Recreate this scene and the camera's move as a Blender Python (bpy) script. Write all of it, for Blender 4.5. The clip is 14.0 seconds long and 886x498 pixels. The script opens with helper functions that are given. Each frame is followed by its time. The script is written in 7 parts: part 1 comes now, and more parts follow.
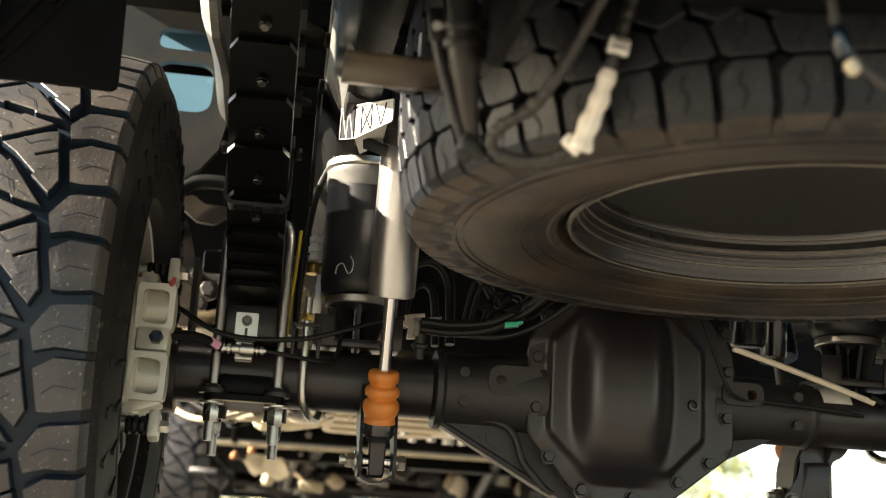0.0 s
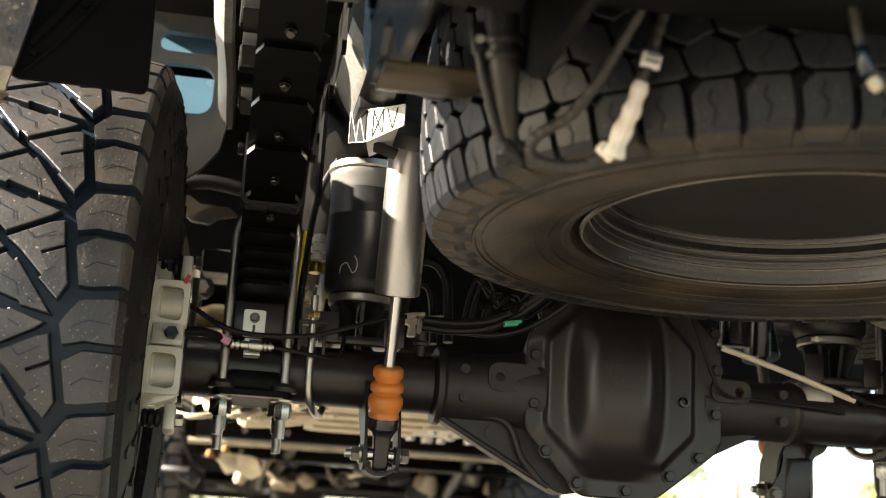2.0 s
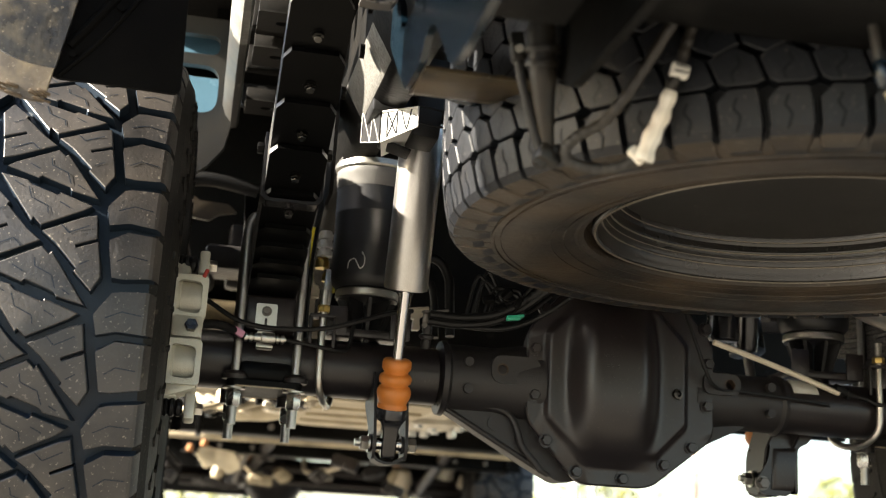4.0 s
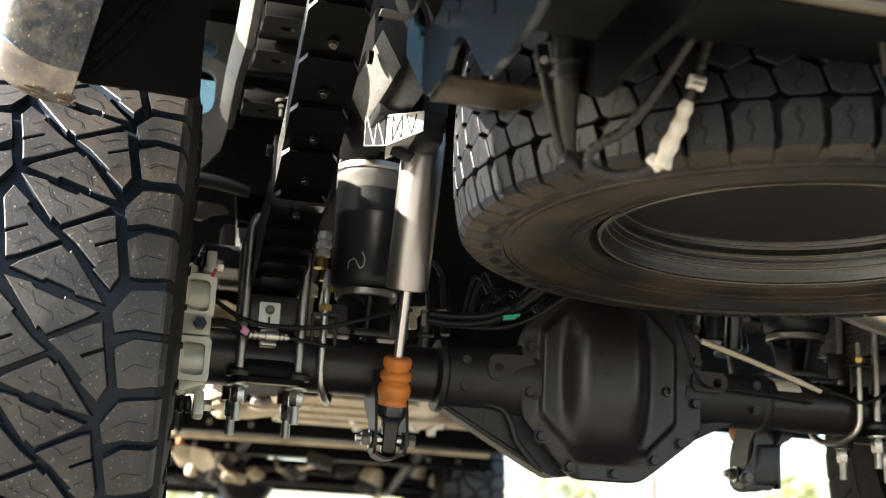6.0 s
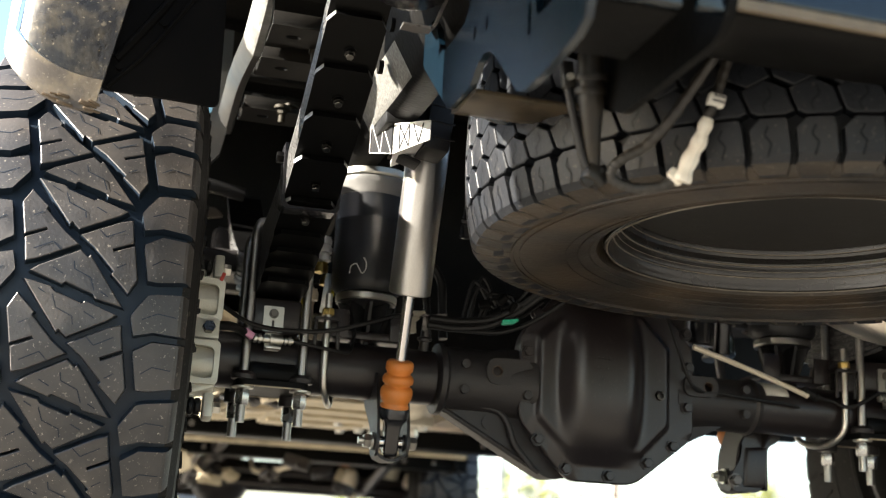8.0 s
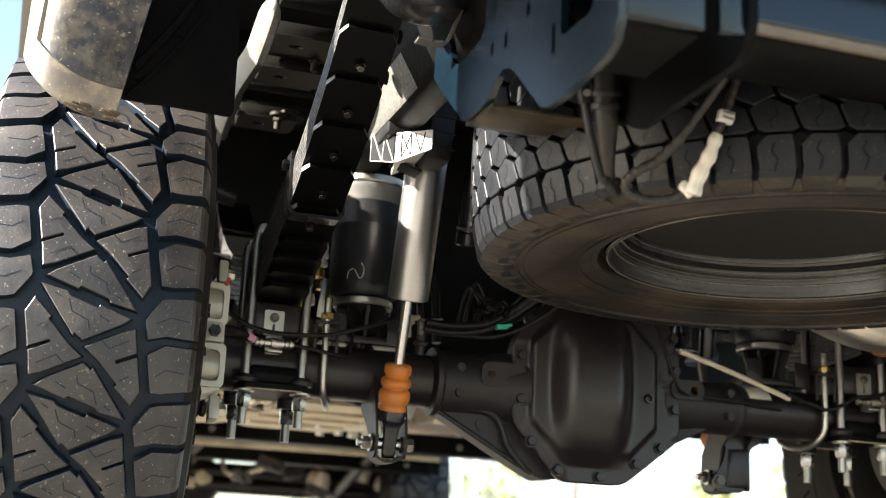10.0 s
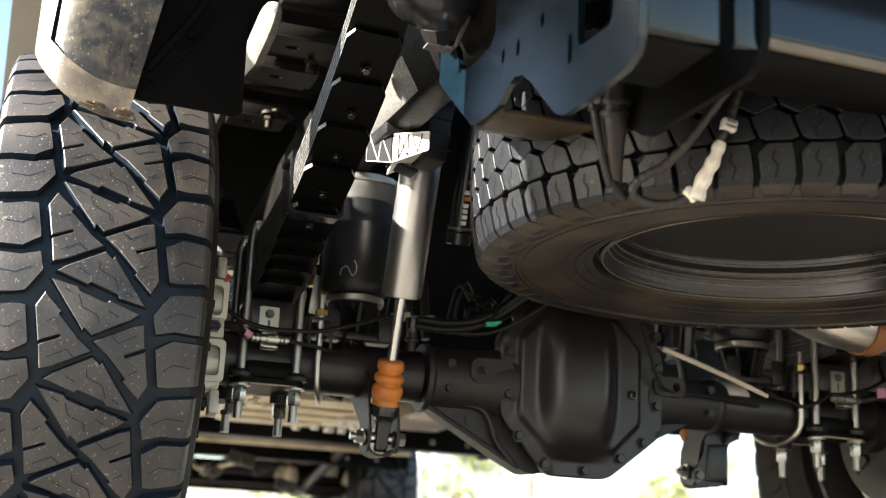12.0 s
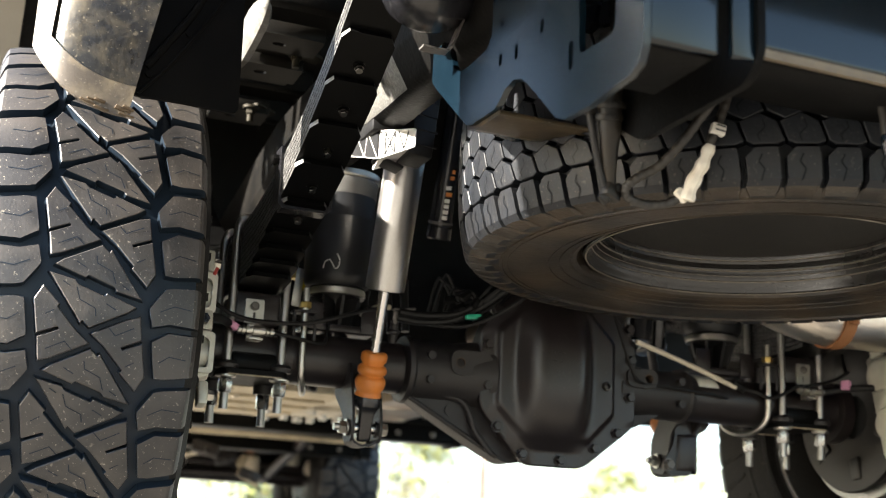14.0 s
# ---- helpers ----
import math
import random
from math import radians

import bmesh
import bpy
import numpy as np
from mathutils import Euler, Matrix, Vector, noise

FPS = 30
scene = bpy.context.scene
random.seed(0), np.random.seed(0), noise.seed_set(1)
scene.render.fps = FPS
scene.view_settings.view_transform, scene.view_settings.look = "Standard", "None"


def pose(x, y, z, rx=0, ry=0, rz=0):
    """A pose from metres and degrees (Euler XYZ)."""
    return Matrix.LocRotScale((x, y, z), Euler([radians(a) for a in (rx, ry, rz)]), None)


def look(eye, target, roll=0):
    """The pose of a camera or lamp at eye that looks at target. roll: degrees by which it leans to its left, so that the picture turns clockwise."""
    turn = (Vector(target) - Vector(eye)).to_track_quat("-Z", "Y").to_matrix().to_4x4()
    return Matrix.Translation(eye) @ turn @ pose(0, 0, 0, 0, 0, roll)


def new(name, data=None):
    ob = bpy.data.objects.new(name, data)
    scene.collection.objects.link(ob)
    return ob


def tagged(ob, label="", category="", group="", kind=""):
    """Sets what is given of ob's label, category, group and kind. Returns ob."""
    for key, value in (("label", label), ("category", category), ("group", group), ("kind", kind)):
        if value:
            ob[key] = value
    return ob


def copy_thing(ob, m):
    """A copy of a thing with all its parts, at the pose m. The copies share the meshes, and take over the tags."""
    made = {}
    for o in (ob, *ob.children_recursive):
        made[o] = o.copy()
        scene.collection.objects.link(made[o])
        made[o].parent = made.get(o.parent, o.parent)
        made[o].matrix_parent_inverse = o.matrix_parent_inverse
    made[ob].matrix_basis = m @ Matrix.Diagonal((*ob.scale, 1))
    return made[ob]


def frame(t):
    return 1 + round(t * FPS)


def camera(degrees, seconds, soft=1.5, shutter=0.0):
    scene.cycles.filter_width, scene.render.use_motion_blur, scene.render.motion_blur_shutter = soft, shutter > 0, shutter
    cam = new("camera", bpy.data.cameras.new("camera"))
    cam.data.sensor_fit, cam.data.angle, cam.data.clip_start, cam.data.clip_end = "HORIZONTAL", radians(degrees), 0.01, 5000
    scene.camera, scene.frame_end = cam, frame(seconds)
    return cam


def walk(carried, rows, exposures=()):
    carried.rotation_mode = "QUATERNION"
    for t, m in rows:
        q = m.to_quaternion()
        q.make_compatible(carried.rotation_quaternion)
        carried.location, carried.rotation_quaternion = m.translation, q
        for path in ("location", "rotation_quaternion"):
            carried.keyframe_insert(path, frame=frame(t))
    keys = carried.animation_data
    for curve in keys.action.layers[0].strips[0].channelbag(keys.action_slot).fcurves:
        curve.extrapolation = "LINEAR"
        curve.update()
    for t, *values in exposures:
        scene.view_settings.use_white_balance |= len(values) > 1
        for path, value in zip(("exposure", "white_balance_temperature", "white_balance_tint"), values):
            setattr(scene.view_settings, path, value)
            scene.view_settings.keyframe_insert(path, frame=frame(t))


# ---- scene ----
cam = camera(40.2, 14.0, soft=1.1)
EXPOSURE = 2.98
PATH = [
    (0, (-0.537, -1.969, 0.167), (-0.301, -0.041, 0.64), 3.4),
    (0.5, (-0.557, -1.984, 0.167), (-0.303, -0.058, 0.642), 3.3),
    (1, (-0.577, -1.995, 0.16), (-0.306, -0.072, 0.639), 3.3),
    (1.5, (-0.599, -2.006, 0.151), (-0.309, -0.087, 0.632), 3.3),
    (2, (-0.619, -2.018, 0.145), (-0.312, -0.101, 0.626), 3.4),
    (2.5, (-0.64, -2.031, 0.141), (-0.317, -0.116, 0.621), 3.3),
    (3, (-0.661, -2.043, 0.136), (-0.322, -0.131, 0.616), 3.3),
    (5.3, (-0.757, -2.099, 0.11), (-0.343, -0.202, 0.592), 3.2),
    (5.5, (-0.763, -2.1, 0.11), (-0.343, -0.205, 0.592), 3.2),
    (6, (-0.783, -2.109, 0.107), (-0.346, -0.219, 0.591), 3.1),
    (6.5, (-0.802, -2.116, 0.105), (-0.348, -0.23, 0.591), 3.1),
    (7, (-0.821, -2.122, 0.105), (-0.351, -0.24, 0.593), 3.1),
    (7.5, (-0.84, -2.127, 0.104), (-0.358, -0.248, 0.593), 3.1),
    (8, (-0.859, -2.131, 0.102), (-0.362, -0.257, 0.591), 3.1),
    (10.5, (-0.956, -2.168, 0.09), (-0.379, -0.319, 0.588), 2.9),
    (11, (-0.975, -2.174, 0.088), (-0.381, -0.33, 0.586), 2.9),
    (11.5, (-0.993, -2.179, 0.085), (-0.383, -0.341, 0.582), 2.9),
    (12, (-1.011, -2.184, 0.083), (-0.383, -0.351, 0.576), 2.9),
    (12.5, (-1.027, -2.19, 0.08), (-0.381, -0.362, 0.571), 2.9),
    (13, (-1.044, -2.196, 0.079), (-0.378, -0.374, 0.566), 2.9),
    (13.5, (-1.062, -2.202, 0.078), (-0.375, -0.387, 0.56), 2.7),
    (14, (-1.08, -2.208, 0.078), (-0.375, -0.399, 0.558), 2.7),
]
walk(cam, [(t, look(e, g, r)) for t, e, g, r in PATH], exposures=[(0.0, EXPOSURE, 7400, 10), (7.0, EXPOSURE, 6720, 10), (14.0, EXPOSURE, 6650, 10)])
from mathutils.geometry import tessellate_polygon

# ---- focus of the lens, world, sun ----
cam.data.dof.use_dof = True
cam.data.dof.focus_distance = 1.8
cam.data.dof.aperture_fstop = 4.4

SUN_EL, SUN_AZ = 26.5, 93.5          # degrees; azimuth counted from straight ahead towards the left
world = bpy.data.worlds.new("sky")
scene.world = world
world.use_nodes = True
sky = world.node_tree.nodes.new("ShaderNodeTexSky")
sky.sky_type, sky.sun_disc = "NISHITA", False
sky.sun_elevation, sky.sun_rotation = radians(SUN_EL), radians(-SUN_AZ)
backing = world.node_tree.nodes["Background"]
backing.inputs[1].default_value = 0.061
world.node_tree.links.new(sky.outputs[0], backing.inputs[0])
lamp = bpy.data.lights.new("sun", "SUN")
lamp.energy, lamp.angle, lamp.color = 5.0, radians(0.6), (1.0, 0.94, 0.84)
to_sun = Vector((-math.sin(radians(SUN_AZ)) * math.cos(radians(SUN_EL)),
                 math.cos(radians(SUN_AZ)) * math.cos(radians(SUN_EL)), math.sin(radians(SUN_EL))))
new("sun", lamp).matrix_world = look(to_sun * 50, (0, 0, 0))

GROUND = -0.085
AXLE_Z, AXLE_Y = 0.412, -0.005


# ---- materials ----
def surface(name, base, rough=0.5, metal=0.0, vary=0.25, scale=9.0, bump=0.15, fine=220.0, dirt=None, dirt_amount=0.0, dirt_scale=14.0,
            specks=0.0, speck_colour=(0.45, 0.4, 0.32), spec=0.5, coat=0.0, rough_vary=0.12, brushed=None):
    """A surface with colour and gloss that vary at two scales, fine relief, and patches of dirt or pale specks."""
    m = bpy.data.materials.new(name)
    m.use_nodes = True
    nt = m.node_tree
    n, link = nt.nodes, nt.links.new
    b = n["Principled BSDF"]
    co = n.new("ShaderNodeTexCoord")
    out = co.outputs["Object"]
    if brushed:
        mp = n.new("ShaderNodeMapping")
        mp.inputs["Scale"].default_value = brushed
        link(out, mp.inputs[0])
        out = mp.outputs[0]
    big, small = n.new("ShaderNodeTexNoise"), n.new("ShaderNodeTexNoise")
    big.inputs["Scale"].default_value, big.inputs["Detail"].default_value = scale, 6
    small.inputs["Scale"].default_value, small.inputs["Detail"].default_value = fine, 3
    link(out, big.inputs["Vector"])
    link(out, small.inputs["Vector"])
    mix = n.new("ShaderNodeMix")
    mix.data_type = "RGBA"
    mix.inputs["A"].default_value = (*[c * (1 - vary) for c in base], 1)
    mix.inputs["B"].default_value = (*[min(1, c * (1 + vary)) for c in base], 1)
    add = n.new("ShaderNodeMath")
    add.operation = "MULTIPLY_ADD"
    add.inputs[1].default_value = 0.35
    link(small.outputs[0], add.inputs[0])
    sub = n.new("ShaderNodeMath")
    sub.operation = "SUBTRACT"
    sub.inputs[1].default_value = 0.175
    link(big.outputs[0], sub.inputs[0])
    link(sub.outputs[0], add.inputs[2])
    link(add.outputs[0], mix.inputs["Factor"])
    colour = mix.outputs["Result"]

    def lay(colour, mask_scale, low, high, tint, amount, detail=5):
        tex = n.new("ShaderNodeTexNoise")
        tex.inputs["Scale"].default_value, tex.inputs["Detail"].default_value = mask_scale, detail
        link(co.outputs["Object"], tex.inputs["Vector"])
        ramp = n.new("ShaderNodeMapRange")
        ramp.inputs["From Min"].default_value, ramp.inputs["From Max"].default_value = low, high
        ramp.inputs["To Max"].default_value = amount
        link(tex.outputs[0], ramp.inputs[0])
        over = n.new("ShaderNodeMix")
        over.data_type = "RGBA"
        link(ramp.outputs[0], over.inputs["Factor"])
        link(colour, over.inputs["A"])
        over.inputs["B"].default_value = (*tint, 1)
        return over.outputs["Result"]

    if dirt:
        colour = lay(colour, dirt_scale, 0.42, 0.72, dirt, dirt_amount, 8)
    if specks:
        colour = lay(colour, 260, 0.66, 0.74, speck_colour, specks, 2)
        colour = lay(colour, 70, 0.68, 0.75, speck_colour, specks * 0.7, 4)
    link(colour, b.inputs["Base Color"])
    rr = n.new("ShaderNodeMapRange")
    rr.inputs["To Min"].default_value, rr.inputs["To Max"].default_value = max(0.03, rough - rough_vary), min(1, rough + rough_vary)
    link(big.outputs[0], rr.inputs[0])
    link(rr.outputs[0], b.inputs["Roughness"])
    b.inputs["Metallic"].default_value = metal
    b.inputs["Specular IOR Level"].default_value = spec
    b.inputs["Coat Weight"].default_value = coat
    b.inputs["Coat Roughness"].default_value = 0.15
    if bump:
        bp = n.new("ShaderNodeBump")
        bp.inputs["Strength"].default_value, bp.inputs["Distance"].default_value = bump, 0.002
        link(add.outputs[0], bp.inputs["Height"])
        link(bp.outputs[0], b.inputs["Normal"])
    return m


TYRE = surface("tyre_rubber", (0.0232, 0.022, 0.0226), 0.47, vary=0.45, scale=13, bump=0.55, specks=0.45, dirt=(0.1, 0.084, 0.07), dirt_amount=0.48, dirt_scale=12, spec=0.6)
# Dark rubber with the blue of reflected sky mixed into its base.
TYRE_GROOVE = surface("sky_tinted_groove_rubber", (0.0115, 0.0185, 0.0285), 0.4, vary=0.3, bump=0.2, spec=0.22)
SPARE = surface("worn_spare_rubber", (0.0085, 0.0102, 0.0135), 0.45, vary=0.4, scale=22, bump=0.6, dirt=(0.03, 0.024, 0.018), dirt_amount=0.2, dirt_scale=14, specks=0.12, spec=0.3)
# Near-black groove colour carries the shade between the tread blocks.
SPARE_GROOVE = surface("shaded_spare_groove_rubber", (0.0035, 0.0045, 0.0065), 0.5, vary=0.3, bump=0.2, spec=0.15)
OLIVE = surface("olive_dusted_liner", (0.028, 0.027, 0.009), 0.6, vary=0.4, bump=0.5)
TAN_STEEL = surface("tan_dusted_bracket_steel", (0.05, 0.035, 0.02), 0.5, vary=0.5, bump=0.5, dirt=(0.012, 0.01, 0.008), dirt_amount=0.8, dirt_scale=22)
SPARE_WALL = surface("brown_dusted_side_wall", (0.0155, 0.0124, 0.0094), 0.4, vary=0.6, scale=14, bump=1.0, fine=160, dirt=(0.075, 0.051, 0.029), dirt_amount=0.6, dirt_scale=9, specks=0.2, spec=0.4)
FLAT_BLACK = surface("satin_black_axle_paint", (0.0127, 0.0099, 0.0106), 0.35, vary=0.3, scale=6, bump=0.22, fine=420, spec=0.5, specks=0.06, dirt=(0.023, 0.0172, 0.0155), dirt_amount=0.4, dirt_scale=9)
BROWN_STEEL = surface("brown_flash_rusted_steel", (0.055, 0.035, 0.022), 0.6, metal=0.3, vary=0.4, bump=0.4)
PLUG = surface("worn_dark_steel_plug", (0.07, 0.066, 0.06), 0.3, metal=0.9, vary=0.3)
CAST_BLACK = surface("black_painted_casting", (0.0158, 0.0138, 0.0142), 0.46, vary=0.3, bump=0.7, fine=500, spec=0.42, dirt=(0.028, 0.0225, 0.02), dirt_amount=0.3, dirt_scale=12)
GLOSS_BLACK = surface("gloss_black_coating", (0.012, 0.012, 0.014), 0.24, vary=0.2, bump=0.06, coat=0.3, rough_vary=0.05)
# Black coat whose blue base stands for the sky it reflects.
HITCH = surface("sky_tinted_powder_coat", (0.0022, 0.0075, 0.013), 0.22, vary=0.35, scale=4, bump=0.12, fine=600, spec=0.6, rough_vary=0.08)
# Same sky-blue tint in the base, darker and glossier for the beam.
BEAM_COAT = surface("glossy_sky_tinted_coat", (0.0016, 0.0055, 0.0095), 0.13, vary=0.4, scale=4, bump=0.05, fine=90, spec=0.5, rough_vary=0.05)
# Base mixes dust with the brown of sunlit ground reflected in the paint.
FLANGE = surface("ground_tinted_dusty_plate", (0.055, 0.04, 0.022), 0.3, vary=0.4, bump=0.3, dirt=(0.006, 0.006, 0.006), dirt_amount=0.9, dirt_scale=26, specks=0.2)
TAR = surface("rough_black_tar_coat", (0.0022, 0.0022, 0.0022), 0.5, vary=0.4, bump=0.9, fine=150, spec=0.09, specks=0.22, speck_colour=(0.12, 0.11, 0.1))
LIP = surface("dusty_brown_beam_edge", (0.2, 0.155, 0.1), 0.5, vary=0.35, bump=0.4, dirt=(0.05, 0.04, 0.03), dirt_amount=0.6, dirt_scale=20)
UNDERCOAT = surface("rough_black_undercoating", (0.0028, 0.0027, 0.0026), 0.6, vary=0.4, bump=0.9, fine=120, dirt=(0.013, 0.011, 0.0085), dirt_amount=0.35, specks=0.1, speck_colour=(0.2, 0.18, 0.15), spec=0.1)
MATTE_BLACK = surface("matte_black_plastic", (0.0032, 0.0032, 0.0033), 0.65, vary=0.3, bump=0.35, fine=300, spec=0.09, dirt=(0.009, 0.008, 0.007), dirt_amount=0.35)
LEAF = surface("black_spring_steel", (0.0026, 0.0026, 0.0026), 0.34, vary=0.3, bump=0.15, spec=0.08)
# Grainy wax coat with sunlight put into its pale colour.
WAXED_LIT = surface("sunlit_waxed_frame_steel", (0.11, 0.108, 0.1), 0.45, vary=0.4, scale=70, bump=1.0, fine=260, dirt=(0.25, 0.245, 0.23), dirt_amount=0.6, dirt_scale=230, specks=0.4, speck_colour=(0.4, 0.39, 0.37))
ZINC = surface("zinc_plated_steel", (0.56, 0.545, 0.5), 0.36, metal=1.0, vary=0.25, bump=0.12, dirt=(0.34, 0.29, 0.22), dirt_amount=0.35)
OLD_ZINC = surface("yellowed_dull_zinc", (0.02, 0.0165, 0.01), 0.6, metal=0.2, vary=0.3, spec=0.2)
DULL = surface("dull_steel", (0.16, 0.15, 0.14), 0.5, metal=0.8, vary=0.25)
SHEARED = surface("bare_sheared_steel_edge", (0.012, 0.012, 0.012), 0.4, metal=0.0, vary=0.7, scale=90, bump=0.9, fine=320, dirt=(0.24, 0.236, 0.23), dirt_amount=0.8, dirt_scale=260)
CLIPPED = surface("bright_clipped_steel_corner", (0.17, 0.17, 0.168), 0.35, vary=0.3, scale=60, bump=0.3)
CHROME = surface("hard_chromed_rod", (0.72, 0.7, 0.68), 0.16, metal=1.0, vary=0.05, bump=0.03, rough_vary=0.04)
SILVER = surface("brushed_aluminium_shock_body", (0.53, 0.51, 0.485), 0.34, metal=1.0, vary=0.12, bump=0.05, brushed=(60, 60, 2), rough_vary=0.06)
CAST_ALU = surface("cast_caliper_iron", (0.6, 0.585, 0.5), 0.4, metal=0.25, vary=0.25, bump=0.7, fine=420, dirt=(0.25, 0.215, 0.15), dirt_amount=0.4)
ORANGE = surface("orange_polyurethane_boot", (0.62, 0.19, 0.03), 0.5, vary=0.18, bump=0.25, dirt=(0.3, 0.13, 0.05), dirt_amount=0.45, dirt_scale=26)
# Raised base colour stands for sun on the top of the black bellows.
BAG_SUNLIT = surface("sunlit_bellows_rubber", (0.1, 0.098, 0.094), 0.36, vary=0.3, bump=0.15, dirt=(0.24, 0.235, 0.22), dirt_amount=0.4, spec=0.6)
BAG = surface("black_rubber_bellows", (0.01, 0.0105, 0.012), 0.42, vary=0.2, bump=0.1, spec=0.4)
PLASTIC = surface("black_moulded_plastic", (0.011, 0.011, 0.0115), 0.45, vary=0.2, bump=0.4, fine=500, spec=0.35)
WHITE_PLASTIC = surface("white_nylon", (0.72, 0.71, 0.68), 0.45, vary=0.08, bump=0.1, dirt=(0.4, 0.36, 0.28), dirt_amount=0.3)
FLARE = surface("dusty_grey_plastic_flare", (0.028, 0.027, 0.026), 0.3, vary=0.4, scale=25, bump=0.5, fine=160, dirt=(0.15, 0.128, 0.09), dirt_amount=0.7, dirt_scale=38, specks=0.7, speck_colour=(0.4, 0.34, 0.24))
# Paler than the flare: the glare of the sun is in this base colour.
FLARE_EDGE_LIT = surface("sunlit_plastic_edge", (0.26, 0.245, 0.21), 0.42, vary=0.25, scale=20, bump=0.3, dirt=(0.16, 0.13, 0.09), dirt_amount=0.5, dirt_scale=30)
FLARE_BAND = surface("scuffed_brown_plastic_band", (0.09, 0.075, 0.06), 0.5, vary=0.25, bump=0.35, dirt=(0.26, 0.21, 0.14), dirt_amount=0.8, dirt_scale=30, specks=0.4)
DRIED_MUD = surface("dried_brown_mud", (0.1, 0.07, 0.042), 0.8, vary=0.5, scale=60, bump=0.8)
# Scuffed, streaked paint with the sunlight on it put into the colour.
STREAKED_LIT = surface("sunlit_scuffed_seam_paint", (0.19, 0.188, 0.178), 0.5, vary=0.5, scale=22, bump=0.5, fine=140, dirt=(0.08, 0.075, 0.065), dirt_amount=0.6, dirt_scale=45, brushed=(1, 6, 14))
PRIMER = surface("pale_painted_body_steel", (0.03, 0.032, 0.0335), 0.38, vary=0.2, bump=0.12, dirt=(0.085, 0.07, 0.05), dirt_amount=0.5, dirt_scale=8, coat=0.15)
# The blue stands for sky mirrored in the gloss paint of the pockets.
POCKET_SKY = surface("sky_tinted_gloss_paint", (0.08, 0.165, 0.23), 0.24, vary=0.15, bump=0.05, coat=0.4)
BODY_WHITE = surface("white_body_paint", (0.8, 0.8, 0.79), 0.25, vary=0.03, bump=0.0, coat=0.6)
TAN = surface("tan_floor_primer", (0.6, 0.52, 0.37), 0.5, vary=0.35, scale=5, bump=0.2, dirt=(0.14, 0.11, 0.075), dirt_amount=0.65, dirt_scale=6)
TANK = surface("dull_tan_tank_coat", (0.46, 0.39, 0.27), 0.55, vary=0.35, scale=7, bump=0.3, dirt=(0.08, 0.066, 0.045), dirt_amount=0.6, dirt_scale=9)
BOLT_ZINC = surface("dull_grey_zinc_bolt", (0.44, 0.43, 0.41), 0.42, metal=1.0, vary=0.3, bump=0.15, dirt=(0.14, 0.12, 0.09), dirt_amount=0.4)
NUT_STEEL = surface("dark_glossy_nut_steel", (0.42, 0.415, 0.4), 0.26, metal=1.0, vary=0.3, scale=40, bump=0.1)
ALU_CASE = surface("raw_aluminium_case", (0.6, 0.55, 0.45), 0.45, metal=0.3, vary=0.3, bump=0.5, fine=200, dirt=(0.2, 0.16, 0.11), dirt_amount=0.5)
STAINLESS = surface("heat_stained_stainless", (0.72, 0.65, 0.57), 0.34, metal=1.0, vary=0.15, scale=5, bump=0.1, dirt=(0.5, 0.36, 0.22), dirt_amount=0.35, dirt_scale=7)
RUST = surface("rusty_band", (0.3, 0.13, 0.05), 0.7, metal=0.3, vary=0.4, bump=0.5)
DUSTY_HOSE = surface("brown_dusted_cable_sleeve", (0.02, 0.0165, 0.0125), 0.5, vary=0.3, bump=0.4, fine=300, dirt=(0.008, 0.009, 0.011), dirt_amount=0.7, dirt_scale=40)
DUSTY_PLASTIC = surface("brown_dusted_black_plastic", (0.008, 0.0078, 0.0076), 0.45, vary=0.3, bump=0.4, fine=300, dirt=(0.03, 0.0225, 0.0135), dirt_amount=0.7, dirt_scale=24, spec=0.35)
BOLT_STEEL = surface("dark_bright_bolt_steel", (0.09, 0.087, 0.082), 0.26, metal=1.0, vary=0.4, scale=60)
BEAM = surface("brown_dusted_bed_steel", (0.005, 0.0043, 0.0033), 0.5, vary=0.4, bump=0.4, fine=180, dirt=(0.012, 0.0098, 0.0068), dirt_amount=0.6, dirt_scale=10, spec=0.3)
RUBBER_HOSE = surface("black_rubber_hose", (0.007, 0.007, 0.0072), 0.45, vary=0.2, bump=0.15, spec=0.25)
CREAM = surface("cream_coated_tube", (0.62, 0.55, 0.43), 0.4, vary=0.1, bump=0.1, dirt=(0.3, 0.25, 0.18), dirt_amount=0.3)
WHITE_TAPE = surface("crumpled_white_tape", (0.7, 0.66, 0.58), 0.5, vary=0.12, bump=0.5, fine=90, dirt=(0.4, 0.33, 0.24), dirt_amount=0.4, dirt_scale=50)
GREEN = surface("green_connector", (0.02, 0.34, 0.2), 0.4, vary=0.1, bump=0.1)
PINK = surface("pink_cable_band", (0.55, 0.25, 0.38), 0.5, vary=0.1)
PAPER = surface("paper_label", (0.7, 0.68, 0.62), 0.6, vary=0.1, dirt=(0.4, 0.36, 0.3), dirt_amount=0.4)
BRASS = surface("brass_fitting", (0.5, 0.36, 0.12), 0.35, metal=1.0, vary=0.15)
YELLOW = surface("yellow_paint_mark", (0.6, 0.5, 0.03), 0.5, vary=0.1)
INK = surface("printed_dark_bars", (0.06, 0.06, 0.06), 0.6, vary=0.1)
CHALK = surface("chalk_mark", (0.5, 0.49, 0.46), 0.8, vary=0.3)
RED = surface("red_paint_mark", (0.4, 0.04, 0.03), 0.6)
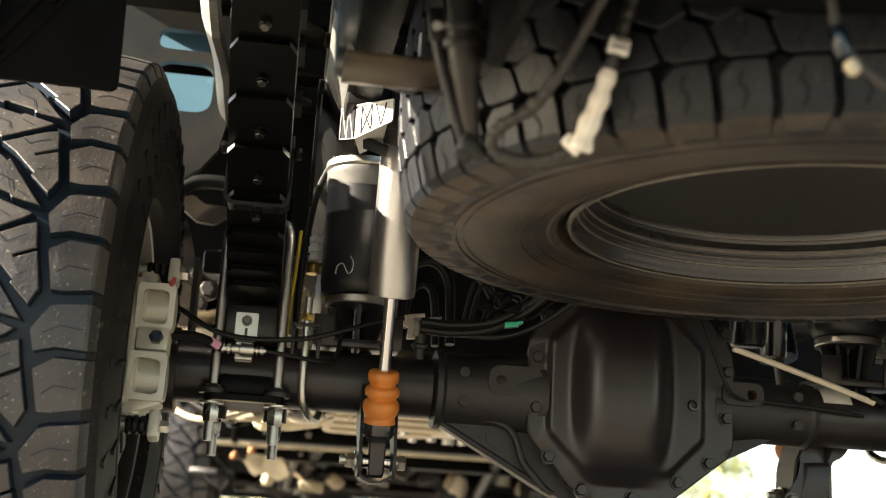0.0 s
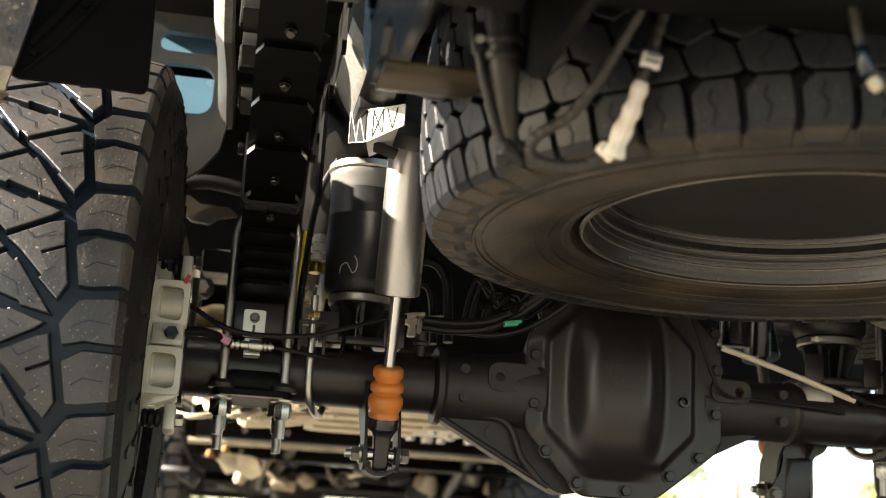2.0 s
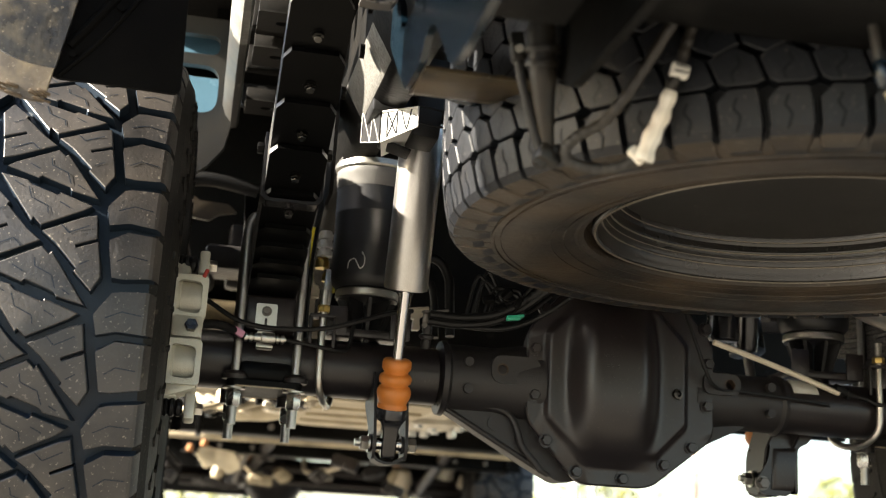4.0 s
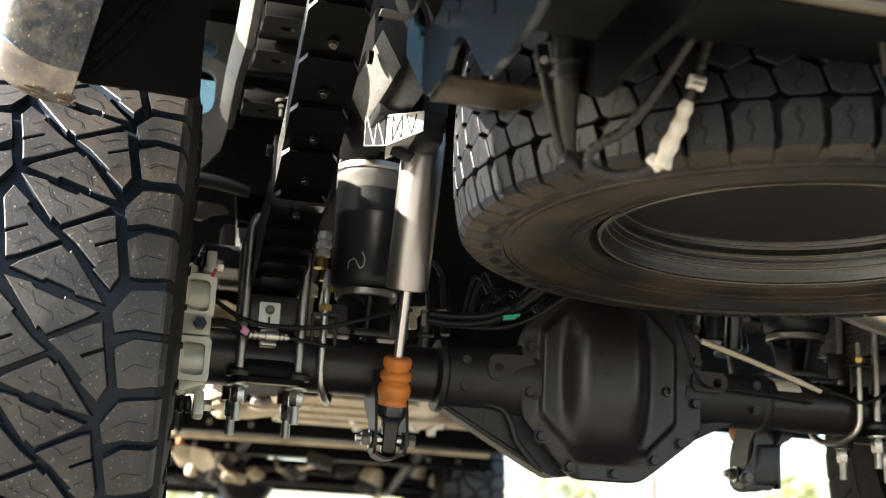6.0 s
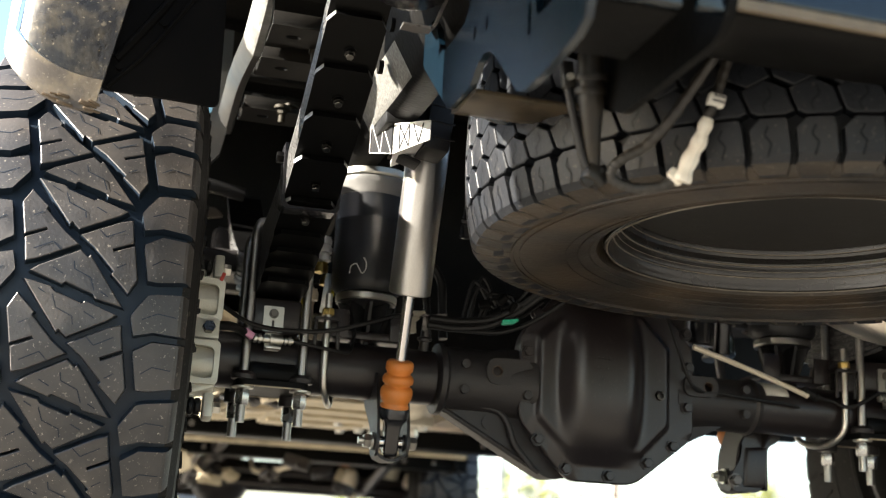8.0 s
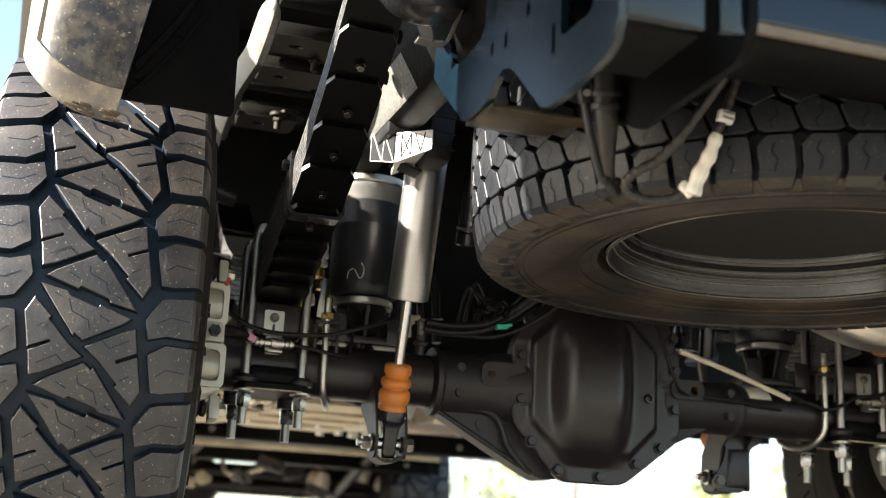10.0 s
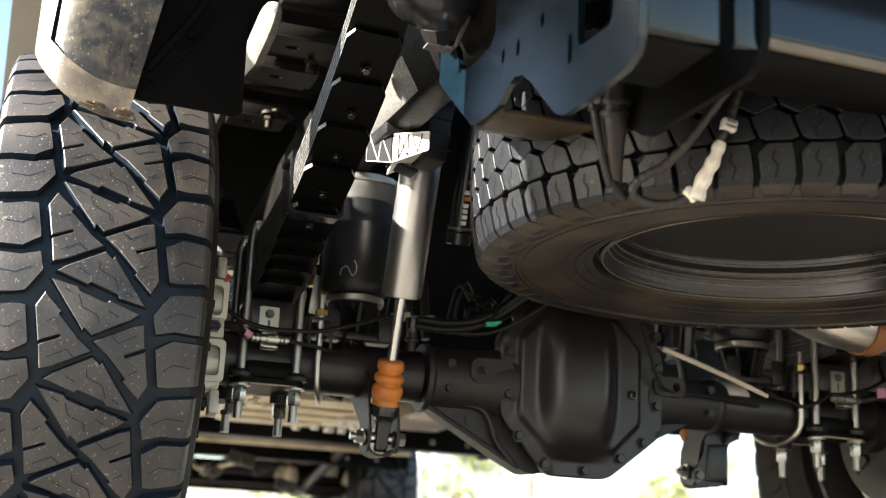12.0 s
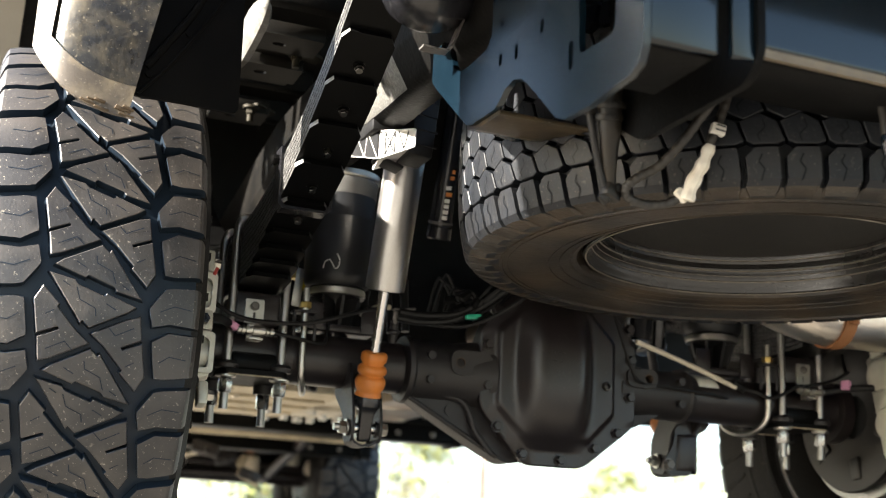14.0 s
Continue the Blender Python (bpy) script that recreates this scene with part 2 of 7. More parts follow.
RIM_DARK = surface("dark_grey_wheel_rim", (0.03, 0.028, 0.026), 0.42, metal=0.4, vary=0.25, bump=0.3, fine=300, specks=0.2, speck_colour=(0.2, 0.18, 0.15))
SPARE_RIM = surface("dusted_black_steel_rim", (0.0115, 0.0102, 0.0088), 0.26, metal=0.0, vary=0.3, bump=0.3, fine=600, specks=0.3, speck_colour=(0.2, 0.18, 0.15), spec=0.75, coat=0.12, rough_vary=0.06)
RIM_GLINT = surface("pale_rim_highlight", (0.17, 0.148, 0.118), 0.35, metal=0.3, vary=0.4, scale=30, bump=0.2)
SIDE_WALL = surface("dark_side_wall_rubber", (0.011, 0.0103, 0.0096), 0.6, vary=0.4, scale=12, bump=0.7, specks=0.15, spec=0.2)
DUST = surface("beige_dusted_plastic_lip", (0.3, 0.27, 0.22), 0.6, vary=0.15, bump=0.2)
SPARE_DISC = surface("speckled_black_wheel_disc", (0.0105, 0.0095, 0.0082), 0.55, vary=0.3, bump=0.8, fine=500, specks=0.5, speck_colour=(0.13, 0.115, 0.09))
RIM_LIP = surface("worn_grey_wheel_rim", (0.34, 0.33, 0.31), 0.38, metal=0.8, vary=0.15, bump=0.15)
ASPHALT = surface("sunlit_asphalt", (0.15, 0.138, 0.118), 0.85, vary=0.2, scale=0.8, bump=0.6, fine=60, dirt=(0.106, 0.096, 0.081), dirt_amount=0.5, dirt_scale=0.6)
BARK = surface("tree_bark", (0.16, 0.11, 0.07), 0.8, vary=0.4, bump=0.8, fine=30)
FOLIAGE = surface("yellow_green_leaves", (0.17, 0.18, 0.04), 0.55, vary=0.5, scale=1.2, bump=0.0)
FOLIAGE_DARK = surface("dark_green_leaves", (0.05, 0.08, 0.03), 0.55, vary=0.5, scale=1.2, bump=0.0)
CAR_WHITE = surface("white_car_paint", (0.75, 0.75, 0.74), 0.25, vary=0.03, bump=0.0, coat=0.7)
CAR_GREY = surface("silver_car_paint", (0.4, 0.42, 0.45), 0.28, metal=0.5, vary=0.05, bump=0.0, coat=0.7)
CAR_GLASS = surface("dark_car_glass", (0.03, 0.035, 0.04), 0.06, vary=0.05, bump=0.0, spec=0.8)
LAMP_RED = surface("red_tail_lamp", (0.5, 0.03, 0.02), 0.2, vary=0.1, bump=0.0)
POLE = surface("faded_brown_pole_paint", (0.5, 0.36, 0.27), 0.6, vary=0.15)
GREY_METAL = surface("galvanised_post", (0.5, 0.5, 0.49), 0.5, metal=0.5, vary=0.15)


# ---- mesh helpers ----
def basis(d):
    d = Vector(d).normalized()
    a = Vector((0, 0, 1)) if abs(d.z) < 0.9 else Vector((1, 0, 0))
    u = a.cross(d).normalized()
    return u, d.cross(u), d


def part(name, bm, material, parent=None, label="", sharp=35, extra=()):
    bmesh.ops.recalc_face_normals(bm, faces=bm.faces)
    me = bpy.data.meshes.new(name)
    bm.to_mesh(me)
    bm.free()
    me.materials.append(material)
    for m in extra:
        me.materials.append(m)
    me.polygons.foreach_set("use_smooth", [True] * len(me.polygons))
    me.set_sharp_from_angle(angle=radians(sharp))
    ob = new(name, me)
    if parent:
        ob.parent = parent
        ob.matrix_parent_inverse = parent.matrix_basis.inverted()
    if label:
        ob["label"] = label
    return ob


def thing(name, label, category, at=(0, 0, 0), group="", kind=""):
    ob = new(name)
    ob.empty_display_size = 0.05
    ob.matrix_basis = pose(*at)
    return tagged(ob, label, category, group, kind)


def ring_faces(bm, rings, close=True, caps=True, mat=0):
    for a, b in zip(rings, rings[1:]):
        k = len(a)
        for i in range(k if close else k - 1):
            f = bm.faces.new((a[i], a[(i + 1) % k], b[(i + 1) % k], b[i]))
            f.material_index = mat
    if caps:
        for r in (rings[0], rings[-1]):
            f = bm.faces.new(r)
            f.material_index = mat
    return bm


def cyl(bm, p0, p1, r0, r1=None, seg=20, mat=0, rows=1):
    p0, p1 = Vector(p0), Vector(p1)
    u, v, d = basis(p1 - p0)
    r1 = r0 if r1 is None else r1
    rings = []
    for k in range(rows + 1):
        f = k / rows
        c, r = p0.lerp(p1, f), r0 + (r1 - r0) * f
        rings.append([bm.verts.new(c + (u * math.cos(a) + v * math.sin(a)) * r) for a in [2 * math.pi * i / seg for i in range(seg)]])
    return ring_faces(bm, rings, mat=mat)


def lathe(bm, profile, origin=(0, 0, 0), axis=(0, 0, 1), seg=32, mat=0, closed=False, caps=True):
    """profile: pairs of radius and distance along the axis."""
    o = Vector(origin)
    u, v, d = basis(axis)
    rings = [[bm.verts.new(o + d * h + (u * math.cos(a) + v * math.sin(a)) * r) for a in [2 * math.pi * i / seg for i in range(seg)]] for r, h in profile]
    if closed:
        rings.append(rings[0])
        return ring_faces(bm, rings, caps=False, mat=mat)
    return ring_faces(bm, rings, caps=caps, mat=mat)


def spline(points, steps=8):
    pts = [Vector(p) for p in points]
    pts = [pts[0] * 2 - pts[1]] + pts + [pts[-1] * 2 - pts[-2]]
    out = []
    for i in range(1, len(pts) - 2):
        a, b, c, d = pts[i - 1:i + 3]
        for k in range(steps):
            t = k / steps
            out.append(0.5 * (2 * b + (c - a) * t + (2 * a - 5 * b + 4 * c - d) * t * t + (3 * b - a - 3 * c + d) * t ** 3))
    return out + [pts[-2]]


def tube(bm, points, r, seg=10, steps=8, mat=0, smooth=True):
    pts = spline(points, steps) if smooth else [Vector(p) for p in points]
    rings, u = [], None
    for i, p in enumerate(pts):
        d = (pts[min(i + 1, len(pts) - 1)] - pts[max(i - 1, 0)]).normalized()
        if u is None:
            u = basis(d)[0]
        u = (u - d * u.dot(d)).normalized()
        v = d.cross(u)
        rr = r(i / (len(pts) - 1)) if callable(r) else r
        rings.append([bm.verts.new(p + (u * math.cos(a) + v * math.sin(a)) * rr) for a in [2 * math.pi * k / seg for k in range(seg)]])
    return ring_faces(bm, rings, mat=mat)


def box(bm, c, s, turn=None, bevel=0.0, mat=0):
    """A box round c of size s; turn: degrees about x, y, z."""
    m = Matrix.Translation(c) @ (pose(0, 0, 0, *turn) if turn else Matrix()) @ Matrix.Diagonal((*s, 1))
    made = bmesh.ops.create_cube(bm, size=1, matrix=m)["verts"]
    if bevel:
        edges = list({e for v in made for e in v.link_edges})
        res = bmesh.ops.bevel(bm, geom=edges, offset=bevel, segments=2, affect="EDGES", profile=0.5)
        for f in res["faces"]:
            f.material_index = mat
    else:
        for f in {f for v in made for f in v.link_faces}:
            f.material_index = mat
    return bm


def resample(points, n):
    """A closed outline cut into n even steps."""
    pts = [Vector(p) for p in points]
    lens = [(pts[(i + 1) % len(pts)] - p).length for i, p in enumerate(pts)]
    total, out, i, run_len = sum(lens), [], 0, 0.0
    for k in range(n):
        want = total * k / n
        while run_len + lens[i] < want:
            run_len += lens[i]
            i += 1
        q = pts[i].lerp(pts[(i + 1) % len(pts)], (want - run_len) / max(lens[i], 1e-9))
        out.append((q.x, q.y))
    return out


def prism(bm, loops, plane, d0, d1, mat=0):
    """Extrudes a flat outline (with holes) from d0 to d1; plane 'x': points are (y, z), 'y': (x, z), 'z': (x, y)."""
    def at(p, d):
        return {"x": (d, p[0], p[1]), "y": (p[0], d, p[1]), "z": (p[0], p[1], d)}[plane]
    flat = [[Vector((p[0], p[1], 0)) for p in l] for l in loops]
    tris = tessellate_polygon(flat)
    low = [[bm.verts.new(at(p, d0)) for p in l] for l in loops]
    top = [[bm.verts.new(at(p, d1)) for p in l] for l in loops]
    fl, ft = sum(low, []), sum(top, [])
    for t in tris:
        for side in (fl, ft):
            try:
                bm.faces.new([side[i] for i in t]).material_index = mat
            except ValueError:
                pass
    for a, b in zip(low, top):
        for i in range(len(a)):
            bm.faces.new((a[i], a[(i + 1) % len(a)], b[(i + 1) % len(a)], b[i])).material_index = mat
    return bm


def rounded(points, r=0.01, n=4):
    """An outline with its corners rounded."""
    pts, out = [Vector((p[0], p[1])) for p in points], []
    for i, p in enumerate(pts):
        a, b = pts[i - 1] - p, pts[(i + 1) % len(pts)] - p
        k = min(r, a.length * 0.45, b.length * 0.45)
        s, e = p + a.normalized() * k, p + b.normalized() * k
        for j in range(n + 1):
            t = j / n
            out.append(tuple((1 - t) ** 2 * s + 2 * t * (1 - t) * p + t * t * e))
    return out


def circle2(c, r, n=14, stretch=(1, 1)):
    return [(c[0] + r * stretch[0] * math.cos(2 * math.pi * i / n), c[1] + r * stretch[1] * math.sin(2 * math.pi * i / n)) for i in range(n)]


def hexagon(bm, p0, p1, r, mat=0):
    """A hexagonal nut or bolt head with a chamfered end."""
    p0, p1 = Vector(p0), Vector(p1)
    u, v, d = basis(p1 - p0)
    h = (p1 - p0).length
    rings = [[bm.verts.new(p0 + d * hh + (u * math.cos(a) + v * math.sin(a)) * r * k) for a in [math.pi / 3 * i for i in range(6)]]
             for hh, k in ((0, 0.93), (h * 0.12, 1), (h * 0.85, 1), (h, 0.86))]
    return ring_faces(bm, rings, mat=mat)


B = bmesh.new


# ---- ground ----
bm = B()
box(bm, (0, 0, GROUND - 0.1), (3000, 3000, 0.2))
tagged(part("ground", bm, ASPHALT), "sunlit worn asphalt ground reaching to the horizon", "ground", kind="structure")


# ---- tyres ----
def clip(poly, axis, limit, keep_below):
    out = []
    for a, b in zip(poly, poly[1:] + poly[:1]):
        ia, ib = (a[axis] <= limit) == keep_below, (b[axis] <= limit) == keep_below
        if ia:
            out.append(a)
        if ia != ib:
            t = (limit - a[axis]) / (b[axis] - a[axis])
            out.append((a[0] + (b[0] - a[0]) * t, a[1] + (b[1] - a[1]) * t))
    return out


def shrink(poly, d):
    """A convex outline moved inwards by d."""
    pts, out = [Vector(p) for p in poly], []
    k = len(pts)
    area = sum(pts[i].x * pts[(i + 1) % k].y - pts[(i + 1) % k].x * pts[i].y for i in range(k))
    sign = 1 if area > 0 else -1
    for i in range(k):
        p, a, b = pts[i], (pts[i] - pts[i - 1]).normalized(), (pts[(i + 1) % k] - pts[i]).normalized()
        na, nb = Vector((-a.y, a.x)) * sign, Vector((-b.y, b.x)) * sign
        bis = na + nb
        if bis.length < 1e-4:
            bis = na
        q = p + bis.normalized() * d / max(0.35, bis.normalized().dot(na))
        out.append((q.x, q.y))
    return out


class Tread:
    """Lays flat outlines (u across, v along) round a tyre whose axis is x."""

    def __init__(self, bm, radius, half, depth, crown):
        self.bm, self.R, self.half, self.depth, self.crown = bm, radius, half, depth, crown

    def place(self, u, v, down=0.0):
        r = self.R - self.crown * abs(u / self.half) ** 2.6 - down
        a = v / self.R
        return (u, -r * math.cos(a), r * math.sin(a))

    def block(self, poly, draft=0.0025, mat=0, depth=None):
        if len(poly) < 3:
            return
        depth = depth or self.depth
        bm = self.bm
        centre = [sum(p[i] for p in poly) / len(poly) for i in (0, 1)]
        big = shrink(poly, -draft)
        edge = shrink(poly, 0.0012)
        rings = [[bm.verts.new(self.place(*p, depth)) for p in big], [bm.verts.new(self.place(*p, 0.0012)) for p in poly], [bm.verts.new(self.place(*p, 0)) for p in edge]]
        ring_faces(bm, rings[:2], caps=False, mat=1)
        ring_faces(bm, rings[1:], caps=False, mat=mat)
        top = bm.verts.new(self.place(*centre, -0.0003))
        for i in range(len(edge)):
            bm.faces.new((rings[-1][i], rings[-1][(i + 1) % len(edge)], top)).material_index = mat

    def sipe(self, pts, w=0.0007):
        bm = self.bm
        for a, b in zip(pts, pts[1:]):
            d = Vector((b[0] - a[0], b[1] - a[1])).normalized() * w
            nrm = (-d.y, d.x)
            q = [(a[0] + nrm[0], a[1] + nrm[1]), (b[0] + nrm[0], b[1] + nrm[1]), (b[0] - nrm[0], b[1] - nrm[1]), (a[0] - nrm[0], a[1] - nrm[1])]
            bm.faces.new([bm.verts.new(self.place(*p, -0.0006)) for p in q]).material_index = 1

    def lug(self, rows, drop, corner=0.012):
        """A lug given as rows (u, v from, v to) that go outwards, carried over the shoulder and down the side wall."""
        bm = self.bm
        out = 1 if rows[-1][0] > 0 else -1
        e = rows[-1]
        trim = 0.003 if e[1] < e[2] else -0.003
        wide = 0.0 if out > 0 else 0.011
        full = [(u, a, b, 0.0) for u, a, b in rows] + [(out * (0.1445 + wide), e[1], e[2], 0.0015), (out * (0.148 + wide), e[1], e[2], 0.006), (out * (0.1535 + wide), e[1], e[2], 0.02), (out * (0.155 + wide), e[1] + trim, e[2] - trim, drop - 0.012), (out * (0.163 + wide * 0.4), e[1] + trim, e[2] - trim, drop)]
        ends = [bm.verts.new(self.place(out * 0.158, e[1] + (e[2] - e[1]) * f, drop + 0.014)) for f in (0.1, 0.5, 0.9)]
        top, low = [], []
        for u, a, b, down in full:
            n = 0.0013 if a < b else -0.0013
            top.append([bm.verts.new(self.place(u, a + n, down)), bm.verts.new(self.place(u, (a + b) / 2, down - 0.0003)), bm.verts.new(self.place(u, b - n, down))])
            low.append([bm.verts.new(self.place(u - out * 0.0, a - n, down + self.depth if down < 0.02 else down + 0.002)), None, bm.verts.new(self.place(u, b + n, down + self.depth if down < 0.02 else down + 0.002))])
        for i in range(len(full) - 1):
            for j in (0, 1):
                bm.faces.new((top[i][j], top[i][j + 1], top[i + 1][j + 1], top[i + 1][j])).material_index = 0
            for j in (0, 2):
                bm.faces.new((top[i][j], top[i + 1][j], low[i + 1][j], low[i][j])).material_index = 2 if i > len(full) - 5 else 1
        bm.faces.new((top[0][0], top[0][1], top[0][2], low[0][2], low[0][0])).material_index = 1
        for j in (0, 1):
            bm.faces.new((top[-1][j], top[-1][j + 1], ends[j + 1], ends[j])).material_index = 2

    def shoulder(self, side, v0, v1, inner, point, outer, drop, mat=0, corner=0.014, end=None):
        """A lug that runs over the shoulder and down the side wall."""
        bm, R = self.bm, self.R
        mid = (v0 + v1) / 2
        rows = [(inner, mid - (v1 - v0) * 0.36 + point, mid + (v1 - v0) * 0.30 + point, 0.0), (inner + 0.011, v0, v1, 0.0), (self.half * 0.93, v0 - 0.002, v1 - 0.002, 0.0),
                (outer, v0, v1, corner), (outer + 0.005, v0 + 0.004, v1 - 0.004, drop)]
        top, low = [], []
        for u, a, b, down in rows:
            uu = u * side
            top.append([bm.verts.new(self.place(uu, a + (b - a) * k, down)) for k in (0, 0.5, 1)])
            low.append([bm.verts.new(self.place(uu * (1 if down < 0.02 else 0.985), a + (b - a) * k, down + self.depth)) for k in (-0.04, 0.5, 1.04)])
        k = len(rows)
        for i in range(k - 1):
            for j in (0, 1):
                bm.faces.new((top[i][j], top[i][j + 1], top[i + 1][j + 1], top[i + 1][j])).material_index = mat if end is None or i < 3 else end
            for j in (0, 2):
                bm.faces.new((top[i][j], top[i + 1][j], low[i + 1][j], low[i][j])).material_index = mat if end is None or i < 3 else end
        for i in (0, k - 1):
            for j in (0, 1):
                bm.faces.new((top[i][j], top[i][j + 1], low[i][j + 1], low[i][j])).material_index = mat


def tyre_case(bm, R, half, depth, bead, crown, mat=0, tuck=1.0, swell=1.0):
    """The tyre's carcass: groove floor, shoulders, bulging side walls with raised rings, beads."""
    w = half
    k = (R - depth - bead) / 0.226
    rows = [(bead, w * 0.80), (bead + 0.012, w * 0.86), (bead + 0.016, w * 0.98), (bead + 0.024, w * 1.0), (bead + 0.028, w * 0.99), (bead + 0.05 * k, w * 1.045), (bead + 0.07 * k, w * 1.075),
            (bead + 0.073 * k, w * 1.09), (bead + 0.079 * k, w * 1.09), (bead + 0.082 * k, w * 1.08), (bead + 0.105 * k, w * 1.085), (bead + 0.13 * k, w * 1.075), (R - depth - 0.058, w * 1.06),
            (R - depth - 0.034, w * 1.03), (R - depth - crown - 0.004, w * 0.97)]
    rows = [(rr, w * (1 + (h / w - 1) * (swell if h > w else 1))) for rr, h in rows]
    rows = [(rr, h * (tuck + (1 - tuck) * min(1, (rr - bead) / (0.1 * k)))) for rr, h in rows]
    prof = rows + [(R - depth - crown * abs(u) ** 2.6, w * u) for u in (0.9, 0.7, 0.35, 0, -0.35, -0.7, -0.9)] + [(r, -h) for r, h in reversed(rows)]
    prof += [(bead - 0.006, -w * 0.6), (bead - 0.006, w * 0.6)]
    lathe(bm, prof, axis=(1, 0, 0), seg=120, closed=True, mat=mat)


def mud_tyre(name, parent):
    """All-terrain tyre with slanting centre blocks, stepped grooves and pointed shoulder lugs."""
    bm = B()
    R, half, depth, crown = 0.50, 0.158, 0.014, 0.014
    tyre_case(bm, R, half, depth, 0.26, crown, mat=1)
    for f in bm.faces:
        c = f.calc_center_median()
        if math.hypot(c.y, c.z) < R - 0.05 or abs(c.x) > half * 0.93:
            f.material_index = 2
    tr = Tread(bm, R, half, depth, crown)
    units = 21
    unit = 2 * math.pi * R / units
    k = unit / 0.1492
    rnd = random.Random(5)
    # one repeat: two fans of slanting grooves between zigzag side grooves; its second half is the first turned round
    tip = [(-0.0595, -0.013), (-0.030, -0.0195), (-0.0275, -0.0245), (0.014, -0.0395), (0.0165, -0.035), (0.054, -0.0485), (0.0465, -0.0545), (-0.0025, -0.0805), (-0.0135, -0.0705), (-0.016, -0.074)]
    upper = [(0.004, -0.0912), (0.051, -0.0672), (0.0642, -0.0632), (0.0685, -0.0925), (0.041, -0.105), (0.021, -0.105)]
    lower = [(0.021, -0.105), (0.041, -0.105), (0.041, -0.1135), (0.0705, -0.101), (0.0785, -0.145), (0.0695, -0.1625), (0.0485, -0.1415), (0.0515, -0.138)]
    near_lug = [(0.0775, -0.045, -0.051), (0.083, -0.036, -0.074), (0.097, -0.0155, -0.0705), (0.108, -0.0125, -0.0675), (0.14, -0.0095, -0.0695)]
    far_lug = [(0.0855, -0.0925, -0.1), (0.094, -0.0875, -0.1465), (0.108, -0.0785, -0.1475), (0.14, -0.0795, -0.1425)]
    for i in range(units):
        v = 0.0248 - i * unit
        for turned, mid in ((False, 0.0), (True, -0.1952)):
            def at(q):
                return (-q[0], (mid - q[1]) * k + v) if turned else (q[0], q[1] * k + v)
            for poly in (tip, upper, lower):
                tr.block(shrink([at(q) for q in poly], -0.002), 0.0016)
            tr.sipe([at(q) for q in ((-0.026, -0.028), (-0.02, -0.045), (0.002, -0.055), (0.004, -0.066))])
            tr.sipe([at(q) for q in ((-0.045, -0.0215), (-0.035, -0.0275))])
            tr.sipe([at(q) for q in ((0.016, -0.047), (0.03, -0.0545))])
            tr.sipe([at(q) for q in ((0.0225, -0.0795), (0.0335, -0.0905), (0.058, -0.0775))])
            tr.sipe([at(q) for q in ((0.0635, -0.1255), (0.052, -0.1325))])
        for turned, mid in ((False, 0.0), (True, -0.046)):
            def row(q, s=1):
                return (-q[0], (mid - q[1]) * k + v, (mid - q[2]) * k + v) if turned else (q[0], q[1] * k + v, q[2] * k + v)
            tr.lug([row(q) for q in near_lug], 0.058 if turned else 0.084)
            tr.lug([row(q) for q in far_lug], 0.047 if turned else 0.066)
            for c, d in ((-0.044, 0.0), (-0.117, 0.006)):
                tr.sipe([(q[0], q[1]) for q in (row((0.092 + d, c - 0.006, 0)), row((0.112, c + 0.004, 0)), row((0.137, c + 0.001, 0)))])
    # short ribs and steps on the side walls below the lugs
    for i in range(units * 2):
        a = (i + 0.3) * math.pi / units
        for side in (1, -1):
            for rr, rw, rl, out in ((R - 0.082, 0.012, 0.03, 0.1655), (R - 0.128, 0.006, 0.034, 0.1705)):
                q = Matrix.Rotation(-a, 4, 'X') @ Matrix.Translation((side * out, -rr, 0)) @ Matrix.Rotation(0.15, 4, 'X')
                made = bmesh.ops.create_cube(bm, size=1, matrix=q @ Matrix.Diagonal((0.008, rl, rw, 1)))['verts']
                for f in {f for x in made for f in x.link_faces}:
                    f.material_index = 2
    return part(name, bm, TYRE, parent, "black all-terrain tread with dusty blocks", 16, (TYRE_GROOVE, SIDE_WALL))


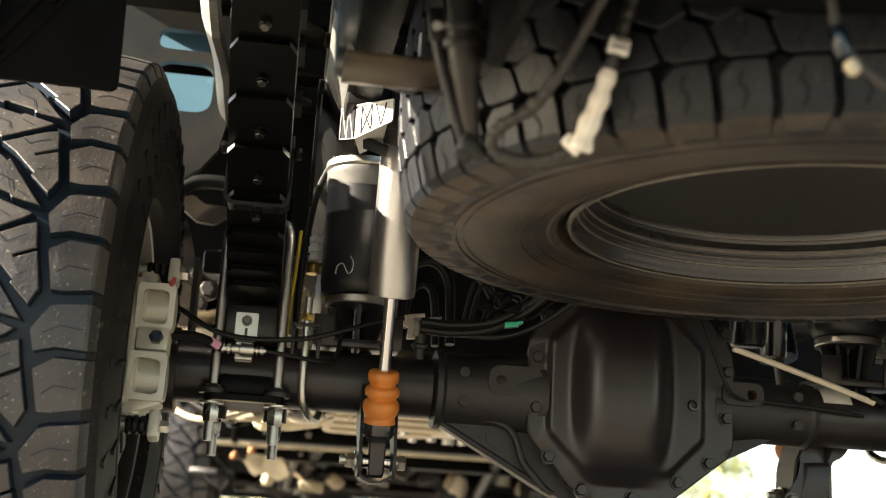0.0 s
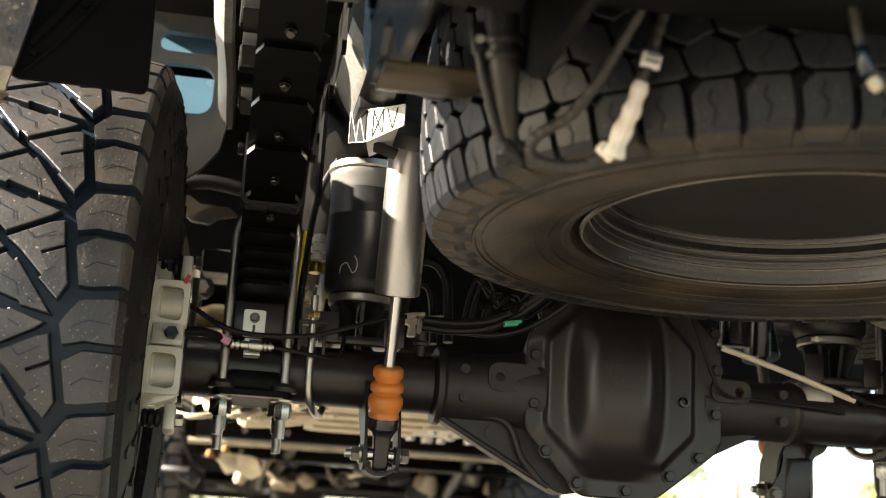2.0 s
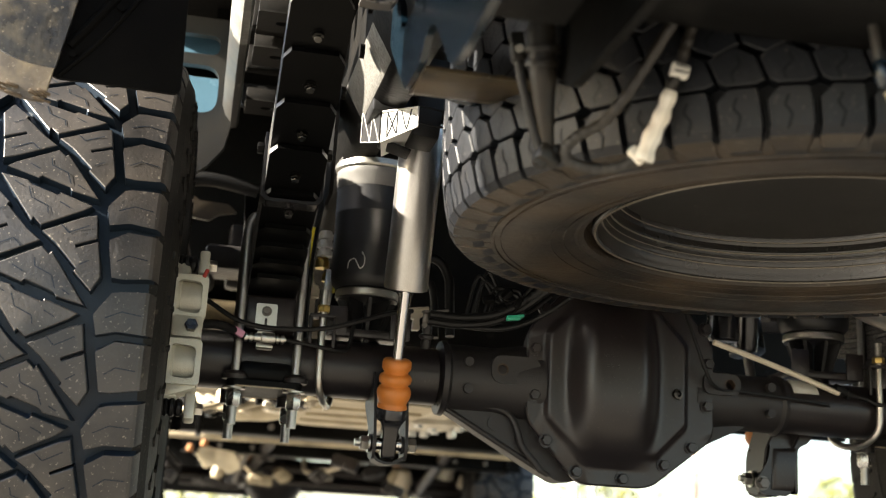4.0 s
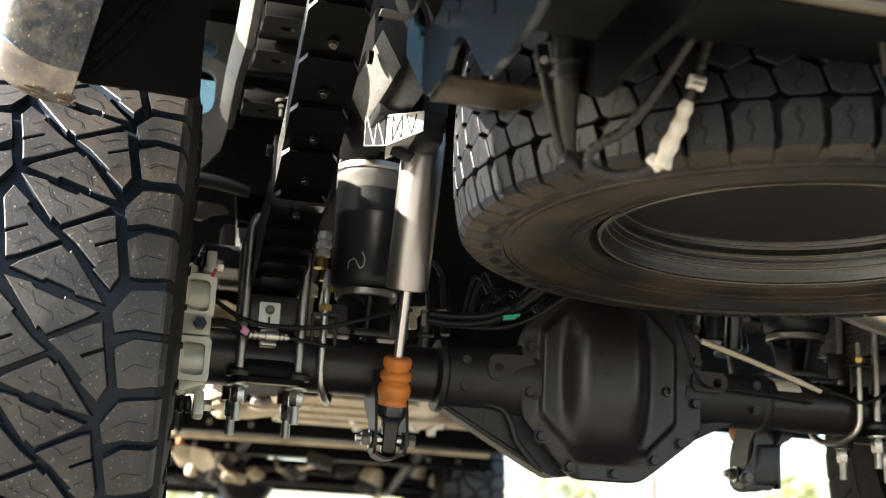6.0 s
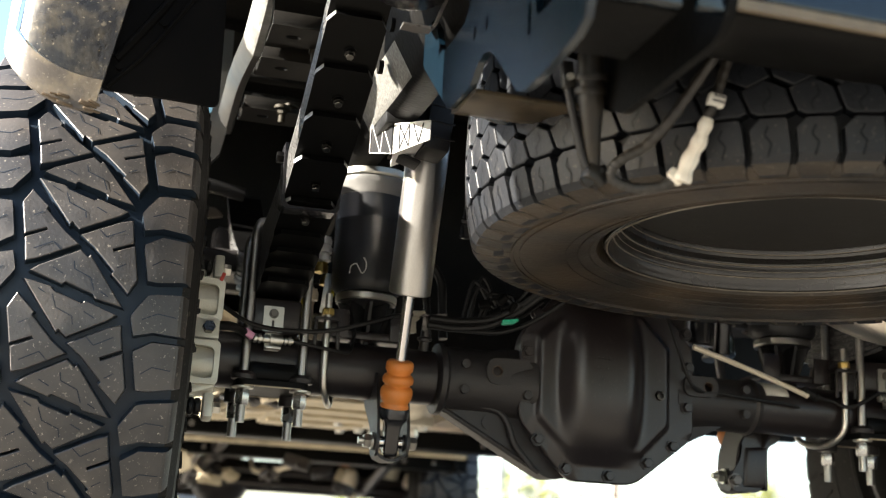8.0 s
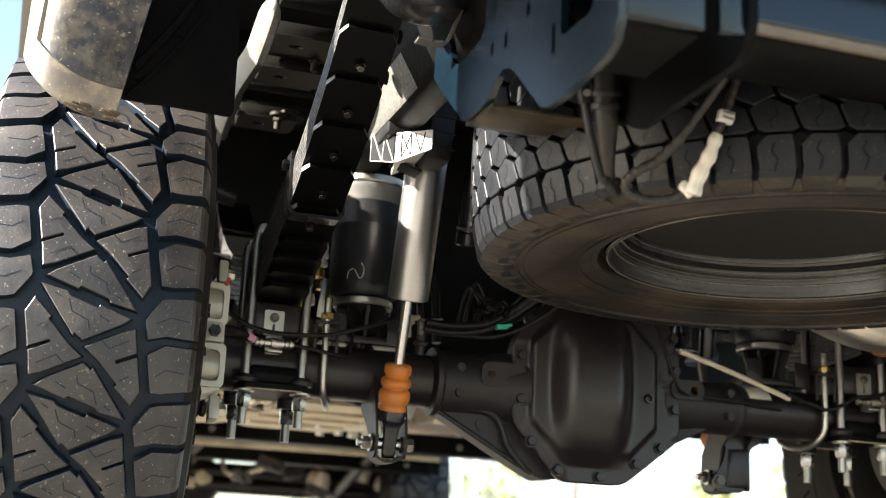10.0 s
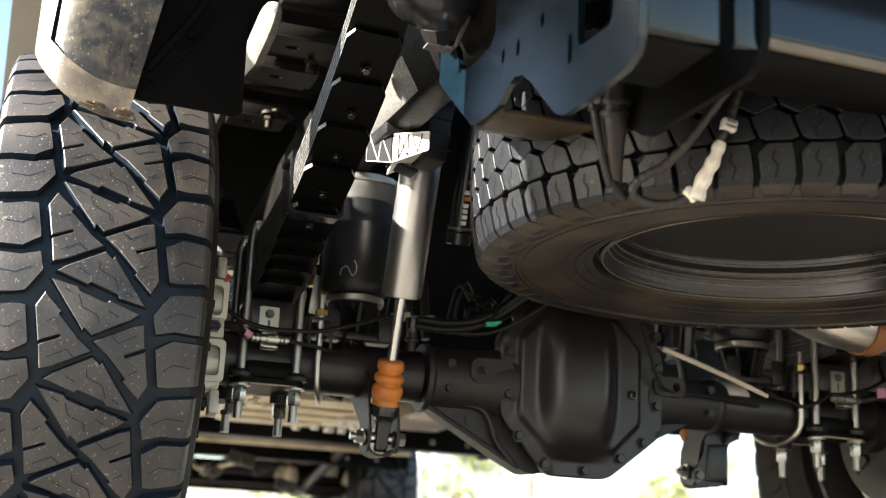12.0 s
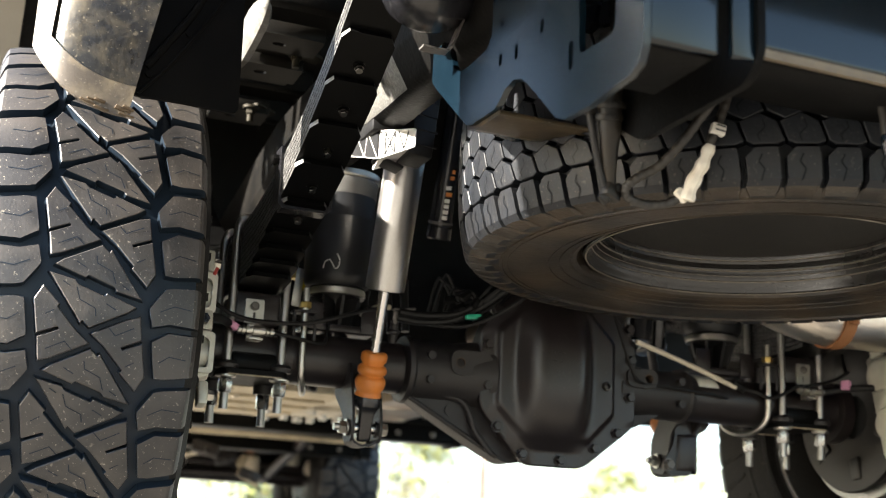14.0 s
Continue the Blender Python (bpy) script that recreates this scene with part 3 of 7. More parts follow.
def wheel(name, label, x, y, side, group):
    """A wheel and tyre; side: +1 where the inner face looks to the right."""
    w = thing(name, label, "wheel", (x, y, AXLE_Z), group)
    w.matrix_basis = pose(x, y, AXLE_Z, 0, 0, 0 if side > 0 else 180)
    hold = w.matrix_basis.copy()
    w.matrix_basis = Matrix()
    mud_tyre("tyre", w)
    bm = B()
    lathe(bm, [(0.262, 0.122), (0.262, 0.132), (0.25, 0.136), (0.243, 0.13), (0.236, 0.11), (0.222, 0.085), (0.215, 0.02), (0.215, -0.05), (0.226, -0.1), (0.25, -0.13), (0.262, -0.136), (0.262, -0.122),
               (0.232, -0.1), (0.226, -0.04), (0.226, 0.03), (0.232, 0.085), (0.24, 0.105)], axis=(1, 0, 0), seg=64, closed=True)
    part("rim", bm, RIM_DARK, w, "dark grey rim")
    bm = B()
    lathe(bm, [(0.2625, 0.124), (0.2635, 0.1335), (0.2535, 0.138), (0.2485, 0.134), (0.25, 0.1365)], axis=(1, 0, 0), seg=64, closed=True)
    part("rim_lip", bm, RIM_LIP, w, "worn bright rim edge")
    bm = B()
    lathe(bm, [(0.02, -0.055), (0.09, -0.055), (0.12, -0.04), (0.2, -0.045), (0.224, -0.03), (0.224, -0.045), (0.2, -0.06), (0.12, -0.058), (0.09, -0.07), (0.02, -0.07)], axis=(1, 0, 0), seg=48, closed=True)
    part("wheel_disc", bm, RIM_DARK, w)
    bm = B()
    lathe(bm, [(0.09, 0.1), (0.188, 0.1), (0.19, 0.097), (0.19, 0.078), (0.188, 0.075), (0.09, 0.075)], axis=(1, 0, 0), seg=56, closed=True)
    part("brake_rotor", bm, RIM_LIP, w, "machined steel brake rotor")
    bm = B()
    lathe(bm, [(0.05, 0.118), (0.1, 0.124), (0.135, 0.13), (0.168, 0.126), (0.172, 0.118), (0.135, 0.115), (0.05, 0.108)], axis=(1, 0, 0), seg=48, closed=True)
    part("dust_shield", bm, RIM_DARK, w, "dark grey dust shield")
    for a in range(0, 360, 60):
        bm = B()
        box(bm, (0.128, 0.12 * math.cos(radians(a)), 0.12 * math.sin(radians(a))), (0.012, 0.05, 0.03), (a, 0, 0), 0.004)
        part("shield_rib", bm, RIM_DARK, w)
    w.matrix_basis = hold
    return w


TYRE_X = 0.925
truck = thing("pickup_truck", "lifted white pickup truck seen from underneath", "pickup truck", (0, 1.5, GROUND))
rear_left = wheel("wheel", "truck wheel with chunky black all-terrain tyre", -TYRE_X, AXLE_Y + 0.025, 1, "truck wheels")
rear_right = copy_thing(rear_left, pose(TYRE_X, AXLE_Y + 0.025, AXLE_Z, 40, 0, 180))
front_right = copy_thing(rear_left, pose(0.80, 4.25, AXLE_Z, 15, 0, 180))
front_left = copy_thing(rear_left, pose(-1.0, 4.25, AXLE_Z, 70, 0, 0))
for w in (rear_left, rear_right, front_right, front_left):
    w.parent = truck
    w.matrix_parent_inverse = truck.matrix_basis.inverted()



def spare_wheel():
    """The spare lies flat under the bed: tread of hexagonal blocks, lower side wall and empty rim seen from below."""
    w = thing("spare_wheel", "spare wheel with worn dusty tyre hung flat under the bed", "spare wheel")
    bm = B()
    R, half, depth, crown = 0.462, 0.14, 0.015, 0.016
    tyre_case(bm, R, half, depth, 0.258, crown, 0, 0.88, 0.05)
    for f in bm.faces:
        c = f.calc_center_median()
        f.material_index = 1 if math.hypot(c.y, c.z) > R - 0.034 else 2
    tr = Tread(bm, R, half, depth, crown)
    turn = 2 * math.pi * R
    n = 60
    p = turn / n
    for i in range(n):
        v = i * p
        for side in (1, -1):
            tr.shoulder(side, v - p * 0.43, v + p * 0.40, 0.094, 0.003 * side, 0.138, 0.036 if i % 2 else 0.028, 0, 0.005, 2)
            # raised ribs on the side wall below the lugs
            a = v / R
            for rr, rw, tilt in ((R - 0.05, 0.008, 0.03), (R - 0.062, 0.005, -0.02)):
                if (i + int(rr * 1000)) % 3 == 0:
                    continue
                q = Matrix.Rotation(-a, 4, 'X') @ Matrix.Translation((side * 0.139, -rr, 0)) @ Matrix.Rotation(tilt * 8, 4, 'X')
                made = bmesh.ops.create_cube(bm, size=1, matrix=q @ Matrix.Diagonal((0.0035, 0.018, rw, 1)))['verts']
                for f in {f for x in made for f in x.link_faces}:
                    f.material_index = 2
            tr.sipe([(side * 0.102, v), (side * 0.111, v + 0.004), (side * 0.12, v - 0.003), (side * 0.133, v + 0.001)], 0.0011)
        for row, off in ((0, 0.0), (1, 0.5), (-1, 0.5), (2, 0.0), (-2, 0.0)):
            u, c = row * 0.037, v + off * p
            flat, tip, hv = 0.0128, 0.0242, p * 0.5
            lean = 0.1 * p
            poly = [(u - flat, c - hv - lean), (u + flat, c - hv + lean), (u + tip, c + lean * 0.6), (u + flat, c + hv + lean), (u - flat, c + hv - lean), (u - tip, c - lean * 0.6)]
            poly = clip(clip(poly, 0, 0.0915, True), 0, -0.0915, False)
            tr.block(shrink(poly, 0.0017), 0.0012)
            tr.sipe([(u - 0.013, c + 0.002), (u - 0.005, c + 0.005), (u + 0.004, c - 0.004), (u + 0.013, c - 0.001)], 0.0006)
    rnd = random.Random(8)
    for rr, h, t in ((0.391, 0.1405, 0.0035), (0.381, 0.1395, 0.0012), (0.317, 0.1345, 0.0012), (0.3, 0.1315, 0.001), (0.278, 0.1235, 0.0016)):
        n0 = len(bm.faces)
        for side in (1, -1):
            lathe(bm, [(rr - t, side * (h - 0.003)), (rr - t * 0.5, side * (h + 0.0022)), (rr + t * 0.5, side * (h + 0.0022)), (rr + t, side * (h - 0.003))], axis=(1, 0, 0), seg=120, closed=True, mat=2)
    a = 0.0
    while a < 6.2:
        wide = rnd.uniform(0.012, 0.035)
        if rnd.random() < 0.55:
            for side in (1, -1):
                q = Matrix.Rotation(-a, 4, 'X') @ Matrix.Translation((side * 0.1385, -0.358, 0))
                made = bmesh.ops.create_cube(bm, size=1, matrix=q @ Matrix.Diagonal((0.004, rnd.uniform(0.012, 0.02), wide * 0.3, 1)))['verts']
                for f in {f for x in made for f in x.link_faces}:
                    f.material_index = 2
        a += wide / 0.36 + 0.008
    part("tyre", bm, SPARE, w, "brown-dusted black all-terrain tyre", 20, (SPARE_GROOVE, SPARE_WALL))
    bm = B()
    prof = [(0.262, -0.1), (0.2645, -0.113), (0.263, -0.1185), (0.2595, -0.1205), (0.256, -0.1185), (0.2545, -0.112), (0.2535, -0.104), (0.2515, -0.1005), (0.249, -0.0995), (0.2475, -0.096), (0.2475, -0.088),
            (0.2465, -0.084), (0.2435, -0.083), (0.242, -0.08), (0.242, -0.071), (0.24, -0.067), (0.236, -0.066), (0.234, -0.06), (0.232, 0.075),
            (0.238, 0.08), (0.245, 0.11), (0.258, 0.13), (0.262, 0.116), (0.25, 0.1), (0.242, 0.06), (0.245, -0.02), (0.251, -0.075), (0.2535, -0.09)]
    lathe(bm, prof, axis=(1, 0, 0), seg=110, closed=True)
    rim = part("rim", bm, SPARE_RIM, w, "brown-dusted steel rim with stepped lip", 25)
    # Thin pale rings on the rim's steps, painted in as highlights.
    for rr, hh, t in ((0.2596, -0.1208, 0.0013), (0.2512, -0.1004, 0.0012), (0.2475, -0.0915, 0.0007), (0.2435, -0.083, 0.0012), (0.2365, -0.066, 0.0009)):
        bm = B()
        lathe(bm, [(rr + t * math.cos(a), hh + t * math.sin(a)) for a in [math.pi / 3 * k for k in range(6)]], axis=(1, 0, 0), seg=110, closed=True)
        part("edge_highlight", bm, RIM_GLINT, rim, "thin pale ring painted as an edge highlight")
    bm = B()
    lathe(bm, [(0.05, -0.02), (0.1, -0.03), (0.15, -0.045), (0.2, -0.056), (0.2335, -0.06), (0.2335, -0.052), (0.15, -0.037), (0.1, -0.022), (0.05, -0.012)], axis=(1, 0, 0), seg=64, closed=True)
    part("wheel_disc", bm, SPARE_DISC, w, "dark speckled wheel disc")
    w.matrix_basis = pose(0.024, -0.70, 0.652, 1.0, -90, 0)
    return w


spare_wheel()


# ---- rear axle ----
def rear_axle():
    ax = thing("rear_axle", "satin black rear axle with bolted differential cover", "axle", (0.02, AXLE_Y, AXLE_Z))
    y, z = AXLE_Y, AXLE_Z
    for s in (-1, 1):
        bm = B()
        end = 0.74 * s
        cyl(bm, (0.30 * s - 0.005 if s < 0 else 0.34, y, z), (end, y, z), 0.049, seg=40)
        cyl(bm, (end - 0.03 * s, y, z), (end, y, z), 0.068, seg=32)
        part("axle_tube", bm, FLAT_BLACK, ax, "", 40)
        bm = B()
        x0, x1 = (-0.302, -0.12) if s < 0 else (0.345, 0.16)
        g = 0.0 if s < 0 else 0.01
        lathe(bm, [(0.05 - g * 0.3, 0), (0.064 - g, 0.003), (0.066 - g, 0.012), (0.06 - g * 0.9, 0.018), (0.06 - g * 0.9, 0.1), (0.066 - g, 0.14), (0.07 - g, abs(x1 - x0))], (x0, y, z), (-s, 0, 0), 36)
        for dz in (-0.045, 0.048):
            cyl(bm, (x0 - 0.045 * s, y - 0.05, z + dz * 0.5), (x0 - 0.045 * s, y - 0.064, z + dz * 0.5), 0.008, seg=12)
        part("tube_socket", bm, CAST_BLACK, ax, "", 30)
        # lug with a bolt hole beside the cover
        bm = B()
        hx, hz = (-0.194, 0.427) if s < 0 else (0.216, 0.434)
        ix = -0.13 if s < 0 else 0.17
        ox = hx + 0.024 * s
        r = 0.024 if s < 0 else 0.019
        out = rounded([(ox, hz - r), (ix, hz - r), (ix, hz + r), (ox, hz + r)], r * 0.9, 6)
        prism(bm, [out, circle2((hx + 0.004 * s, hz), 0.0105)], "y", -0.069, -0.045)
        lug = part("mounting_lug", bm, CAST_BLACK, ax, "black lug with a bare bolt hole", 30)
        bm = B()
        lathe(bm, [(0.0085, -0.068), (0.0104, -0.068), (0.0104, -0.046), (0.0085, -0.046)], (hx + 0.004 * s, 0, hz), (0, 1, 0), 18, closed=True)
        part("hole_sleeve", bm, BROWN_STEEL, lug, "brown rusty inside of the bolt hole")
    # carrier casting behind the cover, with webs that slope down to it
    cx, cz = 0.019, 0.425

    def octagon(w, top, bot, cut=0.42):
        return [(cx - w, cz - bot * cut), (cx - w * 0.44, cz - bot), (cx + w * 0.31, cz - bot), (cx + w, cz - bot * 0.49), (cx + w, cz + top * cut), (cx + w * 0.44, cz + top), (cx - w * 0.44, cz + top), (cx - w, cz + top * cut)]
    bm = B()
    rings = []
    for yy, w, t, b in ((-0.052, 0.168, 0.185, 0.178), (0.0, 0.165, 0.185, 0.176), (0.06, 0.145, 0.17, 0.15), (0.14, 0.09, 0.1, 0.09), (0.24, 0.06, 0.06, 0.06)):
        rings.append([bm.verts.new((px, yy, pz)) for px, pz in rounded(octagon(w, t, b), 0.03)])
    ring_faces(bm, rings)
    part("carrier_housing", bm, CAST_BLACK, ax, "", 30)
    for s in (-1, 1):
        bm = B()
        if s < 0:
            out = [(-0.306, 0.368), (-0.15, 0.40), (-0.06, 0.36), (-0.04, 0.25), (-0.08, 0.245), (-0.13, 0.27)]
        else:
            out = [(0.31, 0.39), (0.19, 0.41), (0.08, 0.36), (0.09, 0.268), (0.123, 0.288), (0.19, 0.328), (0.262, 0.363)]
        prism(bm, [rounded(out, 0.012)], "y", -0.028, 0.03)
        bmesh.ops.bevel(bm, geom=[e for e in bm.edges if abs(e.calc_face_angle(0)) > 1.2], offset=0.004, segments=2, affect="EDGES")
        part("web", bm, CAST_BLACK, ax, "", 30)
    for path, r in (([(-0.27, -0.03, 0.366), (-0.2, -0.034, 0.364), (-0.172, -0.036, 0.35), (-0.16, -0.038, 0.325), (-0.15, -0.038, 0.3), (-0.115, -0.036, 0.262)], 0.006), ([(-0.3, -0.026, 0.365), (-0.2, -0.028, 0.31), (-0.1, -0.028, 0.256)], 0.005)):
        bm = B()
        tube(bm, path, r, 10, 5)
        part("web_rim", bm, CAST_BLACK, ax)
    bm = B()
    cyl(bm, (-0.2, -0.026, 0.338), (-0.2, -0.031, 0.338), 0.012, seg=18)
    part("cast_boss", bm, CAST_BLACK, ax)
    # stamped cover: flange, raised pan, rounded ring-gear bulge
    bm = B()

    def step(e0, e1, v):
        t = min(1, max(0, (v - e0) / (e1 - e0)))
        return t * t * (3 - 2 * t)

    rings = []
    for yy, f in ((-0.050, 1.0), (-0.060, 1.0), (-0.0625, 0.985)):
        rings.append([bm.verts.new((px, yy, pz)) for px, pz in resample(rounded(octagon(0.172 * f, 0.19 * f, 0.183 * f), 0.02, 6), 144)])
    n = 60
    for k in range(n):
        f = 0.87 * (1 - k / n) + 0.02
        ring = []
        for px, pz in resample(rounded(octagon(0.172 * f, 0.19 * f, 0.183 * f), 0.045 * f, 6), 144):
            a, b = abs(px - 0.008) / 0.136, abs(pz - 0.425) / 0.138
            pan = 0.017 * (1 - step(0.89, 1.0, max(a, b, (a + b) / 1.56)))
            u, v = (px + 0.003) / 0.1, (pz - 0.43) / 0.16
            across = abs(u) ** 2.0 + 0.2 * v * v
            drum = 0.068 * (1 - step(0.1, 1.0, across)) * (1 - min(1.0, abs(v)) ** 3.0)
            lift = (pan + drum + math.hypot(pan - drum, 0.012)) / 2 - 0.006
            ring.append(bm.verts.new((px, -0.0628 - lift, pz)))
        rings.append(ring)
    ring_faces(bm, rings)
    part("diff_cover", bm, FLAT_BLACK, ax, "satin black stamped differential cover", 40)
    bolts = [(-0.14, 0.469), (-0.14, 0.388), (-0.116, 0.312), (-0.062, 0.263), (0.022, 0.256), (0.092, 0.262), (0.148, 0.318), (0.177, 0.392), (0.179, 0.468), (0.174, 0.531), (0.115, 0.59), (0.02, 0.6), (-0.07, 0.59), (-0.125, 0.54)]
    bolts[5] = (0.097, 0.284)
    for px, pz in bolts:
        bm = B()
        cyl(bm, (px, -0.061, pz), (px, -0.065, pz), 0.0125, 0.0125, 16)
        hexagon(bm, (px, -0.064, pz), (px, -0.074, pz), 0.0095)
        part("cover_bolt", bm, FLAT_BLACK, ax, "", 30)
    bm = B()
    lathe(bm, [(0.0045, -0.004), (0.0045, 0.004), (0.0055, 0.0055), (0.0085, 0.005), (0.0095, 0.0), (0.0095, -0.009)], (0.117, -0.077, 0.408), (0, -1, 0), 20)
    part("fill_plug", bm, PLUG, ax, "small dull metal fill plug")
    for zz, marks in ((0.458, (-0.034, -0.027, -0.02, -0.013, -0.006)), (0.44, (-0.029, -0.022, -0.01)), (0.422, (-0.019,))):
        for xx in marks:
            bm = B()
            box(bm, (xx, -0.1285, zz), (0.0035, 0.0016, 0.004), (0, 0, 0), 0.0005)
            part("cast_mark", bm, FLAT_BLACK, ax)
    # paper label round the right tube
    bm = B()
    rings = []
    for xx in (0.352, 0.402):
        rings.append([bm.verts.new((xx, y + 0.0502 * math.cos(a), z + 0.0502 * math.sin(a))) for a in [radians(d) for d in range(96, 162, 6)]])
    ring_faces(bm, rings, close=False, caps=False)
    part("paper_label", bm, PAPER, ax, "small white paper label")
    return ax


rear_axle()


# ---- leaf springs with U-bolts ----
def spring_top(y):
    return 0.637 + 0.47 * y * y


def leaf_spring(side):
    x = 0.60 * side
    sp = thing("leaf_spring", "stepped black multi-leaf spring pack clamped over the axle", "leaf spring", (x, 0, 0.52), "rear springs")
    th, gap = 0.0081, 0.0097
    ends = [-0.84, -0.76, -0.69, -0.62, -0.548, -0.475, -0.40, -0.315, -0.235, -0.195, -0.155, -0.115]
    fronts = [0.8, 0.72, 0.66, 0.6, 0.53, 0.46, 0.39, 0.31, 0.24, 0.2, 0.16, 0.12]
    for i, (e, f) in enumerate(zip(ends, fronts)):
        bm = B()
        hw = 0.041
        n = 22
        rows = []
        for k in range(n + 1):
            yy = e + (f - e) * k / n
            w = hw
            slope = 2 * 0.47 * yy
            nx = Vector((0, -slope, 1)).normalized()
            top = Vector((0, yy, spring_top(yy))) - nx * (gap * i)
            low = top - nx * th
            rows.append((top, low, w))
        # clipped corners at the ends
        taper = Vector((0, (rows[1][0] - rows[0][0]).y, (rows[1][0] - rows[0][0]).z)).normalized() * 0.015
        rows.insert(0, (rows[0][0] - taper, rows[0][1] - taper, hw - 0.0095))
        rings = [[bm.verts.new((x - w, t.y, t.z)), bm.verts.new((x + w, t.y, t.z)), bm.verts.new((x + w, l.y, l.z)), bm.verts.new((x - w, l.y, l.z))] for t, l, w in rows]
        ring_faces(bm, rings)
        bm.normal_update()
        for f in bm.faces:
            if abs(f.normal.x) > 0.9:
                f.material_index = 1
            elif abs(f.normal.x) > 0.35 and i < 8:
                f.material_index = 2
        part("leaf", bm, LEAF, sp, "", 25, (SHEARED, CLIPPED))
        if i in (3, 4, 5, 6, 7):
            # bolt that holds the liner under the leaf
            yb = {3: -0.581, 4: -0.511, 5: -0.436, 6: -0.36, 7: -0.285}[i]
            slope = 2 * 0.47 * yb
            nx = Vector((0, -slope, 1)).normalized()
            c = Vector((x, yb, spring_top(yb))) - nx * (gap * i + th)
            bm = B()
            cyl(bm, c + nx * 0.002, c - nx * 0.001, 0.0098, seg=16)
            part("washer", bm, LEAF, sp)
            bm = B()
            cyl(bm, c, c - nx * 0.005, 0.0072, seg=16)
            hexagon(bm, c - nx * 0.004, c - nx * 0.011, 0.0064)
            part("bolt", bm, BOLT_STEEL, sp, "small shiny steel bolt")
    # rebound clamp round the pack
    bm = B()
    yc = -0.326
    zb = spring_top(yc) - 0.0097 * 8 - 0.006
    nx = Vector((0, 0.30, 1)).normalized()
    prof = [(x - 0.0455, zb + 0.105), (x - 0.0455, zb + 0.008), (x - 0.038, zb), (x + 0.038, zb), (x + 0.0455, zb + 0.008), (x + 0.0455, zb + 0.105)]
    inner = [(px + (0.005 if px < x else -0.005), pz + (0.005 if pz < zb + 0.05 else 0)) for px, pz in prof]
    prism(bm, [prof + inner[::-1]], "y", yc - 0.02, yc + 0.02)
    part("rebound_clamp", bm, GLOSS_BLACK, sp, "black steel strap round the leaves", 25)
    for s in (-1, 1):
        bm = B()
        hexagon(bm, (x + s * 0.045, yc, zb + 0.085), (x + s * 0.056, yc, zb + 0.085), 0.0095)
        part("clamp_bolt", bm, LEAF, sp)
    # lift block between pack and tube
    bm = B()
    box(bm, (x, -0.005, 0.488), (0.084, 0.115, 0.06), None, 0.006)
    part("lift_block", bm, FLAT_BLACK, sp)
    bm = B()
    prism(bm, [rounded([(x - 0.062, -0.085), (x + 0.062, -0.085), (x + 0.062, 0.075), (x - 0.062, 0.075)], 0.02)], "z", 0.362, 0.372)
    part("spring_plate", bm, TAR, sp, "black clamp plate under the tube", 30)
    for edge in (-0.0855, 0.0765):
        bm = B()
        for k in range(24):
            box(bm, (x - 0.0475 + k * 0.0041, edge, 0.3612), (0.0026, 0.003, 0.0026), (0, 45, 0))
        part("serrated_edge", bm, TANK, sp, "fine pale serrated edge")
    bm = B()
    box(bm, (x, -0.008, 0.388), (0.086, 0.13, 0.034), None, 0.008)
    part("plate_saddle", bm, LEAF, sp)
    top = 0.652
    for dy in (-0.065, 0.055):
        bm = B()
        a = 0.049
        pts = [(x - a, dy, 0.30 if dy < 0 else 0.285)]
        pts += [(x - a, dy, zz) for zz in (0.4, 0.5, 0.58)]
        pts += [(x - a, dy, top - 0.026), (x - a * 0.93, dy, top - 0.008), (x - a * 0.75, dy, top), (x, dy, top), (x + a * 0.75, dy, top), (x + a * 0.93, dy, top - 0.008), (x + a, dy, top - 0.026)]
        pts += [(x + a, dy, zz) for zz in (0.58, 0.5, 0.4)] + [(x + a, dy, 0.30 if dy < 0 else 0.285)]
        tube(bm, pts, 0.0078, 14, 3)
        part("u_bolt", bm, BOLT_ZINC, sp, "dull zinc-plated U-bolt")
        for s in (-1, 1):
            px = x + s * a
            h = 0.0 if dy < 0 else -0.012
            bm = B()
            lathe(bm, [(0.009, 0), (0.0185, 0.001), (0.0185, 0.004), (0.009, 0.005)], (px, dy, 0.3565 + h), (0, 0, 1), 22)
            part("washer", bm, ZINC, sp)
            bm = B()
            hexagon(bm, (px, dy, 0.3565 + h), (px, dy, 0.329 + h), 0.0132)
            part("nut", bm, NUT_STEEL, sp, "tall dark steel nut")
            bm = B()
            lathe(bm, [(0.008, 0), (0.021, 0.001), (0.022, 0.008), (0.018, 0.014), (0.008, 0.016)], (px, dy, 0.372), (0, 0, 1), 20)
            part("collar", bm, CAST_BLACK, sp)
            if dy > 0:
                bm = B()
                cyl(bm, (px, dy, 0.372), (px, dy, 0.345), 0.019, seg=18)
                part("spacer", bm, CAST_BLACK, sp)
    return sp


leaf_spring(-1)
leaf_spring(1)


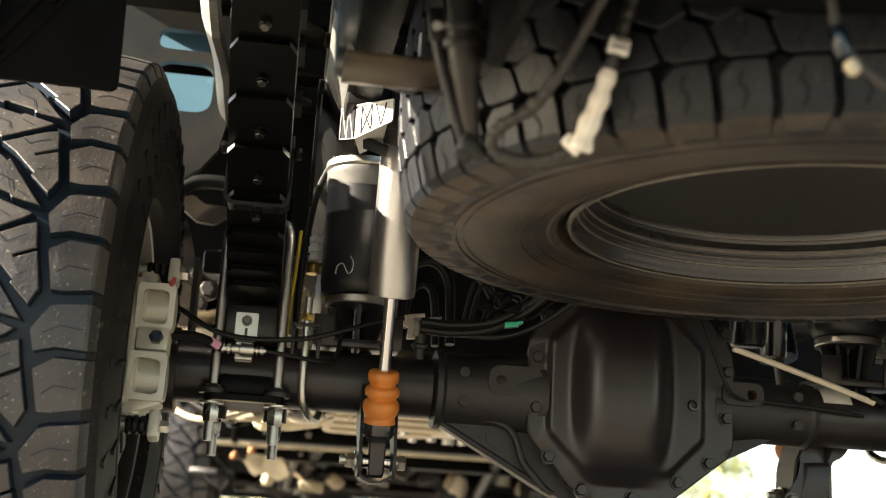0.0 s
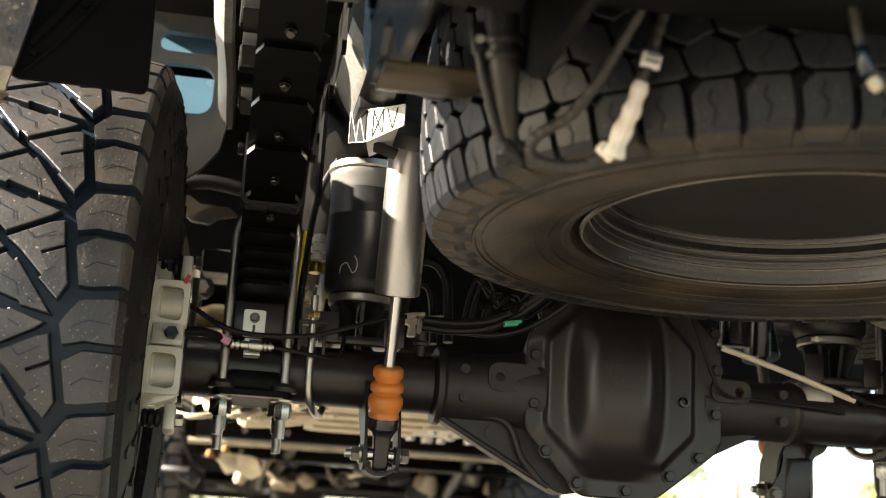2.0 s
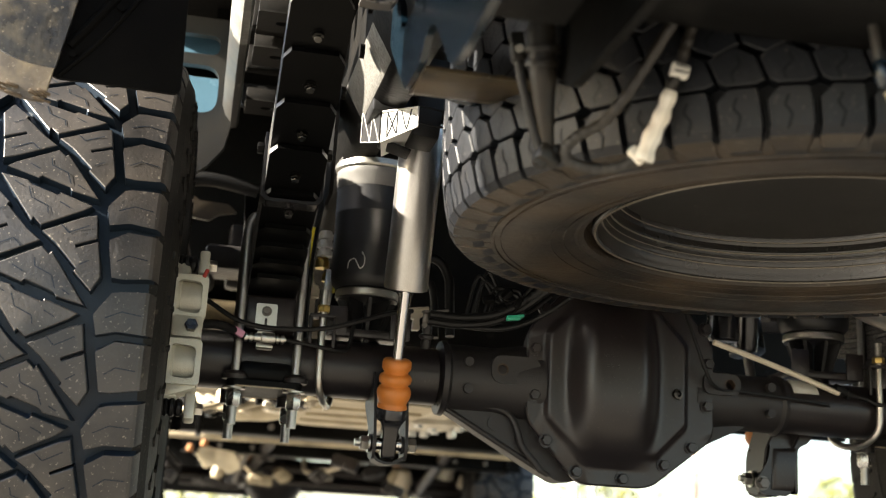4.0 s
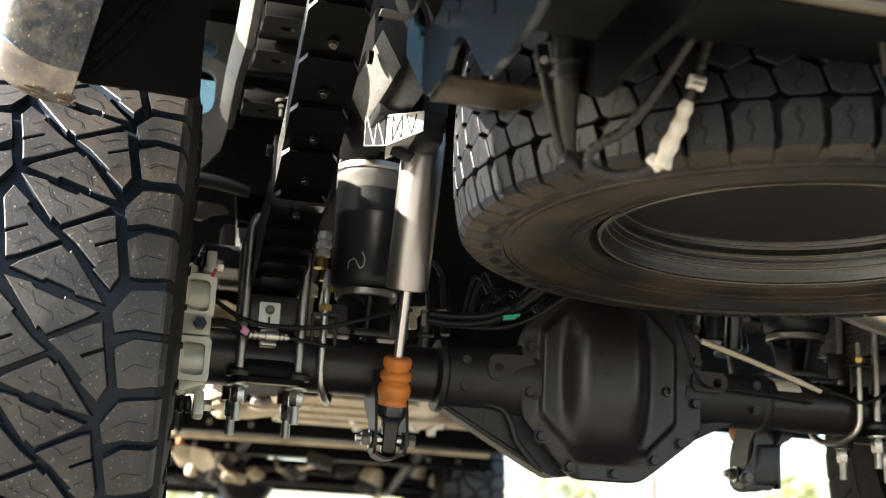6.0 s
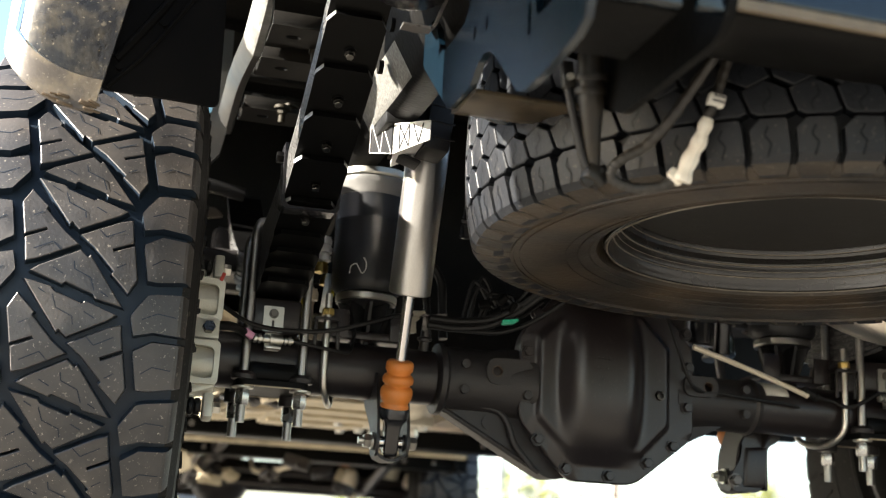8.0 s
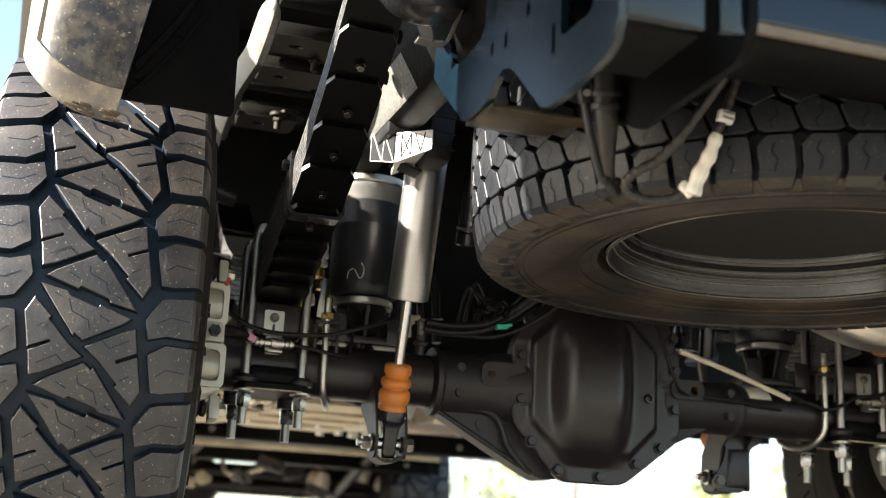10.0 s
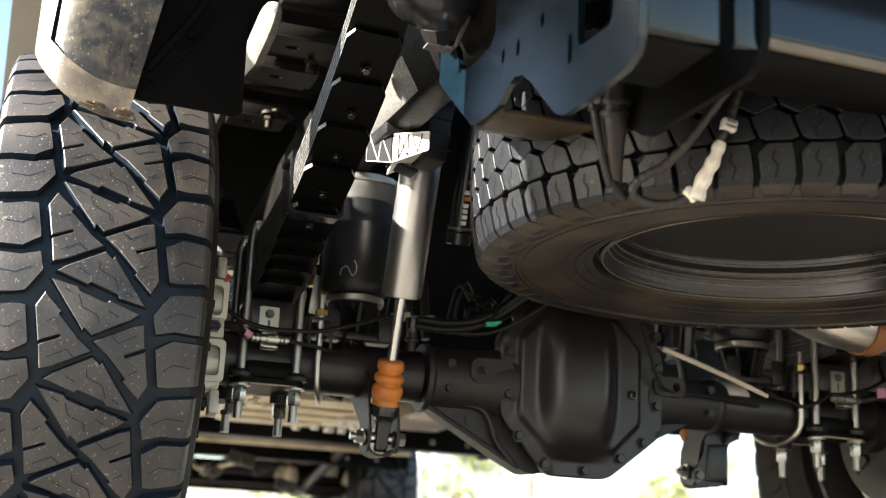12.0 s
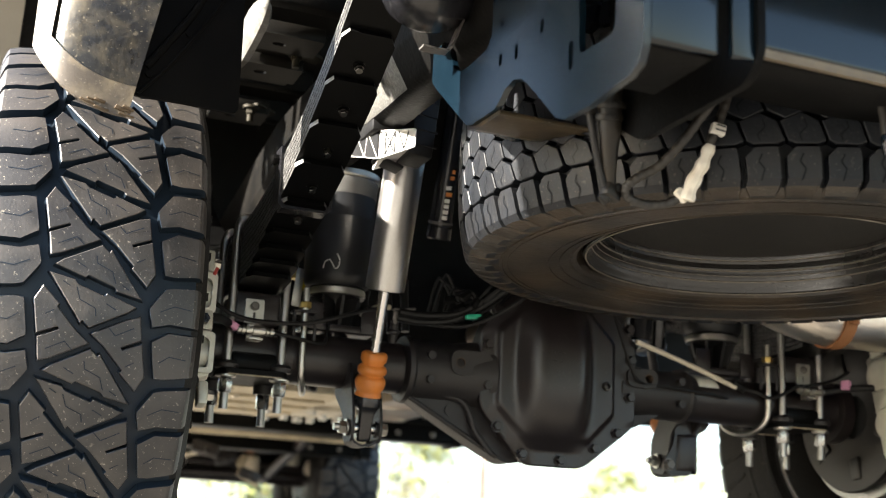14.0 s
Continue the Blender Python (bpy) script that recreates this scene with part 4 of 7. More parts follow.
def line_bracket(side):
    """Zinc tab on the lift block that carries the brake hose fitting."""
    x = 0.607 * side
    t = thing("hose_bracket", "bright zinc tab bracket holding a brake hose fitting", "bracket", (x, -0.065, 0.48), "hose brackets")
    bm = B()
    prism(bm, [rounded([(x - 0.0175, 0.458), (x + 0.0175, 0.458), (x + 0.0175, 0.503), (x - 0.0175, 0.503)], 0.003, 2), rounded([(x - 0.0022, 0.463), (x + 0.0022, 0.463), (x + 0.0022, 0.479), (x - 0.0022, 0.479)], 0.0015, 2)], "y", -0.0668, -0.0632)
    part("tab", bm, ZINC, t)
    bm = B()
    cyl(bm, (x, -0.066, 0.49), (x, -0.069, 0.49), 0.0085, seg=18)
    hexagon(bm, (x, -0.069, 0.49), (x, -0.0745, 0.49), 0.0066)
    part("rivet", bm, DULL, t, "dull steel bolt head")
    bm = B()
    prism(bm, [rounded([(x - 0.013, 0.424), (x + 0.013, 0.424), (x + 0.013, 0.455), (x - 0.013, 0.455)], 0.002, 2)], "y", -0.075, -0.071)
    box(bm, (x, -0.085, 0.4265), (0.026, 0.026, 0.004), None, 0.001)
    part("clip", bm, ZINC, t)
    bm = B()
    core, prof = 0.0045, [(0.0005, -0.036), (0.0045, -0.036)]
    for a, e, rad in ((-0.034, -0.028, 0.008), (-0.026, -0.02, 0.0085), (-0.018, -0.0065, 0.0075), (-0.006, 0.016, 0.0095), (0.018, 0.023, 0.008), (0.025, 0.031, 0.008)):
        prof += [(core, a), (rad, a + 0.0005), (rad, e - 0.0005), (core, e)]
    prof += [(0.0045, 0.034), (0.0005, 0.034)]
    lathe(bm, prof, (x, -0.09, 0.441), (1, 0, 0), 14)
    part("fitting", bm, ZINC, t)
    return t


line_bracket(-1)
line_bracket(1)


# ---- shock absorbers ----
def shock_absorber(bottom, top, label, body=None, rod=None):
    b, t = Vector(bottom), Vector(top)
    d = (t - b).normalized()
    L = (t - b).length
    s = thing("shock_absorber", label, "shock absorber", bottom, "rear shocks")
    bm = B()
    lathe(bm, [(0.001, 0.258), (0.03, 0.258), (0.0355, 0.26), (0.036, 0.266), (0.036, L - 0.03), (0.032, L - 0.01), (0.001, L)], b, d, 48)
    part("body", bm, body or SILVER, s, "" if body else "brushed silver shock body", 30)
    bm = B()
    cyl(bm, b + d * 0.08, b + d * 0.27, 0.0098, seg=24)
    part("rod", bm, rod or CHROME, s, "polished chrome rod")
    bm = B()
    prof = [(0.012, 0.1435), (0.0205, 0.143), (0.0236, 0.140), (0.0244, 0.1335), (0.0238, 0.127), (0.0204, 0.1225), (0.0203, 0.1195), (0.0246, 0.1172), (0.0268, 0.1135), (0.0272, 0.1095), (0.0262, 0.1045), (0.0222, 0.1015), (0.0219, 0.0992),
            (0.0256, 0.0965), (0.0278, 0.092), (0.0283, 0.087), (0.0276, 0.0815), (0.0256, 0.0755), (0.023, 0.0708), (0.0226, 0.0684), (0.0242, 0.0662), (0.0246, 0.0625), (0.0242, 0.0595), (0.012, 0.0585)]
    lathe(bm, prof, b, d, 40)
    part("bump_boot", bm, ORANGE, s, "orange ribbed rubber bump boot", 50)
    bm = B()
    lathe(bm, [(0.01, 0.0615), (0.0245, 0.0615), (0.0255, 0.0595), (0.0255, 0.0455), (0.0225, 0.0405), (0.01, 0.038)], b, d, 32)
    side = d.cross(Vector((1, 0, 0))).normalized()
    rings = []
    for k, w, h in ((0.044, 0.021, 0.02), (0.037, 0.0165, 0.018), (0.029, 0.0135, 0.0165), (0.012, 0.0125, 0.0165), (-0.014, 0.0125, 0.0175), (-0.0195, 0.012, 0.0165), (-0.0215, 0.0105, 0.0145)):
        rings.append([bm.verts.new(b + d * k + Vector((w * px, 0, 0)) + side * h * pz) for px, pz in rounded([(-1, -1), (1, -1), (1, 1), (-1, 1)], 0.3)])
    ring_faces(bm, rings)
    part("lower_eye", bm, GLOSS_BLACK, s, "gloss black lower eye", 30)
    for k in (-1, 1):
        bm = B()
        lathe(bm, [(0.007, 0), (0.0098, 0), (0.0098, 0.0045), (0.0108, 0.005), (0.0108, 0.009), (0.007, 0.009)], b + Vector((k * 0.0122, 0, 0)), (k, 0, 0), 20)
        part("bushing_sleeve", bm, CHROME, s, "bright bushing sleeve")
        bm = B()
        lathe(bm, [(0.007, 0), (0.0145, 0), (0.0145, 0.003), (0.007, 0.003)], b + Vector((k * 0.021, 0, 0)), (k, 0, 0), 20)
        part("washer", bm, CAST_BLACK, s)
    bm = B()
    cyl(bm, b - Vector((0.056, 0, 0)), b + Vector((0.046, 0, 0)), 0.0065, seg=14)
    hexagon(bm, b + Vector((0.034, 0, 0)), b + Vector((0.046, 0, 0)), 0.0125)
    hexagon(bm, b - Vector((0.034, 0, 0)), b - Vector((0.047, 0, 0)), 0.0125)
    cyl(bm, b - Vector((0.031, 0, 0)), b - Vector((0.034, 0, 0)), 0.0155, seg=18)
    part("bolt", bm, ZINC, s, "zinc through-bolt with worn nut")
    return s


shock_absorber((-0.39, -0.075, 0.285), (-0.391, -0.245, 0.80), "silver shock absorber with chrome rod and orange boot")
shock_absorber((0.364, 0.085, 0.283), (0.349, 0.21, 0.78), "dark blue-black shock absorber with orange boot", HITCH, DULL)


def shock_mount(x, y, rear):
    """Steel bracket welded to the tube; its two cheeks hold the shock's lower eye."""
    m = thing("shock_mount", "black steel shock bracket hanging from the axle tube", "bracket", (x, y, 0.36), "shock brackets")
    for s in (-1, 1):
        bm = B()
        if rear:
            out = [(AXLE_Y - 0.02, 0.39), (AXLE_Y + 0.035, 0.36), (y + 0.035, 0.31), (y + 0.028, 0.262), (y - 0.02, 0.258), (y - 0.03, 0.285), (y - 0.018, 0.33), (AXLE_Y - 0.055, 0.41)]
        else:
            out = [(AXLE_Y - 0.03, 0.40), (AXLE_Y + 0.045, 0.43), (y + 0.03, 0.33), (y + 0.035, 0.262), (y - 0.02, 0.252), (y - 0.035, 0.285), (y - 0.05, 0.34)]
        prism(bm, [rounded(out, 0.012)], "x", x + s * 0.0265 - 0.0025, x + s * 0.0265 + 0.0025)
        part("cheek", bm, CAST_BLACK if rear else FLAT_BLACK, m, "", 30)
    bm = B()
    sag = rounded([(x - 0.0262, 0.264), (x - 0.022, 0.256), (x - 0.008, 0.2505), (x + 0.008, 0.2515), (x + 0.02, 0.257), (x + 0.0262, 0.264), (x + 0.0235, 0.266), (x + 0.018, 0.261), (x + 0.007, 0.2555), (x - 0.007, 0.2545), (x - 0.02, 0.26), (x - 0.0235, 0.266)], 0.002, 2)
    prism(bm, [sag], "y", y - 0.02, y + 0.034)
    part("base", bm, CAST_BLACK, m)
    return m


shock_mount(-0.39, -0.075, True)
shock_mount(0.366, 0.085, False)
m = thing("shock_bracket", "broad black steel plate carrying the forward shock", "bracket", (0.39, 0.04, 0.33))
bm = B()
prism(bm, [rounded([(0.326, 0.405), (0.33, 0.375), (0.348, 0.345), (0.343, 0.315), (0.326, 0.288), (0.317, 0.268), (0.332, 0.253), (0.384, 0.252), (0.395, 0.272), (0.397, 0.30), (0.404, 0.343), (0.425, 0.352), (0.447, 0.39), (0.455, 0.41)], 0.01)], "y", 0.035, 0.041)
part("face", bm, FLAT_BLACK, m, "", 30)
bm = B()
prism(bm, [rounded([(0.041, 0.41), (0.041, 0.256), (0.10, 0.262), (0.10, 0.33), (0.07, 0.41)], 0.01)], "x", 0.4, 0.406)
part("flange", bm, GLOSS_BLACK, m, "", 30)
bm = B()
cyl(bm, (0.329, 0.035, 0.273), (0.329, 0.03, 0.273), 0.0135, seg=18)
hexagon(bm, (0.329, 0.031, 0.273), (0.329, 0.02, 0.273), 0.0105)
part("bolt", bm, DULL, m)
bm = B()
rings = [[bm.verts.new((px, 0.034 - dep, pz)) for px, pz in ((0.352 + e, 0.338 - e), (0.397, 0.342 - e), (0.392, 0.262 + e), (0.348 + e, 0.262 + e))] for dep, e in ((0.0, 0.0), (0.003, 0.003), (0.0045, 0.009))]
ring_faces(bm, rings)
part("boxed_pocket", bm, FLAT_BLACK, m, "raised boxed pocket of the plate", 50)


# ---- air springs ----
def air_spring(side):
    x, y = 0.43 * side, 0.02
    s = thing("air_spring", "black rubber air spring on a bracket over the axle", "air spring", (x, y, 0.46), "air springs")
    bm = B()
    lathe(bm, [(0.03, 0.556), (0.056, 0.558), (0.064, 0.566), (0.066, 0.58), (0.0665, 0.63), (0.0675, 0.64), (0.0665, 0.65), (0.0665, 0.69), (0.067, 0.692), (0.067, 0.694), (0.0665, 0.696), (0.0665, 0.738), (0.03, 0.738)], (x, y, 0), (0, 0, 1), 48)
    part("bellows", bm, BAG, s, "smooth black rubber sleeve", 40)
    bm = B()
    lathe(bm, [(0.03, 0.738), (0.0665, 0.738), (0.0678, 0.74), (0.0678, 0.757), (0.069, 0.759), (0.069, 0.771), (0.064, 0.776), (0.03, 0.776)], (x, y, 0), (0, 0, 1), 48)
    part("collar", bm, BAG_SUNLIT, s, "upper band of the bellows painted lighter as sunlit", 40)
    bm = B()
    lathe(bm, [(0.03, 0.541), (0.054, 0.541), (0.0565, 0.544), (0.0565, 0.553), (0.054, 0.556), (0.03, 0.556)], (x, y, 0), (0, 0, 1), 48)
    part("lower_ring", bm, ZINC, s, "bright metal lower ring", 30)
    bm = B()
    lathe(bm, [(0.03, 0.772), (0.07, 0.773), (0.072, 0.776), (0.072, 0.786), (0.03, 0.788)], (x, y, 0), (0, 0, 1), 40)
    part("top_plate", bm, ZINC, s, "bright metal top plate", 30)
    bm = B()
    lathe(bm, [(0.02, 0.535), (0.055, 0.54), (0.055, 0.5415), (0.02, 0.5415)], (x, y, 0), (0, 0, 1), 32)
    part("foot_plate", bm, PLASTIC, s)
    bm = B()
    for a in range(0, 360, 45):
        c, q = math.cos(radians(a)), math.sin(radians(a))
        if a:
            part("foot_rib", bm, PLASTIC, s, "", 30)
            bm = B()
        sides = [[bm.verts.new((x + r * c - k * q, y + r * q + k * c, zz)) for r, zz in ((0.012, 0.455), (0.024, 0.455), (0.052, 0.538), (0.012, 0.538))] for k in (-0.003, 0.003)]
        ring_faces(bm, sides)
    part("foot_rib", bm, PLASTIC, s, "black plastic rib", 30)
    bm = B()
    box(bm, (x, y, 0.474), (0.14, 0.1, 0.014), None, 0.003)
    for k in (-1, 1):
        box(bm, (x + k * 0.055, y - 0.052, 0.492), (0.034, 0.004, 0.05), None, 0.001)
    part("bracket", bm, FLAT_BLACK, s)
    bm = B()
    cyl(bm, (x - 0.03, y - 0.02, 0.788), (x - 0.03, y - 0.02, 0.81), 0.009, seg=12)
    part("air_fitting", bm, BRASS, s)
    if side < 0:
        bm = B()
        pts = [(-0.474, 0.585), (-0.472, 0.598), (-0.464, 0.602), (-0.459, 0.594), (-0.454, 0.585), (-0.448, 0.59), (-0.447, 0.604), (-0.452, 0.614)]
        pts3 = [(px, y - math.sqrt(max(0, 0.0669 ** 2 - (px - x) ** 2)), pz) for px, pz in pts]
        tube(bm, pts3, 0.0008, 6, 4)
        part("chalk_mark", bm, CHALK, s, "pale hand-drawn squiggle")
    return s


air_spring(-1)
air_spring(1)


def hook_bolt(side):
    x = 0.513 * side
    h = thing("hook_bolt", "bright bent rod bolt hooked round the axle tube", "bolt", (x, -0.06, 0.42), "hook bolts")
    bm = B()
    y, z = AXLE_Y, AXLE_Z
    pts = [(x, y - 0.062, 0.535), (x, y - 0.062, 0.47), (x, y - 0.062, 0.41), (x - 0.002 * side, y - 0.058, 0.375), (x - 0.012 * side, y - 0.035, 0.353), (x - 0.022 * side, y, 0.348), (x - 0.03 * side, y + 0.035, 0.355), (x - 0.035 * side, y + 0.058, 0.38), (x - 0.035 * side, y + 0.062, 0.47)]
    tube(bm, pts, 0.0062, 12, 5)
    part("rod", bm, ZINC, h)
    bm = B()
    hexagon(bm, (x, y - 0.062, 0.497), (x, y - 0.062, 0.509), 0.0115)
    part("nut", bm, BRASS, h, "yellow-passivated nut")
    bm = B()
    box(bm, (x, y - 0.058, 0.49), (0.045, 0.03, 0.005), None, 0.001)
    for k in (-1, 1):
        box(bm, (x + k * 0.02, y - 0.066, 0.465), (0.006, 0.006, 0.055), None, 0.002)
    part("clamp_bar", bm, CAST_BLACK, h)
    return h


hook_bolt(-1)
hook_bolt(1)


# ---- brake calipers ----
def caliper(side):
    x = 0.746 * side
    c = thing("brake_caliper", "pale cast brake caliper with two piston housings", "brake caliper", (x, -0.2, 0.42), "rear calipers")
    bm = B()
    box(bm, (x + 0.004 * side, -0.17, 0.42), (0.03, 0.075, 0.225), (-12, 0, 0), 0.01)
    box(bm, (x + 0.018 * side, -0.178, 0.42), (0.02, 0.085, 0.19), (-12, 0, 0), 0.006)
    part("bridge", bm, CAST_ALU, c, "", 25)
    for zz, yy in ((0.475, -0.178), (0.372, -0.2)):
        bm = B()
        lathe(bm, [(0.02, 0), (0.0345, 0.0), (0.036, 0.003), (0.036, 0.012), (0.034, 0.014), (0.034, 0.046), (0.031, 0.052), (0.02, 0.053)], (x + 0.014 * side, yy, zz), (-side, 0, 0), 30)
        box(bm, (x - 0.012 * side, yy - 0.012, zz + 0.029), (0.05, 0.04, 0.008), (-12, 0, 0), 0.002)
        part("piston_housing", bm, CAST_ALU, c, "", 25)
        bm = B()
        cx = x - 0.013 * side
        prism(bm, [rounded([(cx - 0.027, zz - 0.034), (cx + 0.027, zz - 0.034), (cx + 0.027, zz + 0.034), (cx - 0.027, zz + 0.034)], 0.008), rounded([(cx - 0.0185, zz - 0.0235), (cx + 0.0185, zz - 0.0265), (cx + 0.0185, zz + 0.024), (cx - 0.0185, zz + 0.0265)], 0.01)], "y", yy - 0.039, yy - 0.018)
        part("boss_frame", bm, CAST_ALU, c, "", 25)
    bm = B()
    box(bm, (x - 0.014 * side, -0.197, 0.424), (0.046, 0.05, 0.036), (-12, 0, 0), 0.004)
    part("hose_boss", bm, CAST_ALU, c, "", 25)
    bm = B()
    box(bm, (x - 0.012 * side, -0.214, 0.333), (0.05, 0.03, 0.02), (-12, 20 * side, 0), 0.005)
    part("web", bm, CAST_ALU, c, "", 25)
    for zz, yy in ((0.535, -0.17), (0.305, -0.215)):
        bm = B()
        box(bm, (x - 0.03 * side, yy, zz), (0.016, 0.03, 0.04), (-12, 0, 0), 0.004)
        part("ear", bm, CAST_ALU, c)
        bm = B()
        lathe(bm, [(0.007, 0), (0.013, 0.001), (0.0145, 0.006), (0.011, 0.009), (0.0145, 0.012), (0.0145, 0.016), (0.011, 0.019), (0.0135, 0.022), (0.0135, 0.027), (0.007, 0.03)], (x + 0.01 * side, yy, zz), (-side, 0, 0), 20)
        part("pin_boot", bm, RUBBER_HOSE, c, "ribbed black rubber boot")
        bm = B()
        hexagon(bm, (x - 0.038 * side, yy, zz), (x - 0.05 * side, yy, zz), 0.0095)
        part("pin_bolt", bm, ZINC, c)
        bm = B()
        cyl(bm, (x + 0.035 * side, yy, zz), (x + 0.01 * side, yy, zz), 0.0115, seg=16)
        part("guide_pin", bm, ZINC, c)
    bm = B()
    hexagon(bm, (x - 0.02 * side, -0.222, 0.428), (x - 0.02 * side, -0.232, 0.43), 0.0105)
    part("banjo_bolt", bm, BOLT_STEEL, c, "dark brown-grey bolt")
    bm = B()
    box(bm, (x - 0.034 * side, -0.221, 0.512), (0.006, 0.003, 0.014), (0, 20, 0), 0.001)
    part("paint_mark", bm, RED, c)
    return c


caliper(-1)
caliper(1)


# ---- hoses, cables and tubes ----
def run(name, label, category, pts, r, mat, seg=10, steps=8, group=""):
    bm = B()
    tube(bm, pts, r, seg, steps)
    return tagged(part(name, bm, mat), label, category, group)


run("brake_hose", "black rubber brake hose from caliper to bracket", "hose", [(-0.715, -0.175, 0.44), (-0.69, -0.15, 0.447), (-0.672, -0.12, 0.449), (-0.655, -0.1, 0.446), (-0.64, -0.09, 0.441)], 0.0075, RUBBER_HOSE, 12, 6, "brake hoses")
run("brake_hose", "black rubber brake hose from caliper to bracket", "hose", [(0.715, -0.17, 0.45), (0.69, -0.14, 0.45), (0.665, -0.11, 0.447), (0.642, -0.09, 0.441)], 0.0075, RUBBER_HOSE, 12, 6, "brake hoses")
run("brake_pipe", "thin black steel brake pipe along the axle", "pipe", [(-0.572, -0.09, 0.441), (-0.53, -0.085, 0.437), (-0.49, -0.072, 0.434), (-0.47, -0.06, 0.437), (-0.462, -0.045, 0.452), (-0.455, -0.03, 0.49)], 0.0034, RUBBER_HOSE, 8, 6)
run("sensor_cable", "thin black sensor cable sagging over the axle", "cable", [(-0.735, -0.1, 0.51), (-0.70, -0.1, 0.49), (-0.66, -0.098, 0.468), (-0.62, -0.096, 0.459), (-0.57, -0.094, 0.459), (-0.51, -0.092, 0.466), (-0.45, -0.09, 0.485), (-0.40, -0.075, 0.505), (-0.36, -0.06, 0.515)], 0.004, RUBBER_HOSE, 8, 6)
run("cover_pipe", "thin black steel pipe bent round the differential cover", "pipe", [(0.112, -0.082, 0.60), (0.124, -0.086, 0.56), (0.146, -0.088, 0.5), (0.164, -0.087, 0.455), (0.18, -0.08, 0.432), (0.205, -0.068, 0.424), (0.24, -0.066, 0.424), (0.3, -0.066, 0.421), (0.37, -0.066, 0.417), (0.415, -0.062, 0.413)], 0.0033, RUBBER_HOSE, 8, 6)
run("vent_tube", "cream coated tube running down along the axle", "tube", [(0.185, -0.075, 0.507), (0.26, -0.075, 0.4865), (0.34, -0.072, 0.4635), (0.432, -0.066, 0.436)], 0.0052, CREAM, 12, 6)
bm = B()
cyl(bm, (0.424, -0.067, 0.4465), (0.448, -0.063, 0.4375), 0.0075, seg=12)
cyl(bm, (0.448, -0.063, 0.4375), (0.456, -0.062, 0.435), 0.0095, seg=12)
tagged(part("tube_fitting", bm, RUBBER_HOSE), "black rubber fitting at the end of a cream tube", "fitting")
run("axle_cable", "thin black cable looping along the axle", "cable", [(0.452, -0.063, 0.436), (0.485, -0.068, 0.43), (0.51, -0.075, 0.42), (0.54, -0.085, 0.43), (0.57, -0.09, 0.448), (0.60, -0.092, 0.452), (0.66, -0.095, 0.468), (0.70, -0.1, 0.49)], 0.0038, RUBBER_HOSE, 8, 6)
bm = B()
box(bm, (0.672, -0.125, 0.456), (0.014, 0.018, 0.02), (0, 10, 20), 0.002)
tagged(part("cable_band", bm, PINK), "small pink band round a brake hose", "band", "cable bands")
bm = B()
box(bm, (-0.652, -0.1, 0.445), (0.02, 0.017, 0.012), (0, 25, 10), 0.002)
tagged(part("cable_band", bm, PINK), "small pink band round a brake hose", "band", "cable bands")


